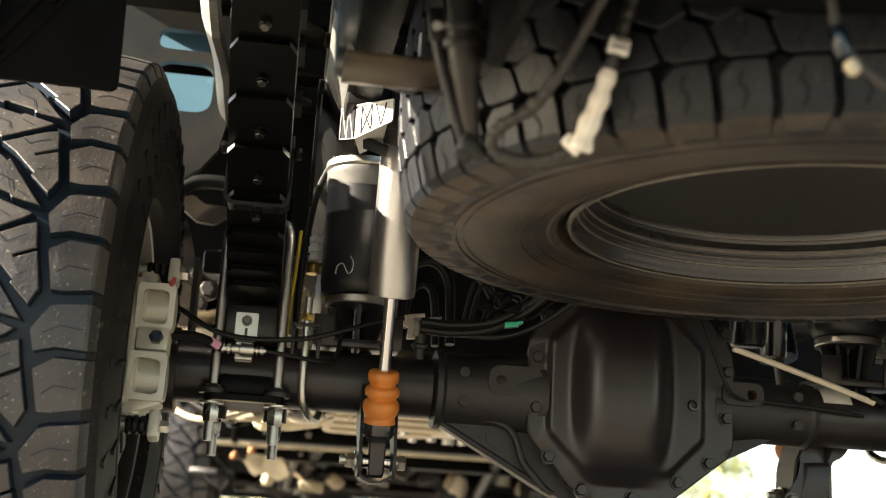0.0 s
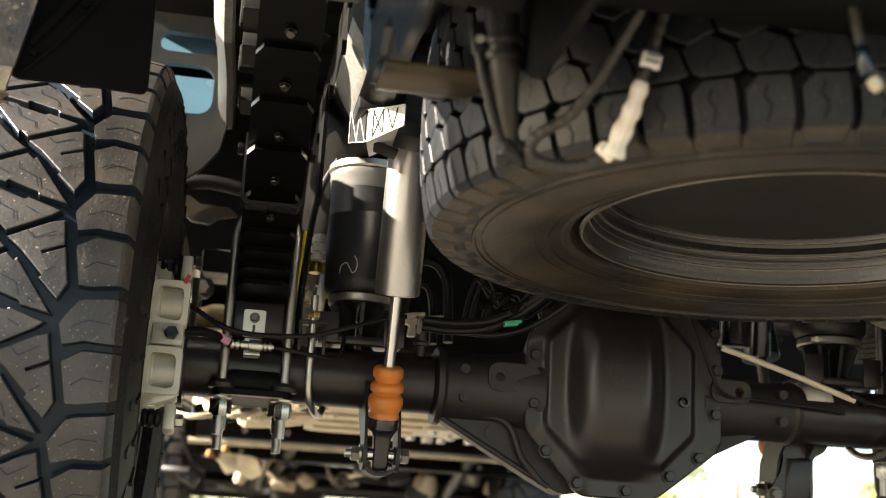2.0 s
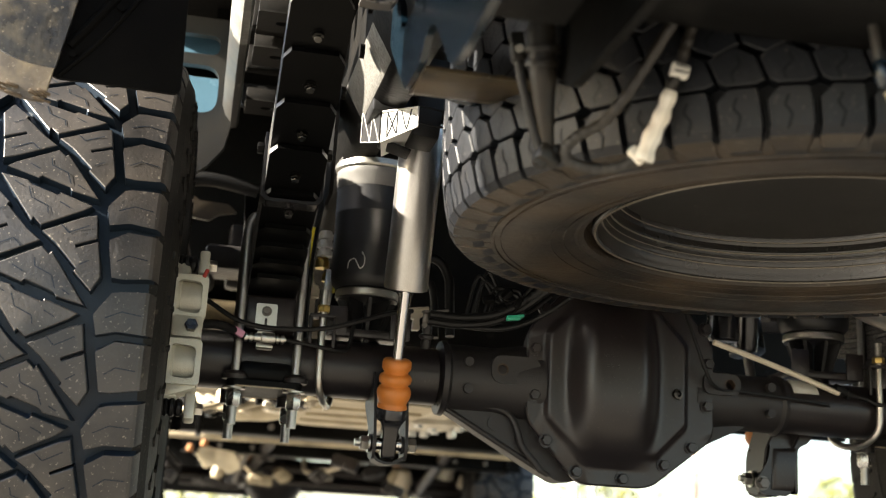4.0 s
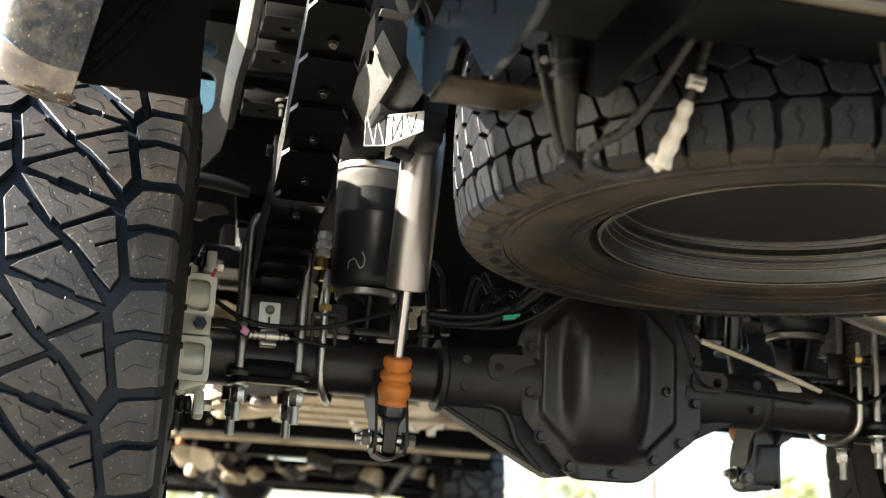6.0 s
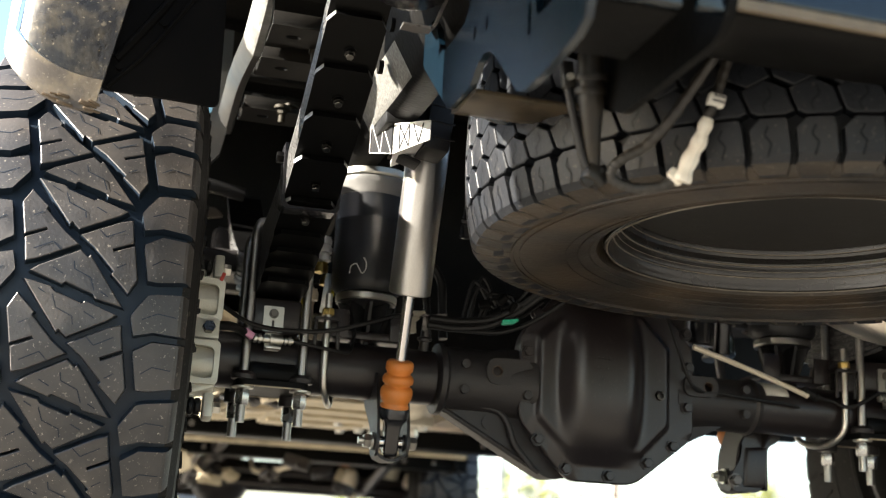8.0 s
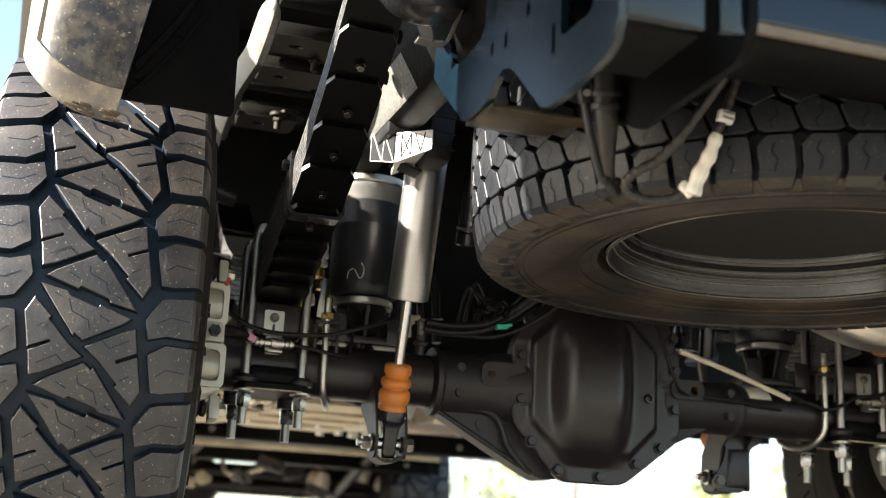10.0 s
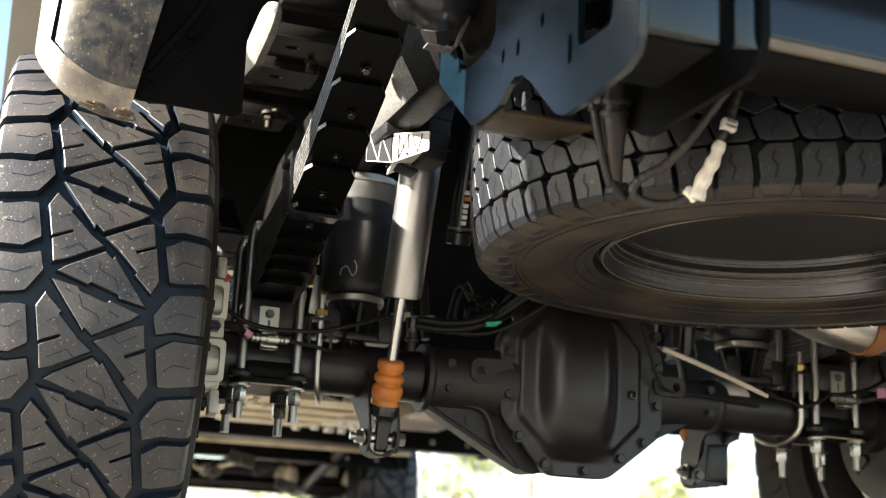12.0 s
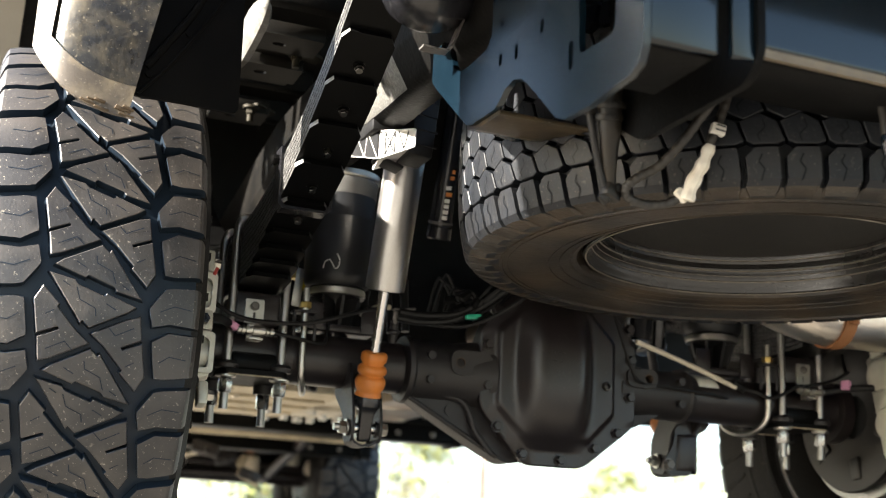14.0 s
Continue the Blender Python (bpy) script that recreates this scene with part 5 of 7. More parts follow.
def harness():
    """Bundle of dark tubes that rises from the axle towards the spare."""
    h = thing("wiring_harness", "bundle of black cables clipped over the axle", "cable bundle", (-0.25, -0.06, 0.52))
    lanes = [((-0.335, -0.075, 0.498), (-0.28, -0.07, 0.497), (-0.22, -0.07, 0.508), (-0.17, -0.085, 0.535), (-0.12, -0.11, 0.575), (-0.06, -0.14, 0.61)),
             ((-0.335, -0.085, 0.508), (-0.28, -0.08, 0.508), (-0.22, -0.08, 0.518), (-0.17, -0.09, 0.545), (-0.12, -0.11, 0.588), (-0.06, -0.14, 0.63)),
             ((-0.30, -0.05, 0.50), (-0.25, -0.06, 0.496), (-0.2, -0.07, 0.497), (-0.15, -0.085, 0.515), (-0.1, -0.11, 0.55), (-0.05, -0.13, 0.6))]
    for pts, r in zip(lanes, (0.0074, 0.0068, 0.0045)):
        bm = B()
        tube(bm, pts, r, 10, 6)
        part("cable", bm, RUBBER_HOSE, h)
    for k, (px, py, pz) in enumerate(((-0.182, -0.09, 0.54), (-0.165, -0.09, 0.55), (-0.2, -0.085, 0.555), (-0.21, -0.08, 0.53), (-0.23, -0.075, 0.545))):
        bm = B()
        box(bm, (px, py, pz), (0.011, 0.016, 0.022), (20 * k, 30, 15 * k), 0.004)
        part("clip", bm, MATTE_BLACK, h)
    bm = B()
    box(bm, (-0.19, -0.092, 0.513), (0.024, 0.012, 0.009), (0, -8, 0), 0.002)
    box(bm, (-0.178, -0.092, 0.517), (0.012, 0.013, 0.005), (0, -8, 0), 0.001)
    part("connector", bm, GREEN, h, "bright green plastic connector")
    bm = B()
    box(bm, (-0.337, -0.074, 0.502), (0.015, 0.004, 0.019), (10, 0, 8), 0.002)
    box(bm, (-0.332, -0.078, 0.5125), (0.028, 0.014, 0.0035), (0, 0, 8), 0.001)
    box(bm, (-0.312, -0.08, 0.516), (0.022, 0.008, 0.0035), (0, -10, 8), 0.001)
    cyl(bm, (-0.341, -0.074, 0.489), (-0.341, -0.081, 0.489), 0.0045, seg=12)
    part("bracket", bm, DULL, h, "small pale steel bracket")
    bm = B()
    lathe(bm, [(0.004, 0.045), (0.0085, 0.045), (0.0085, 0.062), (0.013, 0.064), (0.013, 0.069), (0.008, 0.071), (0.008, 0.088), (0.004, 0.09)], (-0.33, AXLE_Y - 0.02, AXLE_Z), (0, -0.25, 1), 18)
    part("vent_fitting", bm, CAST_BLACK, h, "black vent fitting on the axle tube")
    for i in range(5):
        bm = B()
        a = random.uniform(-0.03, 0.03)
        tube(bm, [(-0.25 + a, -0.04, 0.505), (-0.23 + a, -0.05, 0.56 + 0.01 * i), (-0.19 + a, -0.05, 0.57 - 0.008 * i), (-0.16, -0.06 - 0.01 * i, 0.53 + 0.01 * i), (-0.12, -0.08, 0.56 + 0.015 * i)], 0.003, 8, 6)
        part("loose_wire", bm, RUBBER_HOSE, h)
    return h


harness()


# ---- frame rails, bump stops ----
def frame_rail(side):
    x0, x1 = 0.44 * side, 0.52 * side
    r = thing("frame_rail", "boxed black chassis rail with waxed lower edge painted sunlit", "chassis rail", (0.465 * side, 0.5, 0.85), "chassis rails")
    path = [(-1.1, 0.74, 0.92), (-0.69, 0.75, 0.92), (-0.62, 0.762, 0.93), (-0.5, 0.77, 0.937), (-0.40, 0.773, 0.942), (-0.30, 0.778, 0.945), (-0.2, 0.783, 0.95), (0.25, 0.80, 0.96), (0.8, 0.70, 0.88), (1.3, 0.56, 0.76), (3.4, 0.56, 0.74), (5.0, 0.58, 0.74)]
    bm = B()
    rings = []
    for y, lo, hi in path:
        rings.append([bm.verts.new((px * side, y, pz)) for px, pz in ((0.44, lo), (0.474, lo + 0.004), (0.488, lo + 0.013), (0.494, lo + 0.024), (0.518, lo + 0.066), (0.52, lo + 0.072), (0.52, hi), (0.44, hi))])
    ring_faces(bm, rings)
    # Only the sunlit stretch of the lower face gets the painted-light wax.
    for f in bm.faces:
        m = f.calc_center_median()
        if 0.49 < abs(m.x) < 0.51 and -0.56 < m.y < -0.1 and len(f.verts) == 4:
            f.material_index = 1
        elif abs(m.x) < 0.49 and m.y < 0.0:
            f.material_index = 2
    part("rail", bm, UNDERCOAT, r, "", 30, (WAXED_LIT, TAR))
    for yy, zz in ((-0.43, 0.82), (-0.5, 0.86), (-0.2, 0.84), (0.1, 0.86)):
        bm = B()
        cyl(bm, (x1 - 0.001 * side, yy, zz), (x1 + 0.006 * side, yy, zz), 0.011, seg=14)
        part("rivet", bm, UNDERCOAT, r)
    # Added plate that keeps a sun patch off the differential cover.
    bm = B()
    prism(bm, [rounded([(-0.165, 0.87), (-0.16, 0.68), (-0.07, 0.68), (-0.06, 0.87)], 0.012)], "x", 0.525 * side - 0.003, 0.525 * side + 0.003)
    part("sun_stop", bm, MATTE_BLACK, r, "black plate added to block the sun")
    return r


frame_rail(-1)
frame_rail(1)


def bump_stop(side):
    """White ribbed nylon block in a black holder under the rail; its outer flank is an open ribbed cage."""
    b = thing("bump_stop", "white ribbed nylon bump stop under the chassis rail", "bump stop", (0.452 * side, -0.32, 0.745), "bump stops")

    def face(u, h, out=0.0):
        return Vector((side * (0.472 - 0.049 * u), -0.326 - 0.04 * u - out, 0.72 + 0.018 * u + h * (0.049 - 0.018 * u)))

    def flank(k, h, out=0.0):
        return Vector((side * (0.473 + 0.016 * k + out), -0.325 + 0.1 * k, 0.72 + 0.03 * k + h * (0.049 + 0.007 * k)))

    def slab(corners, push):
        bm = B()
        rings = [[bm.verts.new(p) for p in corners], [bm.verts.new(p + Vector(push)) for p in corners]]
        ring_faces(bm, rings)
        bmesh.ops.recalc_face_normals(bm, faces=bm.faces)
        return bm
    part("block", slab([face(0, 0), face(1, 0), face(1, 1), face(0, 1)], (-0.012 * side, 0.07, 0)), WHITE_PLASTIC, b)
    part("cage", slab([flank(0.03, 0, 0.001), flank(1, 0), flank(1, 1), flank(0.03, 1, 0.001)], (-0.003 * side, 0, 0)), PLASTIC, b, "black open cage")
    for p0, p1 in (((0, 0), (1, 0)), ((1, 0), (1, 1)), ((1, 1), (0.5, 0)), ((0.5, 0), (0.42, 0.9)), ((0.42, 0.9), (0, 0))):
        bm = B()
        cyl(bm, flank(*p0, 0.0015), flank(*p1, 0.0015), 0.0006, seg=8)
        part("rib", bm, WHITE_PLASTIC, b)
    for p0, p1 in (((0, 0), (1, 0)), ((0, 1), (1, 1)), ((1, 0), (1, 1))):
        bm = B()
        cyl(bm, face(*p0, 0.001), face(*p1, 0.001), 0.0018, seg=8)
        part("rib", bm, WHITE_PLASTIC, b)
    for p0, p1 in (((0.16, 0.05), (0.16, 0.95)), ((0.16, 0.95), (0.42, 0.05)), ((0.16, 0.05), (0.42, 0.95)), ((0.43, 0.05), (0.43, 0.95)), ((0.54, 0.95), (0.7, 0.05)), ((0.7, 0.05), (0.82, 0.95))):
        bm = B()
        cyl(bm, face(*p0), face(*p1), 0.0012, seg=8)
        part("rib", bm, PLASTIC, b)
    bm = B()
    box(bm, (0.446 * side, -0.295, 0.7225), (0.05, 0.04, 0.006), (0, -16 * side, 0), 0.002)
    box(bm, (0.402 * side, -0.325, 0.79), (0.042, 0.07, 0.13), (0, 6, 0), 0.004)
    box(bm, (0.45 * side, -0.29, 0.785), (0.075, 0.08, 0.03), None, 0.004)
    part("holder", bm, PLASTIC, b, "black ribbed plastic holder", 30)
    for k in range(4):
        bm = B()
        box(bm, (0.402 * side, -0.361, 0.745 + k * 0.027), (0.044, 0.004, 0.003), (0, 6, 0), 0.001)
        part("rib", bm, PLASTIC, b)
    return b


bump_stop(-1)
bump_stop(1)


def reservoir():
    """Black piggyback reservoir beside the shock; its printing is plain bars."""
    b, t = Vector((-0.258, -0.07, 0.664)), Vector((-0.266, -0.17, 0.93))
    d = (t - b).normalized()
    r = thing("shock_reservoir", "gloss black shock reservoir with white and orange print", "reservoir", tuple(b))
    bm = B()
    lathe(bm, [(0.001, 0), (0.0225, 0.0), (0.0245, 0.003), (0.0245, 0.024), (0.0225, 0.027), (0.0225, 0.27), (0.001, 0.275)], b, d, 36)
    part("canister", bm, GLOSS_BLACK, r, "", 30)
    bm = B()
    lathe(bm, [(0.0227, 0.03), (0.0237, 0.031), (0.0237, 0.034), (0.0227, 0.035)], b, d, 36, closed=True)
    part("band", bm, DULL, r)
    u, v, _ = basis(d)
    face = Vector((-0.08, -1.0, 0)).normalized()
    face = (face - d * face.dot(d)).normalized()
    side_way = d.cross(face)
    for k, (h, w, off, m) in enumerate(((0.044, 0.010, 0, PAPER), (0.055, 0.010, 0, PAPER), (0.066, 0.009, 0, PAPER), (0.077, 0.010, 0, PAPER), (0.09, 0.012, 0.002, ORANGE), (0.102, 0.010, 0, PAPER), (0.122, 0.008, 0.004, ORANGE), (0.134, 0.006, 0.005, ORANGE))):
        bm = B()
        c = b + d * h + face * 0.0224 + side_way * off
        rot = Matrix((side_way, face, d)).transposed().to_4x4()
        box(bm, (0, 0, 0), (w, 0.0016, 0.0075), None)
        bm.transform(Matrix.Translation(c) @ rot)
        part("print_bar", bm, m, r)
    return r


reservoir()
run("breather_hose", "dark rubber hose arching over the axle tube", "hose", [(-0.352, 0.09, 0.53), (-0.348, 0.085, 0.6), (-0.335, 0.08, 0.634), (-0.312, 0.08, 0.646), (-0.288, 0.08, 0.638), (-0.272, 0.08, 0.61), (-0.268, 0.08, 0.57), (-0.266, 0.07, 0.5)], 0.0085, RUBBER_HOSE, 12, 6)
run("breather_hose", "dark rubber hose arching over the axle tube", "hose", [(-0.345, 0.11, 0.53), (-0.338, 0.11, 0.585), (-0.318, 0.11, 0.61), (-0.298, 0.11, 0.6), (-0.29, 0.11, 0.56), (-0.288, 0.1, 0.5)], 0.007, RUBBER_HOSE, 12, 6)
for p0, p1, rr in (((0.25, 0.03, 0.53), (0.25, 0.0, 0.86), 0.03), ((0.31, 0.05, 0.52), (0.31, 0.02, 0.86), 0.018)):
    bm = B()
    lathe(bm, [(0.001, 0), (rr * 0.9, 0), (rr, 0.004), (rr, 0.3), (rr * 0.8, 0.32), (0.001, 0.33)], p0, Vector(p1) - Vector(p0), 28)
    tagged(part("damper_canister", bm, GLOSS_BLACK), "gloss black damper canister above the axle", "canister", "damper canisters")


# ---- tow hitch and bumper ----
def tow_hitch():
    h = thing("tow_hitch", "black powder-coated tow hitch with notched side plates", "tow hitch", (0, -1.2, 0.55))
    lower = [(-0.69, 0.722), (-0.71, 0.704), (-0.826, 0.614), (-0.842, 0.61), (-0.915, 0.607), (-0.928, 0.612), (-0.945, 0.623), (-0.968, 0.627), (-0.992, 0.62), (-1.012, 0.605), (-1.035, 0.585), (-1.085, 0.541), (-1.105, 0.533), (-1.16, 0.53), (-1.24, 0.534), (-1.26, 0.542), (-1.268, 0.56), (-1.268, 0.70), (-1.268, 0.85)]
    upper = [(-0.956, 0.86), (-0.899, 0.82), (-0.899, 0.711), (-0.884, 0.698), (-0.828, 0.697), (-0.8, 0.699), (-0.78, 0.708), (-0.768, 0.721), (-0.757, 0.745), (-0.73, 0.768), (-0.69, 0.768)]
    hole = rounded([(-1.135, 0.596), (-1.212, 0.592), (-1.217, 0.70), (-1.135, 0.70)], 0.012, 3)
    slots = [circle2((-1.043, 0.667), 0.007, 12, (0.8, 1.3)), rounded([(-1.112, 0.586), (-1.122, 0.586), (-1.122, 0.62), (-1.112, 0.62)], 0.004, 2),
             rounded([(-0.924, 0.659), (-0.933, 0.659), (-0.933, 0.676), (-0.924, 0.676)], 0.004, 2), rounded([(-0.97, 0.651), (-0.979, 0.651), (-0.979, 0.671), (-0.97, 0.671)], 0.004, 2), circle2((-0.93, 0.716), 0.006, 10)]
    for s in (-1, 1):
        bm = B()
        x = 0.513 * s
        prism(bm, [lower + upper, hole] + slots, "x", x - 0.004, x + 0.004)
        part("side_plate", bm, HITCH, h, "notched side plate with bolt slots", 30)
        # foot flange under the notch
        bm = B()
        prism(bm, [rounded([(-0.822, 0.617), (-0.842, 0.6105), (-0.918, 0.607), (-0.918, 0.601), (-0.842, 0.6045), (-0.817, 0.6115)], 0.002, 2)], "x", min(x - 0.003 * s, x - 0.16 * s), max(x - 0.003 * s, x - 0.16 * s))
        part("foot_flange", bm, FLANGE, h, "dusty foot flange tinted brown by reflected ground")
        bm = B()
        tube(bm, [(x - 0.045 * s, -0.79, 0.629), (x - 0.057 * s, -0.796, 0.622), (x - 0.07 * s, -0.8, 0.618), (x - 0.084 * s, -0.8, 0.6185), (x - 0.096 * s, -0.795, 0.627)], 0.0042, 10, 5)
        part("rolled_lip", bm, HITCH, h, "rolled lip under the flange")
        # stepped end box of the beam
        bm = B()
        a, b = sorted((x, 0.425 * s))
        box(bm, ((a + b) / 2, -1.262, 0.68), (b - a - 0.009, 0.012, 0.232), None, 0.003)
        part("end_face", bm, BEAM_COAT, h)
        bm = B()
        box(bm, ((a + b) / 2, -1.2, 0.567), (b - a - 0.009, 0.11, 0.008), None, 0.002)
        part("end_floor", bm, TAR, h)
        bm = B()
        xw = 0.392 * s
        prism(bm, [rounded([(-1.285, 0.80), (-1.285, 0.565), (-1.262, 0.541), (-1.06, 0.543), (-1.0, 0.58), (-0.98, 0.80)], 0.014)], "x", xw - 0.0045, xw + 0.0045)
        part("web_plate", bm, TAR, h, "", 30)
        bm = B()
        a, b = sorted((0.425 * s, 0.392 * s))
        box(bm, ((a + b) / 2, -1.274, 0.68), (b - a - 0.006, 0.01, 0.24), None, 0.002)
        part("seam_flange", bm, BEAM_COAT, h)
    bm = B()
    prism(bm, [rounded([(-1.275, 0.83), (-1.275, 0.571), (-1.12, 0.60), (-1.12, 0.83)], 0.012)], "x", -0.386, 0.386)
    part("cross_beam", bm, BEAM_COAT, h, "glossy black cross beam", 30)
    bm = B()
    box(bm, (0, -1.195, 0.5815), (0.768, 0.152, 0.006), (10.6, 0, 0), 0.001)
    part("beam_floor", bm, TAR, h, "rough dark underside")
    bm = B()
    prism(bm, [[(-1.279, 0.575), (-1.279, 0.566), (-1.262, 0.569), (-1.262, 0.576)]], "x", -0.386, 0.386)
    part("lower_lip", bm, LIP, h, "worn tan lower edge")
    return h


tow_hitch()


def bumper():
    """Unseen bumper, corner and face above the hitch, shaped to darken its reflections."""
    b = thing("rear_bumper", "unseen dark rear bumper above the tow hitch", "bumper", (0, -1.35, 0.8))
    bm = B()
    prism(bm, [rounded([(-1.52, 1.05), (-1.55, 0.76), (-1.50, 0.72), (-1.30, 0.72), (-1.285, 0.85), (-1.2, 0.87), (-1.2, 1.05)], 0.02)], "x", -1.0, 1.0)
    part("shell", bm, FLAT_BLACK, b, "", 30)
    return b


bumper()


def trailer_socket():
    """Dark round housing with a bent zinc strap near the end of the rail."""
    s = thing("trailer_socket", "round black plastic socket housing with a zinc strap", "socket", (-0.57, -0.80, 0.80))
    bm = B()
    lathe(bm, [(0.001, -0.07), (0.05, -0.07), (0.066, -0.05), (0.07, 0.0), (0.06, 0.05), (0.04, 0.09), (0.001, 0.1)], (-0.565, -0.80, 0.835), (-0.25, -0.9, 0.3), 28)
    part("housing", bm, GLOSS_BLACK, s, "", 40)
    bm = B()
    pts = [(-0.567, -0.78, 0.731), (-0.549, -0.78, 0.73), (-0.533, -0.78, 0.731), (-0.527, -0.78, 0.738), (-0.513, -0.782, 0.778)]
    for a, c in zip(pts, pts[1:]):
        mid = (Vector(a) + Vector(c)) / 2
        d = Vector(c) - Vector(a)
        u, v, w = basis(d)
        rot = Matrix((u, v, w)).transposed().to_4x4()
        k = B()
        box(k, (0, 0, 0), (0.018, 0.003, d.length + 0.003), None)
        k.transform(Matrix.Translation(mid) @ rot)
        me = bpy.data.meshes.new("strap_piece")
        k.to_mesh(me)
        k.free()
        bm.from_mesh(me)
        bpy.data.meshes.remove(me)
    part("strap", bm, DULL, s, "bent dull zinc strap")
    return s


trailer_socket()


def hoist_post():
    """Tapered plastic sleeve held by two ring clamps, with a thin strap arm, that reaches down to the spare."""
    p = thing("sensor_sleeve", "dusty black plastic sleeve with ring clamps by the spare", "sleeve", (-0.42, -1.02, 0.55))
    bm = B()
    tube(bm, [(-0.420, -1.032, 0.68), (-0.418, -1.028, 0.63), (-0.4155, -1.024, 0.595), (-0.412, -1.018, 0.57), (-0.408, -1.01, 0.548), (-0.402, -1.0, 0.52), (-0.397, -0.996, 0.5)], lambda t: 0.0142 - 0.0006 * t if t < 0.5 else 0.0139 - 0.0165 * (t - 0.5), 18, 6)
    part("sleeve", bm, DUSTY_PLASTIC, p, "", 40)
    for zz, rr, yy in ((0.594, 0.0185, -1.024), (0.58, 0.0175, -1.021)):
        bm = B()
        lathe(bm, [(0.0135, -0.0035), (rr - 0.001, -0.0035), (rr, 0.0), (rr - 0.001, 0.0035), (0.0135, 0.0035)], (-0.4145, yy, zz), (-0.1, -0.25, 1), 26, closed=True)
        part("ring_clamp", bm, DUSTY_PLASTIC, p, "raised ring clamp")
    bm = B()
    box(bm, (-0.437, -1.012, 0.598), (0.014, 0.012, 0.03), (0, -8, 0), 0.003)
    part("clamp_ear", bm, DUSTY_PLASTIC, p)
    bm = B()
    cyl(bm, (-0.437, -1.018, 0.594), (-0.437, -1.022, 0.593), 0.004, seg=14)
    part("rivet", bm, ZINC, p, "small bright rivet")
    bm = B()
    tube(bm, [(-0.437, -1.012, 0.59), (-0.43, -1.008, 0.565), (-0.4205, -1.002, 0.538), (-0.412, -0.998, 0.515), (-0.405, -0.996, 0.5)], 0.0048, 10, 5)
    part("strap_arm", bm, PLASTIC, p, "thin black strap arm")
    bm = B()
    for c, sz, turn in (((-0.398, -0.996, 0.497), (0.026, 0.016, 0.018), (0, 18, 20)), ((-0.405, -0.994, 0.49), (0.014, 0.014, 0.012), (10, 40, 0)), ((-0.39, -0.997, 0.503), (0.012, 0.012, 0.012), (0, -30, 10))):
        box(bm, c, sz, turn, 0.004)
    part("foot", bm, DUSTY_PLASTIC, p, "brown-dusted plastic foot")
    return p


hoist_post()


def tagged_cable():
    """Cable that loops down from the hitch, with white tape and a small printed tag."""
    c = thing("loop_cable", "looped black cable wrapped in white tape with a tag", "cable", (-0.33, -1.02, 0.5))
    bm = B()
    tube(bm, [(-0.285, -1.125, 0.68), (-0.297, -1.112, 0.645), (-0.309, -1.098, 0.611), (-0.324, -1.069, 0.576), (-0.337, -1.047, 0.549), (-0.353, -1.028, 0.527), (-0.372, -1.018, 0.515), (-0.383, -1.01, 0.504), (-0.381, -1.004, 0.494), (-0.366, -1.003, 0.488), (-0.345, -1.006, 0.487), (-0.325, -1.014, 0.492), (-0.31, -1.025, 0.508),
              (-0.302, -1.036, 0.53), (-0.296, -1.046, 0.555), (-0.289, -1.056, 0.577), (-0.284, -1.062, 0.60), (-0.278, -1.07, 0.63), (-0.27, -1.08, 0.68)], lambda t: 0.0056 + 0.0004 * math.sin(t * 260), 12, 12)
    part("cable", bm, DUSTY_HOSE, c, "brown-dusted corrugated sleeve")
    bm = B()
    tube(bm, [(-0.311, -1.024, 0.494), (-0.3085, -1.028, 0.506), (-0.304, -1.034, 0.521), (-0.3, -1.041, 0.533), (-0.297, -1.046, 0.546), (-0.294, -1.05, 0.558)], lambda t: 0.0098 - 0.0028 * t + 0.0009 * math.sin(t * 23), 9, 5)
    box(bm, (-0.317, -1.0225, 0.499), (0.019, 0.008, 0.012), (0, 38, 8), 0.003)
    part("tape", bm, WHITE_TAPE, c, "crumpled white tape", 25)
    bm = B()
    box(bm, (-0.2885, -1.0575, 0.576), (0.018, 0.011, 0.0135), (8, 12, -12), 0.002)
    part("tag", bm, PAPER, c, "small white printed tag")
    for k in (-0.003, 0.003):
        bm = B()
        box(bm, (-0.2885 + k * 0.2, -1.0642, 0.576 + k), (0.012, 0.001, 0.0018), (8, 12, -12))
        part("print_bar", bm, INK, c)
    return c


tagged_cable()


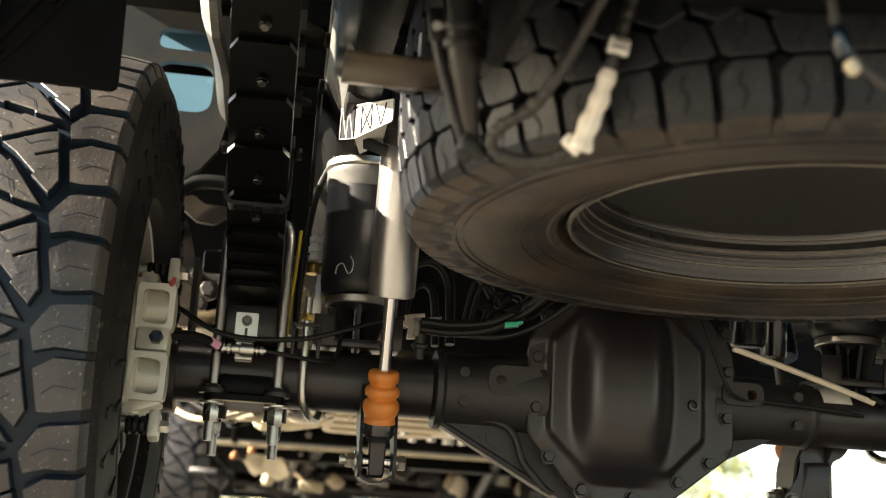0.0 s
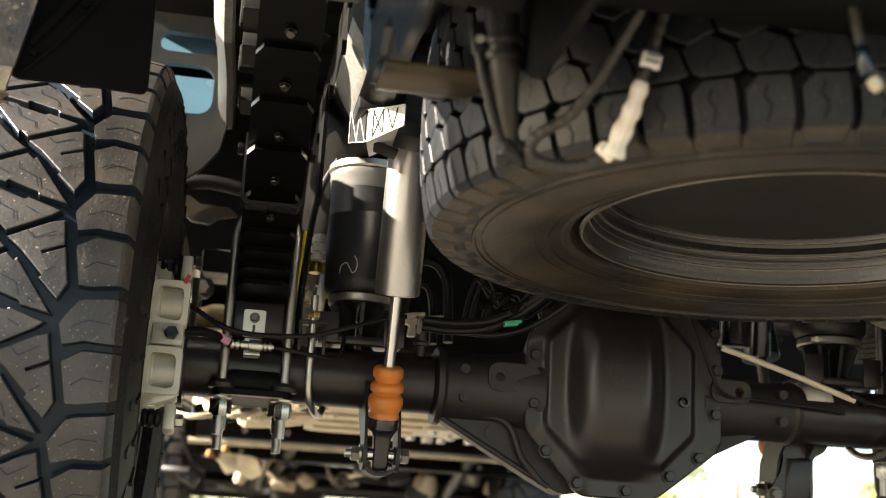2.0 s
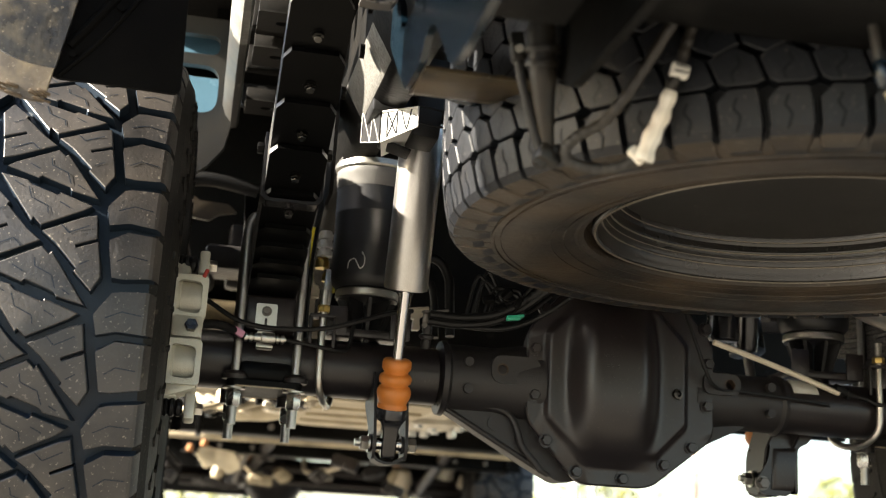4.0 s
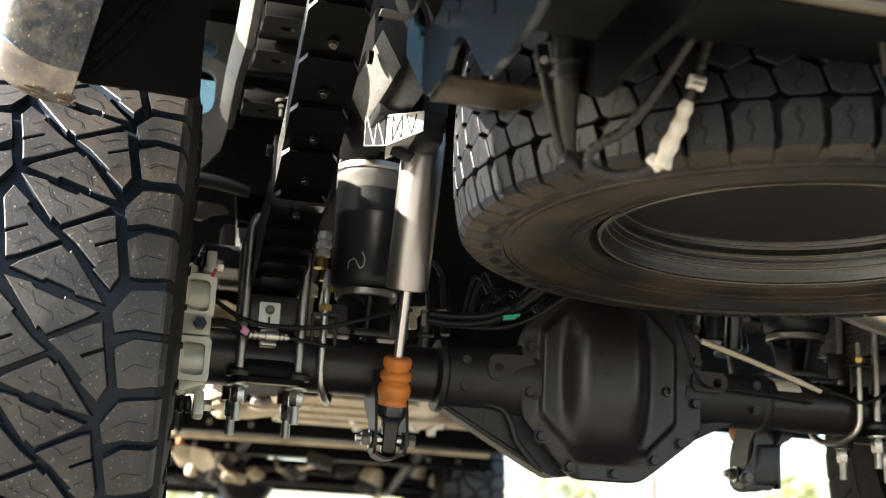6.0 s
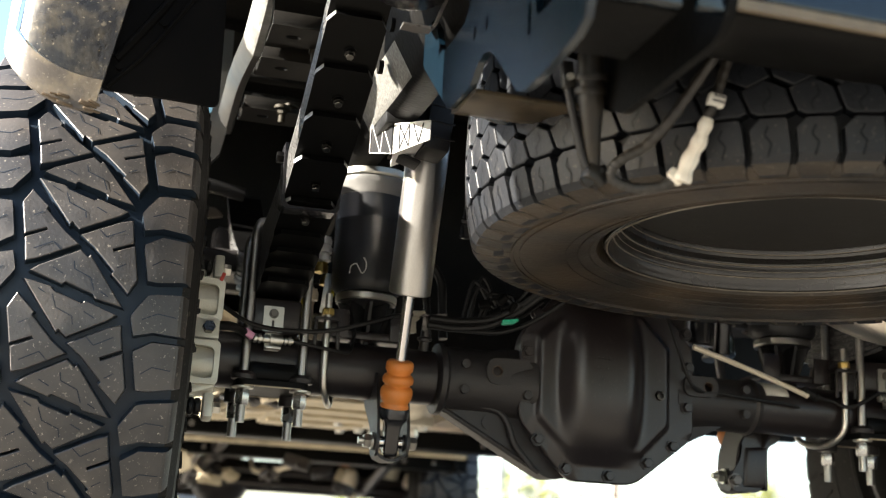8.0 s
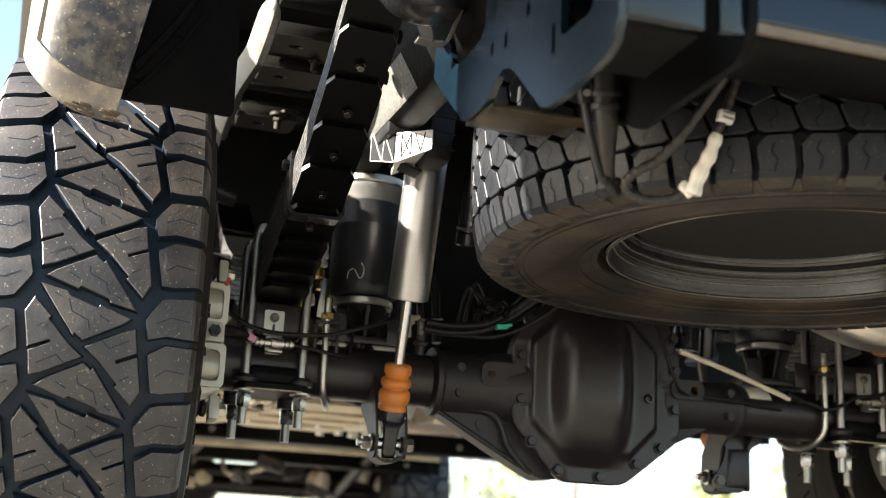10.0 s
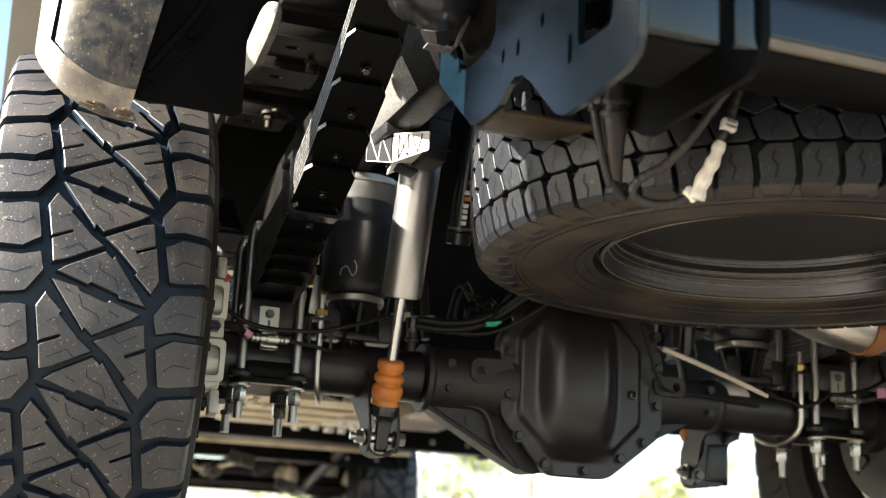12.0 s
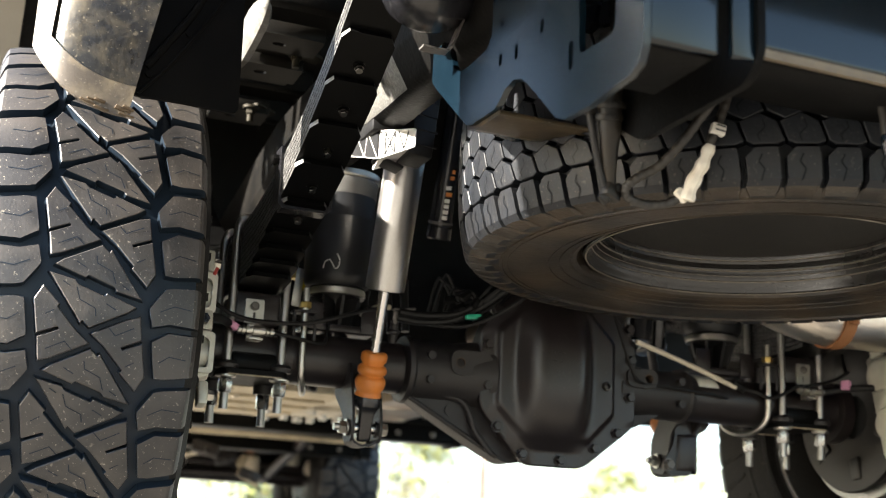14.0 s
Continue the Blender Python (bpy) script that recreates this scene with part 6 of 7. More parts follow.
def hanging_plug():
    """Blue cable plug with a pale knob that hangs from the hitch."""
    c = thing("hanging_plug", "small blue plug with a pale knob on a cable", "plug", (-0.16, -1.2, 0.52))
    bm = B()
    tube(bm, [(-0.178, -1.205, 0.60), (-0.172, -1.203, 0.572), (-0.168, -1.201, 0.55), (-0.164, -1.2, 0.535)], 0.0042, 10, 5)
    part("cable", bm, DUSTY_HOSE, c)
    bm = B()
    lathe(bm, [(0.001, 0.014), (0.004, 0.013), (0.0062, 0.009), (0.0066, -0.006), (0.0055, -0.011), (0.001, -0.012)], (-0.1638, -1.2, 0.5345), (-0.28, -0.1, 1), 16)
    part("plug_body", bm, HITCH, c, "glossy blue plug body", 40)
    bm = B()
    lathe(bm, [(0.001, 0.007), (0.0046, 0.006), (0.0056, 0.001), (0.0046, -0.004), (0.001, -0.0055)], (-0.156, -1.203, 0.514), (-0.6, 0.1, 1), 16)
    part("knob", bm, TANK, c, "pale round knob", 50)
    bm = B()
    tube(bm, [(-0.159, -1.199, 0.531), (-0.15, -1.198, 0.522), (-0.138, -1.197, 0.512), (-0.12, -1.197, 0.504), (-0.09, -1.198, 0.505), (-0.05, -1.2, 0.53), (-0.03, -1.2, 0.6)], 0.0036, 10, 6)
    part("lead", bm, DUSTY_HOSE, c)
    return c


hanging_plug()


# ---- wheel arch, flap and body sides ----
def arch_outline(lo, hi, y0, y1, yc, r, zc):
    pts = [(y0, hi), (y0, lo)]
    a0 = math.asin((lo - zc) / r)
    pts += [(yc - r * math.cos(a), zc + r * math.sin(a)) for a in [a0 + (math.pi - 2 * a0) * k / 26 for k in range(27)]]
    return pts + [(y1, lo), (y1, hi)]


def bed(side):
    """Bed side with its wheel opening."""
    x = 1.11 * side
    bm = B()
    opening = rounded([(-0.84, 0.76), (-0.83, 1.1), (-0.7, 1.262), (0.5, 1.262), (0.66, 1.02), (0.7, 0.76)], 0.1, 6)
    prism(bm, [[(1.15, 0.76), (1.15, 1.6), (-1.35, 1.6), (-1.35, 0.76)] + [(-0.84, 0.76)] + opening[6:-6] + [(0.7, 0.76)]], "x", x - 0.012, x + 0.012)
    part("bed_side", bm, BODY_WHITE, truck, "white bed side with a tall wheel opening", 30)


bed(-1)
bed(1)
bm = B()
box(bm, (0, -0.08, 1.3), (2.2, 2.46, 0.02))
for k in range(9):
    box(bm, (0, -1.1 + k * 0.28, 1.275), (1.5, 0.08, 0.03))
tagged(part("bed_floor", bm, UNDERCOAT), "dark ribbed underside of the truck bed floor", "bed floor", kind="structure")


def wheelhouse(side):
    """Pressed inner panel of the wheel arch with two pockets, and the folded edge, coloured pale where sunlit."""
    w = thing("wheelhouse", "pale painted wheelhouse panel with pressed pockets", "body panel", (0.75 * side, 0.3, 0.9), "wheelhouses")
    outer = [(-0.92, 1.15), (-0.70, 1.15), (-0.695, 0.93), (-0.705, 0.875), (-0.735, 0.835), (-0.80, 0.785), (-0.92, 0.77)]
    pockets = [rounded([(-0.84, 0.945), (-0.728, 0.945), (-0.728, 1.046), (-0.84, 1.046)], 0.034, 7), rounded([(-0.84, 1.07), (-0.732, 1.07), (-0.732, 1.112), (-0.84, 1.112)], 0.022, 7)]
    if side > 0:
        outer, pockets = [(-a, b) for a, b in outer], [[(-a, b) for a, b in l] for l in pockets]
    bm = B()
    prism(bm, [outer] + pockets, "y", 0.28, 0.30)
    part("pressed_panel", bm, PRIMER, w, "", 30)
    bm = B()
    a, b = sorted((-0.85 * -side, -0.70 * -side))
    box(bm, ((a + b) / 2, 0.335, 0.99), (b - a, 0.006, 0.12), (-20, 0, 0))
    box(bm, ((a + b) / 2, 0.335, 1.095), (b - a, 0.006, 0.08), (-20, 0, 0))
    part("pocket_floor", bm, POCKET_SKY, w, "glossy pocket floors tinted with reflected sky")
    bm = B()
    rings = []
    for yy, lo, k in ((0.31, 0.93, 1.0), (0.1, 0.945, 1.0), (0.0, 0.935, 1.0), (-0.1, 0.918, 1.0), (-0.17, 0.906, 1.0), (-0.2, 0.901, 1.0), (-0.28, 0.906, 1.0), (-0.32, 0.911, 1.0), (-0.345, 0.916, 0.9), (-0.362, 0.924, 0.7), (-0.372, 0.932, 0.4), (-0.376, 0.94, 0.12)):
        rings.append([bm.verts.new((side * (0.695 + q[0] * k), yy, lo + q[1] * k)) for q in ((0.021, 0.034), (0.014, 0.014), (0.002, 0.0), (-0.01, 0.001), (-0.014, 0.012), (-0.006, 0.03))])
    ring_faces(bm, rings)
    # The painted sunlight stops at y -0.19; beyond it the duller panel colour.
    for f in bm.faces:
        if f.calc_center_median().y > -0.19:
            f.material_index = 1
    part("folded_edge", bm, STREAKED_LIT, w, "folded edge with streaked paint, painted pale as sunlit", 40, (PRIMER,))
    return w


wheelhouse(-1)
wheelhouse(1)


def mud_flap():
    """Slanting black panel between the flare and the inner arch."""
    f = thing("mud_flap", "black plastic splash panel behind the rear wheel", "splash guard", (-0.84, -0.6, 0.8))

    def slant(bm):
        for v in bm.verts:
            v.co.y += -0.57 - (v.co.x + 0.773) * -0.25
        return bm
    bm = B()
    prism(bm, [rounded([(-0.922, 0.655), (-0.85, 0.662), (-0.7665, 0.667), (-0.77, 0.8), (-0.775, 0.93), (-0.775, 1.27), (-1.02, 1.27), (-0.965, 0.93), (-0.935, 0.70)], 0.012, 5)], "y", -0.003, 0.003)
    part("panel", slant(bm), MATTE_BLACK, f, "", 30)
    bm = B()
    tube(bm, [(-0.912, -0.004, 0.66), (-0.87, -0.004, 0.715), (-0.82, -0.004, 0.8), (-0.78, -0.004, 0.88)], 0.003, 6, 3)
    part("seam", slant(bm), MATTE_BLACK, f)
    bm = B()
    tube(bm, [(-0.905, -0.004, 0.70), (-0.88, -0.004, 0.74), (-0.84, -0.004, 0.81), (-0.82, -0.004, 0.88)], 0.006, 8, 3)
    part("moulded_rib", slant(bm), MATTE_BLACK, f)
    for px, pz in ((-0.85, 0.765), (-0.9, 0.69)):
        bm = B()
        cyl(bm, (px, -0.003, pz), (px, -0.008, pz), 0.005, seg=12)
        part("push_pin", slant(bm), MATTE_BLACK, f)
    return f


mud_flap()


def flare():
    """Curved dusty end of the wheel-arch flare, with a lower band."""
    f = thing("arch_flare", "dusty grey curved end of the wheel arch flare", "arch flare", (-0.98, -0.6, 0.75))

    def at(t, push):
        a = radians(92 * t)
        # sweeps from the flap round to the truck's outer side
        return (-0.917 - (0.13 + push) * math.sin(a), -0.62 - push * math.cos(a) + 0.13 * max(0.0, 1 - math.cos(a)) ** 2.8, 0.618 + 0.135 * t ** 2)

    def shell(t0, t1, low, high, push, name, mat, label=""):
        bm = B()
        n, m = 24, 10
        sheets = []
        for back in (0.0, 0.006):
            sheet = []
            for k in range(n + 1):
                t = t0 + (t1 - t0) * k / n
                px, py, z = at(t, push)
                z0, z1 = z + low, (z + high if high < 0.1 else high)
                col = []
                for q in range(m + 1):
                    zz = z0 + (z1 - z0) * q / m
                    wave = 0.0015 * math.sin(zz * 61 + px * 40) * (high > 0.1)
                    col.append(bm.verts.new((px + 0.17 * (zz - 0.66) * (1 - t), py + back + wave, zz)))
                sheet.append(col)
            sheets.append(sheet)
        for i in range(n):
            for q in range(m):
                for sh in sheets:
                    bm.faces.new((sh[i][q], sh[i + 1][q], sh[i + 1][q + 1], sh[i][q + 1]))
            for q in (0, m):
                bm.faces.new((sheets[0][i][q], sheets[0][i + 1][q], sheets[1][i + 1][q], sheets[1][i][q]))
        for i in (0, n):
            for q in range(m):
                bm.faces.new((sheets[0][i][q], sheets[0][i][q + 1], sheets[1][i][q + 1], sheets[1][i][q]))
        part(name, bm, mat, f, label, 40)
    shell(0.0, 0.66, 0.046, 1.27, 0.0, "shell", FLARE)
    shell(0.0, 0.664, 0.0, 0.044, 0.005, "lower_band", FLARE_BAND, "scuffed brown lower band")
    shell(0.668, 1.0, 0.0, 1.27, 0.005, "outer_band", FLARE_EDGE_LIT, "dusty outer edge painted pale for sunlight")
    # lip of the arch that carries on over the wheel, and the dark liner inside it
    for x0, x1, rad, name, mat, label in ((-1.135, -1.064, 0.735, "arch_lip", DUST, "beige dusty arch lip"), (-1.062, -0.985, 0.742, "liner", UNDERCOAT, "dark inner liner")):
        bm = B()
        rings = []
        for k in range(41):
            a = radians(14 + 80 * k / 40)
            rings.append([bm.verts.new((xx, AXLE_Y + 0.02 + rr * math.cos(a), 0.62 + rr * math.sin(a))) for xx, rr in ((x0, rad), (x1, rad), (x1, rad + 0.02), (x0, rad + 0.02))])
        ring_faces(bm, rings)
        part(name, bm, mat, f, label, 40)
    bm = B()
    rnd = random.Random(3)
    for k in range(9):
        px = -0.922 - 0.055 * rnd.random()
        box(bm, (px, -0.6265, 0.624 + rnd.uniform(-0.005, 0.007) + 0.1 * (-0.925 - px)), (rnd.uniform(0.008, 0.024), 0.004, rnd.uniform(0.0015, 0.0045)), (0, rnd.uniform(4, 22), 8), 0.0007)
    part("torn_edge", bm, DRIED_MUD, f, "rough worn lower tip")
    return f


flare()

# bolts under the bed beside the spring
for px, py, pz in ((-0.585, -0.138, 0.954), (-0.595, 0.189, 0.951)):
    t = thing("bed_mount_bolt", "dull yellowed bolt with washer under the bed", "bolt", (px, py, pz), "bed bolts")
    bm = B()
    cyl(bm, (px, py, pz + 0.012), (px, py, pz + 0.006), 0.017, seg=18)
    part("washer", bm, OLD_ZINC, t)
    bm = B()
    hexagon(bm, (px, py, pz + 0.006), (px, py, pz - 0.006), 0.011)
    cyl(bm, (px, py, pz - 0.006), (px, py, pz - 0.022), 0.007, seg=12)
    part("bolt", bm, OLD_ZINC, t)
    bm = B()
    prism(bm, [rounded([(px + 0.01, py - 0.02), (px + 0.06, py + 0.02), (px + 0.05, py + 0.05), (px - 0.01, py + 0.02)], 0.01)], "z", pz + 0.012, pz + 0.017)
    part("tab", bm, OLD_ZINC, t, "dull tan tab")

def bed_beam(y0, y1, z, drop):
    """A pressed hat-section beam under the bed: two flanges, a lowered crown with oval holes."""
    b = thing("bed_crossmember", "dark brown-dusted pressed steel beam under the bed", "crossmember", (-0.62, (y0 + y1) / 2, z), "bed crossmembers")
    w = y1 - y0
    bm = B()
    holes = [circle2((xx, y0 + w * 0.3), 0.013, 16, (1, 0.62)) for xx in (-0.63,)]
    prism(bm, [rounded([(-0.672, y0), (-0.555, y0), (-0.555, y0 + w * 0.55), (-0.672, y0 + w * 0.55)], 0.004, 2)] + holes, "z", z - drop, z - drop + 0.004)
    part("crown", bm, BEAM, b, "lowered face with oval holes", 30)
    bm = B()
    prism(bm, [rounded([(-0.672, y0 + w * 0.57), (-0.555, y0 + w * 0.57), (-0.555, y1), (-0.672, y1)], 0.004, 2)], "z", z, z + 0.004)
    part("flange", bm, BEAM, b, "", 30)
    # Added dark plate above the holes, so that no lit rib shows through.
    bm = B()
    box(bm, (-0.6135, y0 + w * 0.28, z + 0.004), (0.116, w * 0.5, 0.004), None, 0.001)
    part("backing", bm, UNDERCOAT, b)
    for yy in (y0 + 0.002, y0 + w * 0.56):
        bm = B()
        box(bm, (-0.6135, yy, z - drop / 2 + 0.004), (0.117, 0.004, drop + 0.004), None, 0.001)
        part("wall", bm, BEAM, b)
    return b


for y0, y1 in ((-0.23, -0.085), (-0.08, 0.06), (0.19, 0.33), (-0.52, -0.38)):
    bed_beam(y0, y1, 0.972, 0.02)
bm = B()
for k in range(5):
    box(bm, (-0.585, -0.5 + k * 0.2, 1.0), (0.19, 0.03, 0.05), None, 0.006)
tagged(part("bed_rib", bm, UNDERCOAT), "dark pressed ribs of the bed floor", "floor rib", kind="structure")


# ---- exhaust ----
def exhaust():
    e = thing("exhaust_pipe", "stainless exhaust pipe with rusty clamp over the axle", "exhaust pipe", (0.6, -0.2, 0.6))
    bm = B()
    tube(bm, [(0.27, 0.9, 0.66), (0.275, 0.4, 0.72), (0.28, 0.15, 0.74), (0.29, -0.08, 0.715), (0.325, -0.22, 0.64), (0.39, -0.285, 0.578), (0.47, -0.305, 0.556), (0.58, -0.305, 0.556), (0.62, -0.305, 0.557)], 0.058, 30, 8)
    part("front_pipe", bm, STAINLESS, e, "", 50)
    bm = B()
    tube(bm, [(0.478, -0.305, 0.557), (0.68, -0.305, 0.562), (0.85, -0.33, 0.57), (1.1, -0.45, 0.57)], 0.0605, 30, 6)
    part("tail_pipe", bm, STAINLESS, e, "", 50)
    bm = B()
    lathe(bm, [(0.0605, -0.014), (0.0645, -0.014), (0.0645, 0.014), (0.0605, 0.014)], (0.49, -0.305, 0.557), (1, 0, 0.02), 36, closed=True)
    part("clamp_band", bm, RUST, e, "rusty clamp band", 30)
    bm = B()
    cyl(bm, (0.49, -0.372, 0.535), (0.49, -0.372, 0.572), 0.006, seg=10)
    hexagon(bm, (0.49, -0.372, 0.532), (0.49, -0.372, 0.542), 0.01)
    part("clamp_bolt", bm, RUST, e)
    return e


exhaust()


# ---- what lies ahead under the truck ----
bm = B()
nx, ny = 40, 60
grid = []
for i in range(nx + 1):
    row = []
    for k in range(ny + 1):
        px, py = -0.95 + 1.9 * i / nx, 1.25 + 2.75 * k / ny
        z = 0.72 + 0.05 * max(0, math.cos(px * 7.5)) * (abs(px) < 0.25) + 0.022 * (math.sin(py * 11) > 0.2) + 0.02 * (math.sin(px * 16) > 0.4) - 0.02 * math.sin(py * 2)
        row.append(bm.verts.new((px, py, z)))
    grid.append(row)
for i in range(nx):
    for k in range(ny):
        bm.faces.new((grid[i][k], grid[i + 1][k], grid[i + 1][k + 1], grid[i][k + 1]))
tagged(part("cab_floor", bm, TAN, None, "", 60), "ribbed tan-primed underside of the cab floor", "cab floor", kind="structure")
bm = B()
box(bm, (0, 2.7, 1.3), (1.98, 3.2, 1.0), None, 0.05)
box(bm, (0, 4.9, 1.05), (1.98, 1.3, 0.5), None, 0.05)
part("cab_body", bm, UNDERCOAT, truck, "dark underside of the cab and engine bay")
for s in (-1, 1):
    bm = B()
    prism(bm, [arch_outline(0.7, 1.1, 1.2, 5.5, 4.25, 0.6, 0.6)], "x", 0.985 * s - 0.01, 0.985 * s + 0.01)
    part("cab_side", bm, UNDERCOAT, truck, "dark inner face of the lower cab side with front wheel opening")


# Panels added to shut out daylight between front wheels and underbody.
for s in (-1, 1):
    bm = B()
    prism(bm, [rounded([(3.5, 0.62), (3.75, 0.44), (5.0, 0.5), (5.3, 0.62), (5.3, 0.95), (3.5, 0.95)], 0.05)], "x", 0.66 * s - 0.006, 0.66 * s + 0.006)
    part("daylight_blocker", bm, UNDERCOAT, truck, "dark panel added beside the front wheel to block daylight", 30)


def transmission():
    t = thing("transmission", "raw aluminium transmission and transfer case", "transmission", (0, 2.2, 0.55))
    bm = B()
    rings = []
    for yy, w, lo, hi in ((1.15, 0.06, 0.56, 0.66), (1.35, 0.14, 0.5, 0.72), (1.6, 0.19, 0.47, 0.75), (1.8, 0.15, 0.5, 0.74), (2.1, 0.17, 0.55, 0.75), (2.6, 0.19, 0.57, 0.76), (3.0, 0.26, 0.58, 0.8), (3.3, 0.28, 0.58, 0.8)):
        rings.append([bm.verts.new((-0.06 + px, yy, pz)) for px, pz in rounded([(-w, lo + 0.05), (-w * 0.6, lo), (w * 0.6, lo), (w, lo + 0.05), (w, hi), (-w, hi)], 0.03)])
    ring_faces(bm, rings)
    part("case", bm, ALU_CASE, t, "", 40)
    for k in range(7):
        bm = B()
        box(bm, (-0.06, 1.45 + 0.25 * k, (0.49 if k < 2 else 0.575) + 0.01 * (k % 3)), (0.3, 0.02, 0.03), None, 0.004)
        part("rib", bm, ALU_CASE, t)
    for k in range(12):
        bm = B()
        px, py = -0.22 + 0.32 * random.random(), 1.35 + 0.45 * random.random()
        hexagon(bm, (px, py, 0.5), (px, py, 0.465), 0.016)
        part("bolt", bm, ZINC, t)
    return t


transmission()
bm = B()
cyl(bm, (0.0, 0.2, 0.45), (-0.05, 1.2, 0.58), 0.045, seg=28)
cyl(bm, (0.0, 0.2, 0.45), (0.0, 0.26, 0.455), 0.055, seg=24)
tagged(part("drive_shaft", bm, FLAT_BLACK), "black steel drive shaft running forward from the axle", "drive shaft")


def tank(x0, x1, y0, y1, z0, z1, name, label, category, mat):
    t = thing(name, label, category, ((x0 + x1) / 2, (y0 + y1) / 2, z0))
    bm = B()
    prism(bm, [rounded([(x0, y0), (x1, y0), (x1, y1), (x0, y1)], 0.08, 5)], "z", z0, z1)
    bmesh.ops.bevel(bm, geom=[e for e in bm.edges if abs(e.calc_face_angle(0)) > 1.2], offset=0.03, segments=3, affect="EDGES")
    part("body", bm, mat, t, "", 40)
    for k in range(3):
        bm = B()
        box(bm, ((x0 + x1) / 2, y0 + (y1 - y0) * (0.25 + 0.25 * k), z0 - 0.003), ((x1 - x0) * 0.9, 0.04, 0.01), None, 0.003)
        part("strap", bm, mat, t)
    return t


tank(-0.42, -0.09, 1.0, 1.75, 0.475, 0.585, "fuel_tank", "dull tan strapped fuel tank", "fuel tank", TANK)
tank(-0.85, -0.56, 1.35, 2.9, 0.6, 0.7, "heat_shield", "dusty pale aluminium heat shield under the floor", "heat shield", ALU_CASE)
tank(0.2, 0.45, 1.3, 2.7, 0.53, 0.68, "muffler", "heat-stained stainless steel muffler under the floor", "muffler", STAINLESS)
for y0, z0, w in ((1.15, 0.55, 0.9), (2.15, 0.462, 1.5), (2.5, 0.565, 1.7), (3.35, 0.475, 1.5)):
    bm = B()
    prism(bm, [rounded([(y0 - 0.06, z0), (y0 + 0.06, z0), (y0 + 0.05, z0 + 0.07), (y0 - 0.05, z0 + 0.07)], 0.012)], "x", -w / 2, w / 2)
    c = thing("chassis_crossmember", "dark steel chassis crossmember", "crossmember", (0, y0, z0), "crossmembers")
    part("beam", bm, LEAF, c, "", 30)
    for s in (-1, 1):
        bm = B()
        box(bm, (s * (w / 2 - 0.06), y0, z0 + 0.04), (0.02, 0.15, 0.1), None, 0.004)
        part("end_flange", bm, LEAF, c)
        for dx in (0.16, 0.3):
            bm = B()
            hexagon(bm, (s * (w / 2 - dx), y0 - 0.054, z0 + 0.03), (s * (w / 2 - dx), y0 - 0.068, z0 + 0.03), 0.012)
            part("bolt", bm, DULL, c)


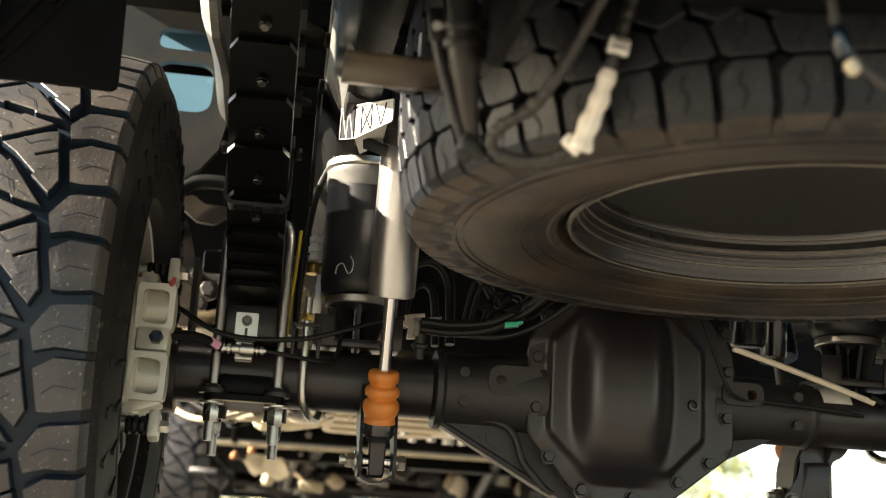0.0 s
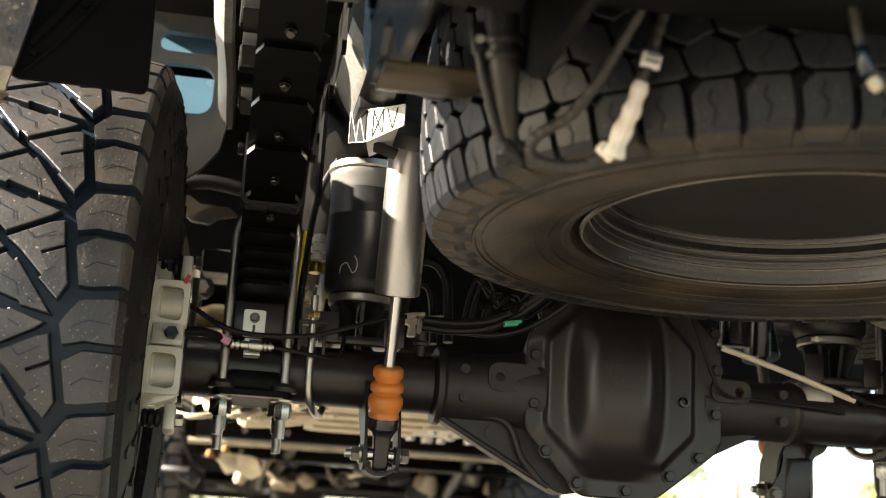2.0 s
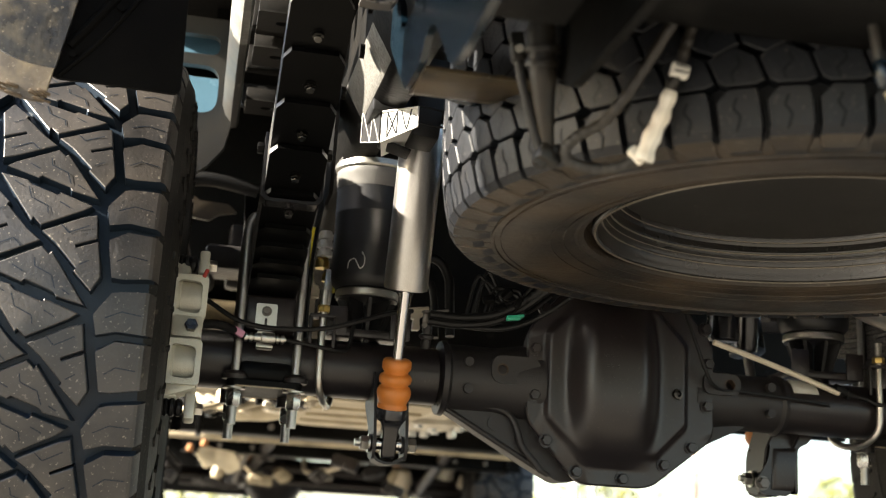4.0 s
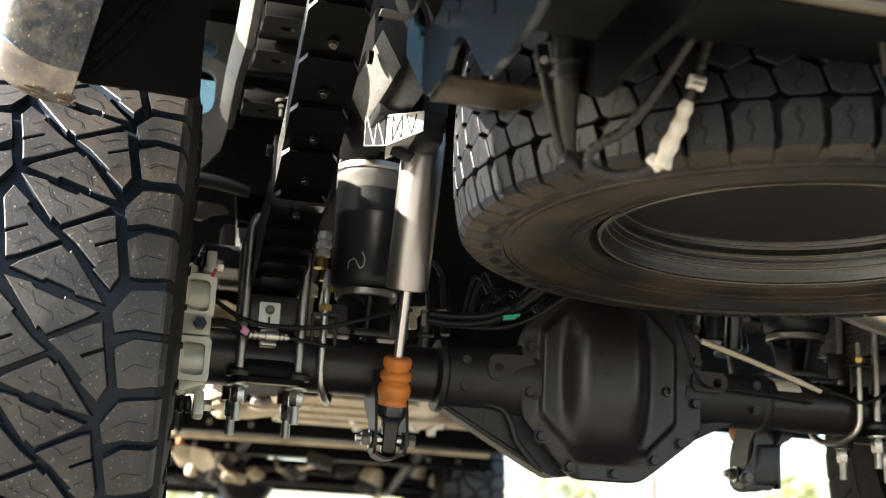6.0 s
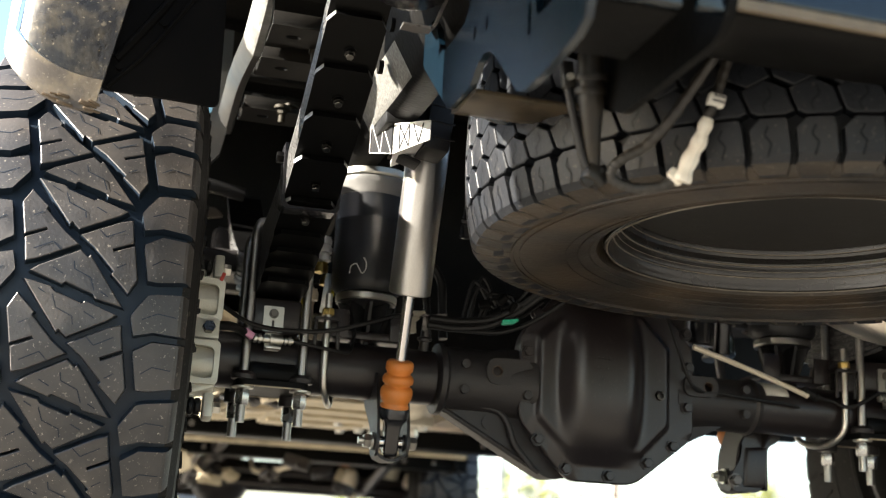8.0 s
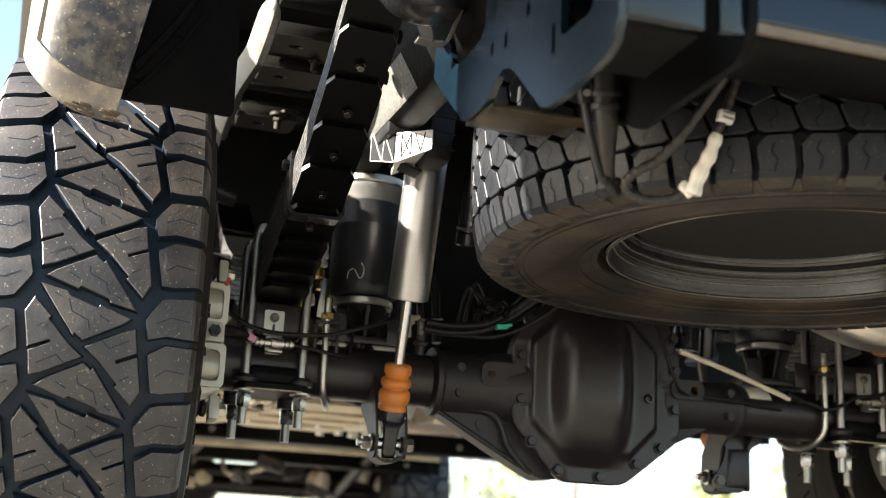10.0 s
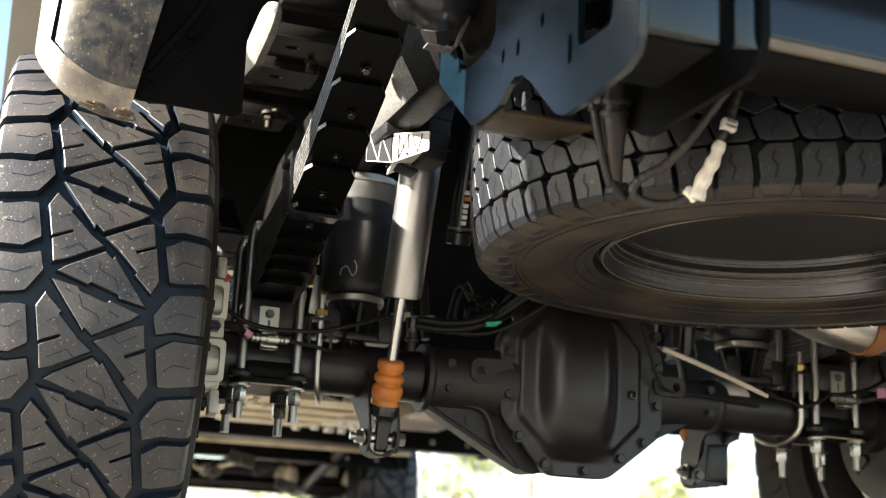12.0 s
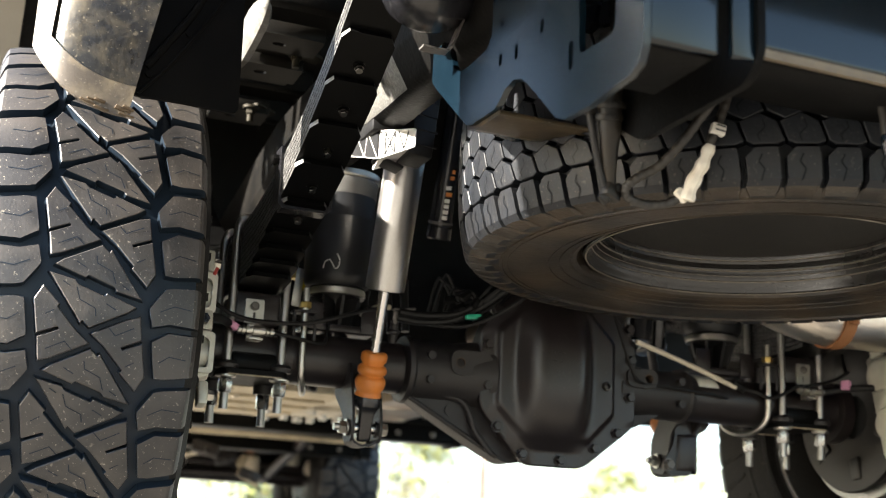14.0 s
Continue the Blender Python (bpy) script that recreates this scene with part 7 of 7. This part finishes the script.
def front_axle():
    a = thing("front_axle", "dark front axle with steering links and bright joints", "axle", (0, 4.25, 0.41))
    bm = B()
    cyl(bm, (-0.75, 4.25, 0.412), (0.75, 4.25, 0.412), 0.045, seg=24)
    part("axle_tube", bm, FLAT_BLACK, a)
    bm = B()
    lathe(bm, [(0.02, -0.12), (0.12, -0.1), (0.15, 0.0), (0.12, 0.1), (0.05, 0.18), (0.02, 0.2)], (-0.28, 4.25, 0.42), (0, -1, 0), 28)
    part("differential", bm, CAST_BLACK, a)
    for p0, p1, r, m in (((-0.75, 4.05, 0.40), (0.75, 4.05, 0.40), 0.019, FLAT_BLACK), ((-0.6, 3.95, 0.47), (0.72, 4.08, 0.44), 0.017, FLAT_BLACK), ((-0.38, 3.1, 0.53), (-0.45, 4.2, 0.39), 0.026, FLAT_BLACK), ((0.38, 3.1, 0.53), (0.45, 4.2, 0.39), 0.026, FLAT_BLACK)):
        bm = B()
        cyl(bm, p0, p1, r, seg=14)
        part("link", bm, m, a)
    for px, py, pz, r, m in ((-0.48, 3.9, 0.54, 0.032, ALU_CASE), (-0.43, 3.92, 0.538, 0.02, CREAM), (-0.44, 4.05, 0.49, 0.04, RUST), (-0.712, 2.82, 0.455, 0.015, RUST), (-0.655, 3.16, 0.502, 0.017, RUST),
                             (0.24, 3.6, 0.511, 0.026, RUST), (0.34, 4.0, 0.445, 0.05, CREAM), (0.30, 4.0, 0.462, 0.035, TANK), (0.66, 4.0, 0.46, 0.04, ALU_CASE), (0.58, 4.1, 0.5, 0.05, CAST_ALU), (-0.5, 3.88, 0.40, 0.05, CAST_BLACK), (-0.58, 3.6, 0.41, 0.03, TANK)):
        bm = B()
        lathe(bm, [(0.001, -r), (r * 0.7, -r), (r, -r * 0.5), (r * 0.9, r * 0.3), (r * 0.55, r), (0.001, r * 1.1)], (px, py, pz), (0.2, -0.3, 1), 16)
        part("joint", bm, m, a)
    for s in (-1, 1):
        bm = B()
        lathe(bm, [(0.05, 0.52), (0.055, 0.54), (0.055, 0.72), (0.05, 0.74)], (0.5 * s, 4.2, 0), (0, 0, 1), 20)
        part("coil_sleeve", bm, CAST_BLACK, a)
    # brackets, brake lines and bolts crowded round the front suspension
    rnd = random.Random(23)
    coats = (TANK, CAST_BLACK, CAST_BLACK, DULL, FLAT_BLACK, TANK, CAST_BLACK, LEAF, FLAT_BLACK, CAST_BLACK)
    for k in range(24):
        bm = B()
        px, py, pz = rnd.uniform(-0.95, 0.3), rnd.uniform(3.2, 4.1), rnd.uniform(0.36, 0.62)
        box(bm, (px, py, pz), (rnd.uniform(0.03, 0.14), rnd.uniform(0.03, 0.1), rnd.uniform(0.015, 0.06)), (rnd.uniform(-25, 25), rnd.uniform(-40, 40), rnd.uniform(-30, 30)), 0.006)
        cyl(bm, (px, py - 0.01, pz - 0.01), (px, py - 0.05, pz - 0.01), 0.011, seg=10)
        part("bracket", bm, coats[k % 10], a)
    for k in range(9):
        bm = B()
        px, pz = rnd.uniform(-0.9, 0.2), rnd.uniform(0.4, 0.6)
        tube(bm, [(px, 3.3, pz + 0.1), (px + rnd.uniform(-0.1, 0.1), 3.5, pz), (px + rnd.uniform(-0.2, 0.2), 3.75, pz - 0.04), (px + rnd.uniform(-0.2, 0.2), 4.05, pz + 0.05)], rnd.uniform(0.008, 0.016), 8, 4)
        part("brake_line", bm, (RUBBER_HOSE, DULL, CREAM)[k % 3], a)
    bm = B()
    prism(bm, [rounded([(-0.95, 0.36), (-0.24, 0.36), (-0.16, 0.47), (0.9, 0.48), (0.9, 0.57), (-0.95, 0.57)], 0.02)], "y", 5.15, 5.22)
    part("bumper_beam", bm, UNDERCOAT, a, "dark dirty front bumper beam")
    bm = B()
    prism(bm, [rounded([(-0.95, 0.56), (-0.36, 0.56), (-0.3, 0.615), (0.3, 0.615), (0.36, 0.56), (0.9, 0.56), (0.9, 0.85), (-0.95, 0.85)], 0.02)], "y", 5.23, 5.25)
    part("air_dam", bm, UNDERCOAT, a, "dark panel above the bumper beam")
    bm = B()
    box(bm, (0.15, 4.15, 0.465), (1.0, 0.07, 0.105), None, 0.015)
    part("axle_beam", bm, UNDERCOAT, a, "dark dirty beam above the front axle tube")
    bm = B()
    prism(bm, [rounded([(-0.7, 0.475), (-0.66, 0.495), (-0.52, 0.48), (-0.49, 0.41), (-0.54, 0.385), (-0.6, 0.42), (-0.64, 0.4)], 0.012)], "y", 3.28, 3.33)
    part("bracket", bm, TANK, a, "dusty tan bracket", 30)
    bm = B()
    box(bm, (-0.045, 4.112, 0.452), (0.1, 0.006, 0.072), None, 0.001)
    part("sticker", bm, PAPER, a, "pale square sticker on the beam")
    return a


front_axle()


def pipe_bundle():
    """Pipes, hoses and clips that run across and along under the floor just ahead of the axle."""
    p = thing("pipe_bundle", "dusty tan and black pipes clipped under the floor", "pipes", (-0.45, 1.25, 0.46))
    rnd = random.Random(41)
    for k in range(12):
        bm = B()
        px = -0.72 + 0.05 * k
        base = 0.44 + 0.075 * k / 11 + rnd.uniform(-0.012, 0.014)
        y0 = rnd.uniform(1.0, 1.35)
        tube(bm, [(px - 0.11, y0 + 0.06, base + 0.03), (px - 0.05, y0 + 0.02, base), (px, y0, base - 0.006), (px + 0.06, y0 + 0.02, base + 0.01), (px + 0.13, y0 + 0.05, base + 0.045)], rnd.uniform(0.006, 0.014), 10, 5)
        part("pipe", bm, (TANK, LEAF, TAN, TANK, RUBBER_HOSE, CREAM)[k % 6], p)
    for k in range(26):
        bm = B()
        px = -0.72 + 0.0235 * k
        base = 0.44 + 0.06 * k / 25 + rnd.uniform(-0.012, 0.026)
        y0 = rnd.uniform(0.9, 1.25)
        box(bm, (px, y0, base), (rnd.uniform(0.018, 0.06), rnd.uniform(0.02, 0.05), rnd.uniform(0.008, 0.024)), (rnd.uniform(-20, 20), rnd.uniform(-25, 25), rnd.uniform(-30, 30)), 0.005)
        cyl(bm, (px, y0, base), (px, y0 - 0.03, base - 0.004), 0.007, seg=10)
        part("clip", bm, (LEAF, ALU_CASE, CAST_BLACK, LEAF, TAN, CAST_BLACK, CREAM)[k % 7], p)
    for z0, w0, y0 in ((0.452, 0.2, 1.42), (0.468, 0.16, 1.3), (0.485, 0.12, 1.5)):
        # rounded pressings that hang between the pipes
        bm = B()
        px = rnd.uniform(-0.6, -0.3)
        lathe(bm, [(0.001, -w0 / 2), (0.02, -w0 / 2), (0.032, -w0 / 2 + 0.015), (0.036, 0.0), (0.03, w0 / 2 - 0.02), (0.018, w0 / 2), (0.001, w0 / 2)], (px, y0, z0 + 0.03), (1, 0.2, 0.12), 20)
        part("canister", bm, TAN, p, "rounded tan canister")
    return p


pipe_bundle()
bm = B()
prism(bm, [rounded([(-0.352, 0.536), (-0.33, 0.54), (-0.325, 0.525), (-0.333, 0.518), (-0.331, 0.498), (-0.345, 0.497), (-0.343, 0.517), (-0.353, 0.52)], 0.002, 2)], "y", 0.02, 0.035)
cyl(bm, (-0.347, 0.018, 0.53), (-0.318, 0.018, 0.536), 0.005, seg=12)
tagged(part("line_clip", bm, CREAM, None, "", 30), "small cream plastic clip holding the black lines", "clip")
run("tie_tube", "dusty tan steel tube across the underbody", "tube", [(-0.8, 2.82, 0.5), (-0.3, 2.8, 0.503), (0.2, 2.8, 0.505), (0.6, 2.82, 0.505)], 0.0125, TANK, 12, 4)
# Dark backing panels, added so that no sky shows above the axle.
for c, size in (((0.4, 0.95, 0.95), (1.42, 0.03, 0.66)), ((-0.6, 0.95, 1.02), (0.6, 0.03, 0.5)), ((0.62, 0.95, 0.54), (0.8, 0.03, 0.155))):
    bm = B()
    box(bm, c, size, None, 0.004)
    tagged(part("dark_gap_panel", bm, UNDERCOAT), "dark panel added to close gaps under the truck bed", "bulkhead", kind="structure")
# inner panels of the bed beside the rails and in front of the axle
for px, py, pz, sx, sy, sz, turn, name, label in ((-0.62, 0.55, 0.70, 0.2, 0.35, 0.05, 8, "spring_hanger", "dark steel front spring hanger"), (0.62, 0.55, 0.70, 0.2, 0.35, 0.05, 8, "spring_hanger", "dark steel front spring hanger")):
    bm = B()
    box(bm, (px, py, pz), (sx, sy, sz), (turn, 0, 0), 0.01)
    box(bm, (px, py + 0.2, pz + 0.06), (0.1, 0.1, 0.15), (turn, 0, 0), 0.01)
    tagged(part(name, bm, CAST_BLACK), label, "hanger", "spring hangers")

# small bright fittings and lines between spring and air spring
def valve_block():
    v = thing("valve_block", "cluster of brass and zinc air fittings on a bracket", "fitting", (-0.51, 0.1, 0.62))
    # The first three discs are white to stand for sun on them.
    for k, (px, py, pz, r, h, m) in enumerate(((-0.506, 0.07, 0.662, 0.0135, 0.009, WHITE_PLASTIC), (-0.506, 0.07, 0.646, 0.0145, 0.009, WHITE_PLASTIC), (-0.506, 0.07, 0.63, 0.0135, 0.009, WHITE_PLASTIC), (-0.508, 0.08, 0.612, 0.013, 0.014, BRASS), (-0.53, 0.09, 0.585, 0.009, 0.03, ZINC), (-0.52, 0.09, 0.56, 0.012, 0.016, CREAM), (-0.495, 0.1, 0.592, 0.01, 0.012, BRASS))):
        bm = B()
        cyl(bm, (px, py, pz - h / 2), (px, py, pz + h / 2), r, seg=14)
        hexagon(bm, (px, py, pz + h / 2), (px, py, pz + h / 2 + 0.006), r * 0.9)
        part("fitting", bm, m, v)
    bm = B()
    tube(bm, [(-0.53, 0.08, 0.47), (-0.53, 0.08, 0.56), (-0.525, 0.09, 0.66), (-0.51, 0.08, 0.76), (-0.475, 0.03, 0.82), (-0.46, 0.0, 0.81)], 0.006, 10, 6)
    part("air_line", bm, RUBBER_HOSE, v)
    bm = B()
    prism(bm, [[(-0.545, 0.5), (-0.515, 0.5), (-0.512, 0.575), (-0.53, 0.60), (-0.55, 0.58)]], "y", 0.1, 0.104)
    part("bracket", bm, CREAM, v, "cream painted bracket")
    bm = B()
    box(bm, (-0.496, 0.06, 0.562), (0.018, 0.003, 0.076), (0, 6, 0), 0.001)
    part("tag_plate", bm, ZINC, v, "thin bright zinc plate")
    bm = B()
    box(bm, (-0.4845, 0.059, 0.596), (0.006, 0.003, 0.078), (0, 3, 0), 0.001)
    part("tape", bm, YELLOW, v, "strip of yellow tape")
    return v


valve_block()
run("yellow_line", "thin yellow-green cable beside the spring", "cable", [(-0.545, 0.06, 0.46), (-0.543, 0.05, 0.53), (-0.538, 0.03, 0.6), (-0.535, 0.0, 0.66)], 0.0028, YELLOW, 8, 5)
bm = B()
prism(bm, [rounded([(0.25, 0.655), (0.31, 0.66), (0.325, 0.52), (0.3, 0.5), (0.26, 0.5)], 0.01)], "x", -0.725, -0.715)
tagged(part("brake_guide", bm, TAN_STEEL), "tan painted bracket by the wheel", "bracket")


def liner_edge():
    """Front of the wheel arch: dark rolled liner edge, tan bracket with its slot, nuts on a strap."""
    t = thing("liner_bracket", "tan-dusted bracket and dark liner edge ahead of the wheel", "bracket", (-0.75, 0.6, 0.75))
    bm = B()
    tube(bm, [(-0.9, 0.58, 0.74), (-0.85, 0.58, 0.82), (-0.82, 0.58, 0.855), (-0.78, 0.58, 0.885), (-0.74, 0.58, 0.895), (-0.69, 0.58, 0.892), (-0.62, 0.58, 0.88)], 0.016, 12, 5)
    part("rolled_edge", bm, RUBBER_HOSE, t, "dark rolled liner edge")
    bm = B()
    prism(bm, [rounded([(-0.8, 0.862), (-0.77, 0.868), (-0.745, 0.85), (-0.68, 0.848), (-0.66, 0.83), (-0.7, 0.822), (-0.72, 0.806), (-0.76, 0.81), (-0.785, 0.83)], 0.006)], "y", 0.6, 0.612)
    part("plate", bm, TAN_STEEL, t, "tan-dusted stepped plate", 30)
    bm = B()
    prism(bm, [rounded([(-0.815, 0.80), (-0.775, 0.805), (-0.745, 0.70), (-0.738, 0.58), (-0.775, 0.58), (-0.785, 0.70)], 0.01)], "y", 0.595, 0.607)
    part("strap", bm, TAN_STEEL, t, "tan-dusted strap", 30)
    for px, pz, r in ((-0.745, 0.69, 0.017), (-0.72, 0.662, 0.02), (-0.733, 0.63, 0.013), (-0.795, 0.79, 0.018)):
        bm = B()
        cyl(bm, (px, 0.595, pz), (px, 0.588, pz), r * 1.25, seg=18)
        hexagon(bm, (px, 0.59, pz), (px, 0.572, pz), r * 0.8)
        part("nut", bm, TAN_STEEL if pz > 0.7 else DULL, t, "dusty nut with washer")
    bm = B()
    prism(bm, [rounded([(-0.9, 0.95), (-0.835, 0.93), (-0.815, 0.80), (-0.81, 0.68), (-0.9, 0.66)], 0.02)], "y", 0.62, 0.63)
    part("liner_face", bm, OLIVE, t, "olive-dusted liner face", 30)
    return t


liner_edge()


# ---- far surroundings ----
def tree(x, y, h, spread, seed, mat):
    rnd = random.Random(seed)
    t = thing("tree", "leafy green broadleaf tree by the car park", "tree", (x, y, GROUND), "trees")
    bm = B()
    tube(bm, [(x, y, GROUND), (x + 0.1, y, h * 0.25), (x - 0.05, y + 0.1, h * 0.5), (x + 0.1, y, h * 0.8)], lambda k: 0.02 * h * (1 - 0.75 * k), 10, 4)
    for i in range(7):
        a = rnd.uniform(0, 6.28)
        z0 = h * rnd.uniform(0.25, 0.55)
        r = spread * rnd.uniform(0.5, 0.9)
        tube(bm, [(x, y, z0), (x + r * 0.5 * math.cos(a), y + r * 0.5 * math.sin(a), z0 + h * 0.12), (x + r * math.cos(a), y + r * math.sin(a), z0 + h * 0.2)], lambda k: 0.008 * h * (1 - 0.7 * k), 7, 3)
    part("trunk", bm, BARK, t)
    verts, faces = [], []
    for i in range(60):
        a, e = rnd.uniform(0, 6.28), rnd.uniform(-0.9, 1)
        rr = spread * (0.45 + 0.55 * rnd.random()) * math.sqrt(max(0.1, 1 - e * e * 0.8))
        c = Vector((x + rr * math.cos(a), y + rr * math.sin(a), h * 0.62 + e * h * 0.36))
        for k in range(16):
            d = Vector((rnd.gauss(0, 1), rnd.gauss(0, 1), rnd.gauss(0, 0.8))) * spread * 0.13
            o = c + d
            u = Vector((rnd.gauss(0, 1), rnd.gauss(0, 1), rnd.gauss(0, 1))).normalized() * 0.13
            v = u.orthogonal().normalized() * 0.07
            n = len(verts)
            verts += [o - u, o + v, o + u, o - v]
            faces.append((n, n + 1, n + 2, n + 3))
    me = bpy.data.meshes.new("crown")
    me.from_pydata([tuple(q) for q in verts], [], faces)
    me.materials.append(mat)
    ob = new("crown", me)
    ob.parent = t
    ob.matrix_parent_inverse = t.matrix_basis.inverted()
    return t


for i, (x, y, h, sp) in enumerate(((9.3, 40, 4.6, 1.6), (14.4, 40, 4.2, 1.9), (23.1, 40, 3.6, 1.7), (27.2, 40, 4.7, 2.0), (2.0, 48, 4.6, 2.6), (-7, 46, 5.0, 2.6))):
    tree(x, y, h, sp, i + 5, FOLIAGE_DARK if i in (0, 4) else FOLIAGE)


def hedge(x0, x1, y, h):
    verts, faces = [], []
    rnd = random.Random(int(x0 * 7 + 99))
    for i in range(int((x1 - x0) * 120)):
        o = Vector((rnd.uniform(x0, x1), y + rnd.gauss(0, 0.3), GROUND + h * rnd.random() ** 0.6 * (0.8 + 0.3 * math.sin(i))))
        u = Vector((rnd.gauss(0, 1), rnd.gauss(0, 1), rnd.gauss(0, 1))).normalized() * 0.12
        v = u.orthogonal().normalized() * 0.07
        n = len(verts)
        verts += [o - u, o + v, o + u, o - v]
        faces.append((n, n + 1, n + 2, n + 3))
    me = bpy.data.meshes.new("hedge")
    me.from_pydata([tuple(q) for q in verts], [], faces)
    me.materials.append(FOLIAGE)
    tagged(new("hedge", me), "sunlit green hedge beyond the car park", "hedge", "hedges", "stuff")


hedge(5, 11, 30, 1.9)
hedge(-8, 1, 30, 1.6)


def car(x, y, turn, paint, label):
    c = thing("parked_car", label, "car", (0, 0, 0), "parked cars")
    bm = B()
    side = [(-2.2, 0.35), (-2.25, 0.7), (-2.1, 0.95), (-1.2, 1.02), (1.0, 1.02), (2.0, 0.85), (2.2, 0.6), (2.15, 0.3)]
    prism(bm, [rounded(side, 0.15, 4)], "y", -0.88, 0.88)
    bmesh.ops.bevel(bm, geom=[e for e in bm.edges if abs(e.calc_face_angle(0)) > 1.2], offset=0.06, segments=2, affect="EDGES")
    prism(bm, [rounded([(-1.5, 1.0), (-1.0, 1.5), (0.3, 1.52), (1.0, 1.0)], 0.15, 4)], "y", -0.72, 0.72)
    part("body", bm, paint, c, "", 30)
    for s in (-1, 1):
        bm = B()
        prism(bm, [[(-1.28, 1.06), (-0.95, 1.42), (0.25, 1.44), (0.75, 1.06)]], "y", 0.715 * s, 0.73 * s)
        part("side_window", bm, CAR_GLASS, c)
        bm = B()
        box(bm, (-2.24, 0.6 * s, 0.78), (0.04, 0.3, 0.14), None, 0.01)
        part("tail_lamp", bm, LAMP_RED, c)
        for wx in (-1.35, 1.35):
            bm = B()
            lathe(bm, [(0.05, -0.1), (0.3, -0.1), (0.33, -0.06), (0.33, 0.06), (0.3, 0.1), (0.05, 0.1)], (wx, 0.8 * s, 0.33), (0, 1, 0), 20)
            part("tyre", bm, TYRE_GROOVE, c)
    bm = B()
    prism(bm, [[(-1.52, 1.02), (-1.03, 1.49), (-1.06, 1.51), (-1.56, 1.03)]], "y", -0.64, 0.64)
    part("rear_window", bm, CAR_GLASS, c)
    c.matrix_basis = pose(x, y, GROUND, 0, 0, turn)
    return c


for cx, cy, turn, paint, label in ((17.0, 36, 80, CAR_WHITE, "white parked car in bright sun"), (20.5, 37, 84, CAR_GREY, "silver parked car in bright sun"), (24.0, 38, 80, CAR_WHITE, "white parked car in bright sun"),
                                   (12.0, 34, 95, CAR_WHITE, "white parked car in bright sun"), (-4.0, 36, 90, CAR_WHITE, "white parked car in bright sun"), (1.5, 36, 90, CAR_WHITE, "white parked car in bright sun")):
    car(cx, cy, turn, paint, label)


def post(x, y, h, r, label, mat=None):
    bm = B()
    cyl(bm, (x, y, GROUND), (x, y, h), r, r * 0.8, 14, rows=4)
    cyl(bm, (x, y, h), (x, y, h + 0.05), r * 1.3, r * 0.6, 14)
    tagged(part("light_pole", bm, mat or GREY_METAL), label, "pole", "poles")


post(7.0, 22, 5.0, 0.09, "pale metal pole in the car park")
post(10.1, 30, 6.0, 0.1, "pale metal pole in the car park")
post(17.4, 40, 6.0, 0.13, "brownish metal pole in the car park", POLE)
f = thing("rail_fence", "pale metal rail fence beyond the truck", "fence", (7, 17, GROUND))
for k in range(7):
    bm = B()
    cyl(bm, (8.2 + k * 1.0, 26.5, GROUND), (8.2 + k * 1.0, 26.5, 1.25), 0.035, seg=10)
    part("post", bm, GREY_METAL, f)
for zz in (0.75, 1.2):
    bm = B()
    cyl(bm, (7.9, 26.5, zz), (14.4, 26.5, zz), 0.03, seg=10)
    part("rail", bm, GREY_METAL, f)
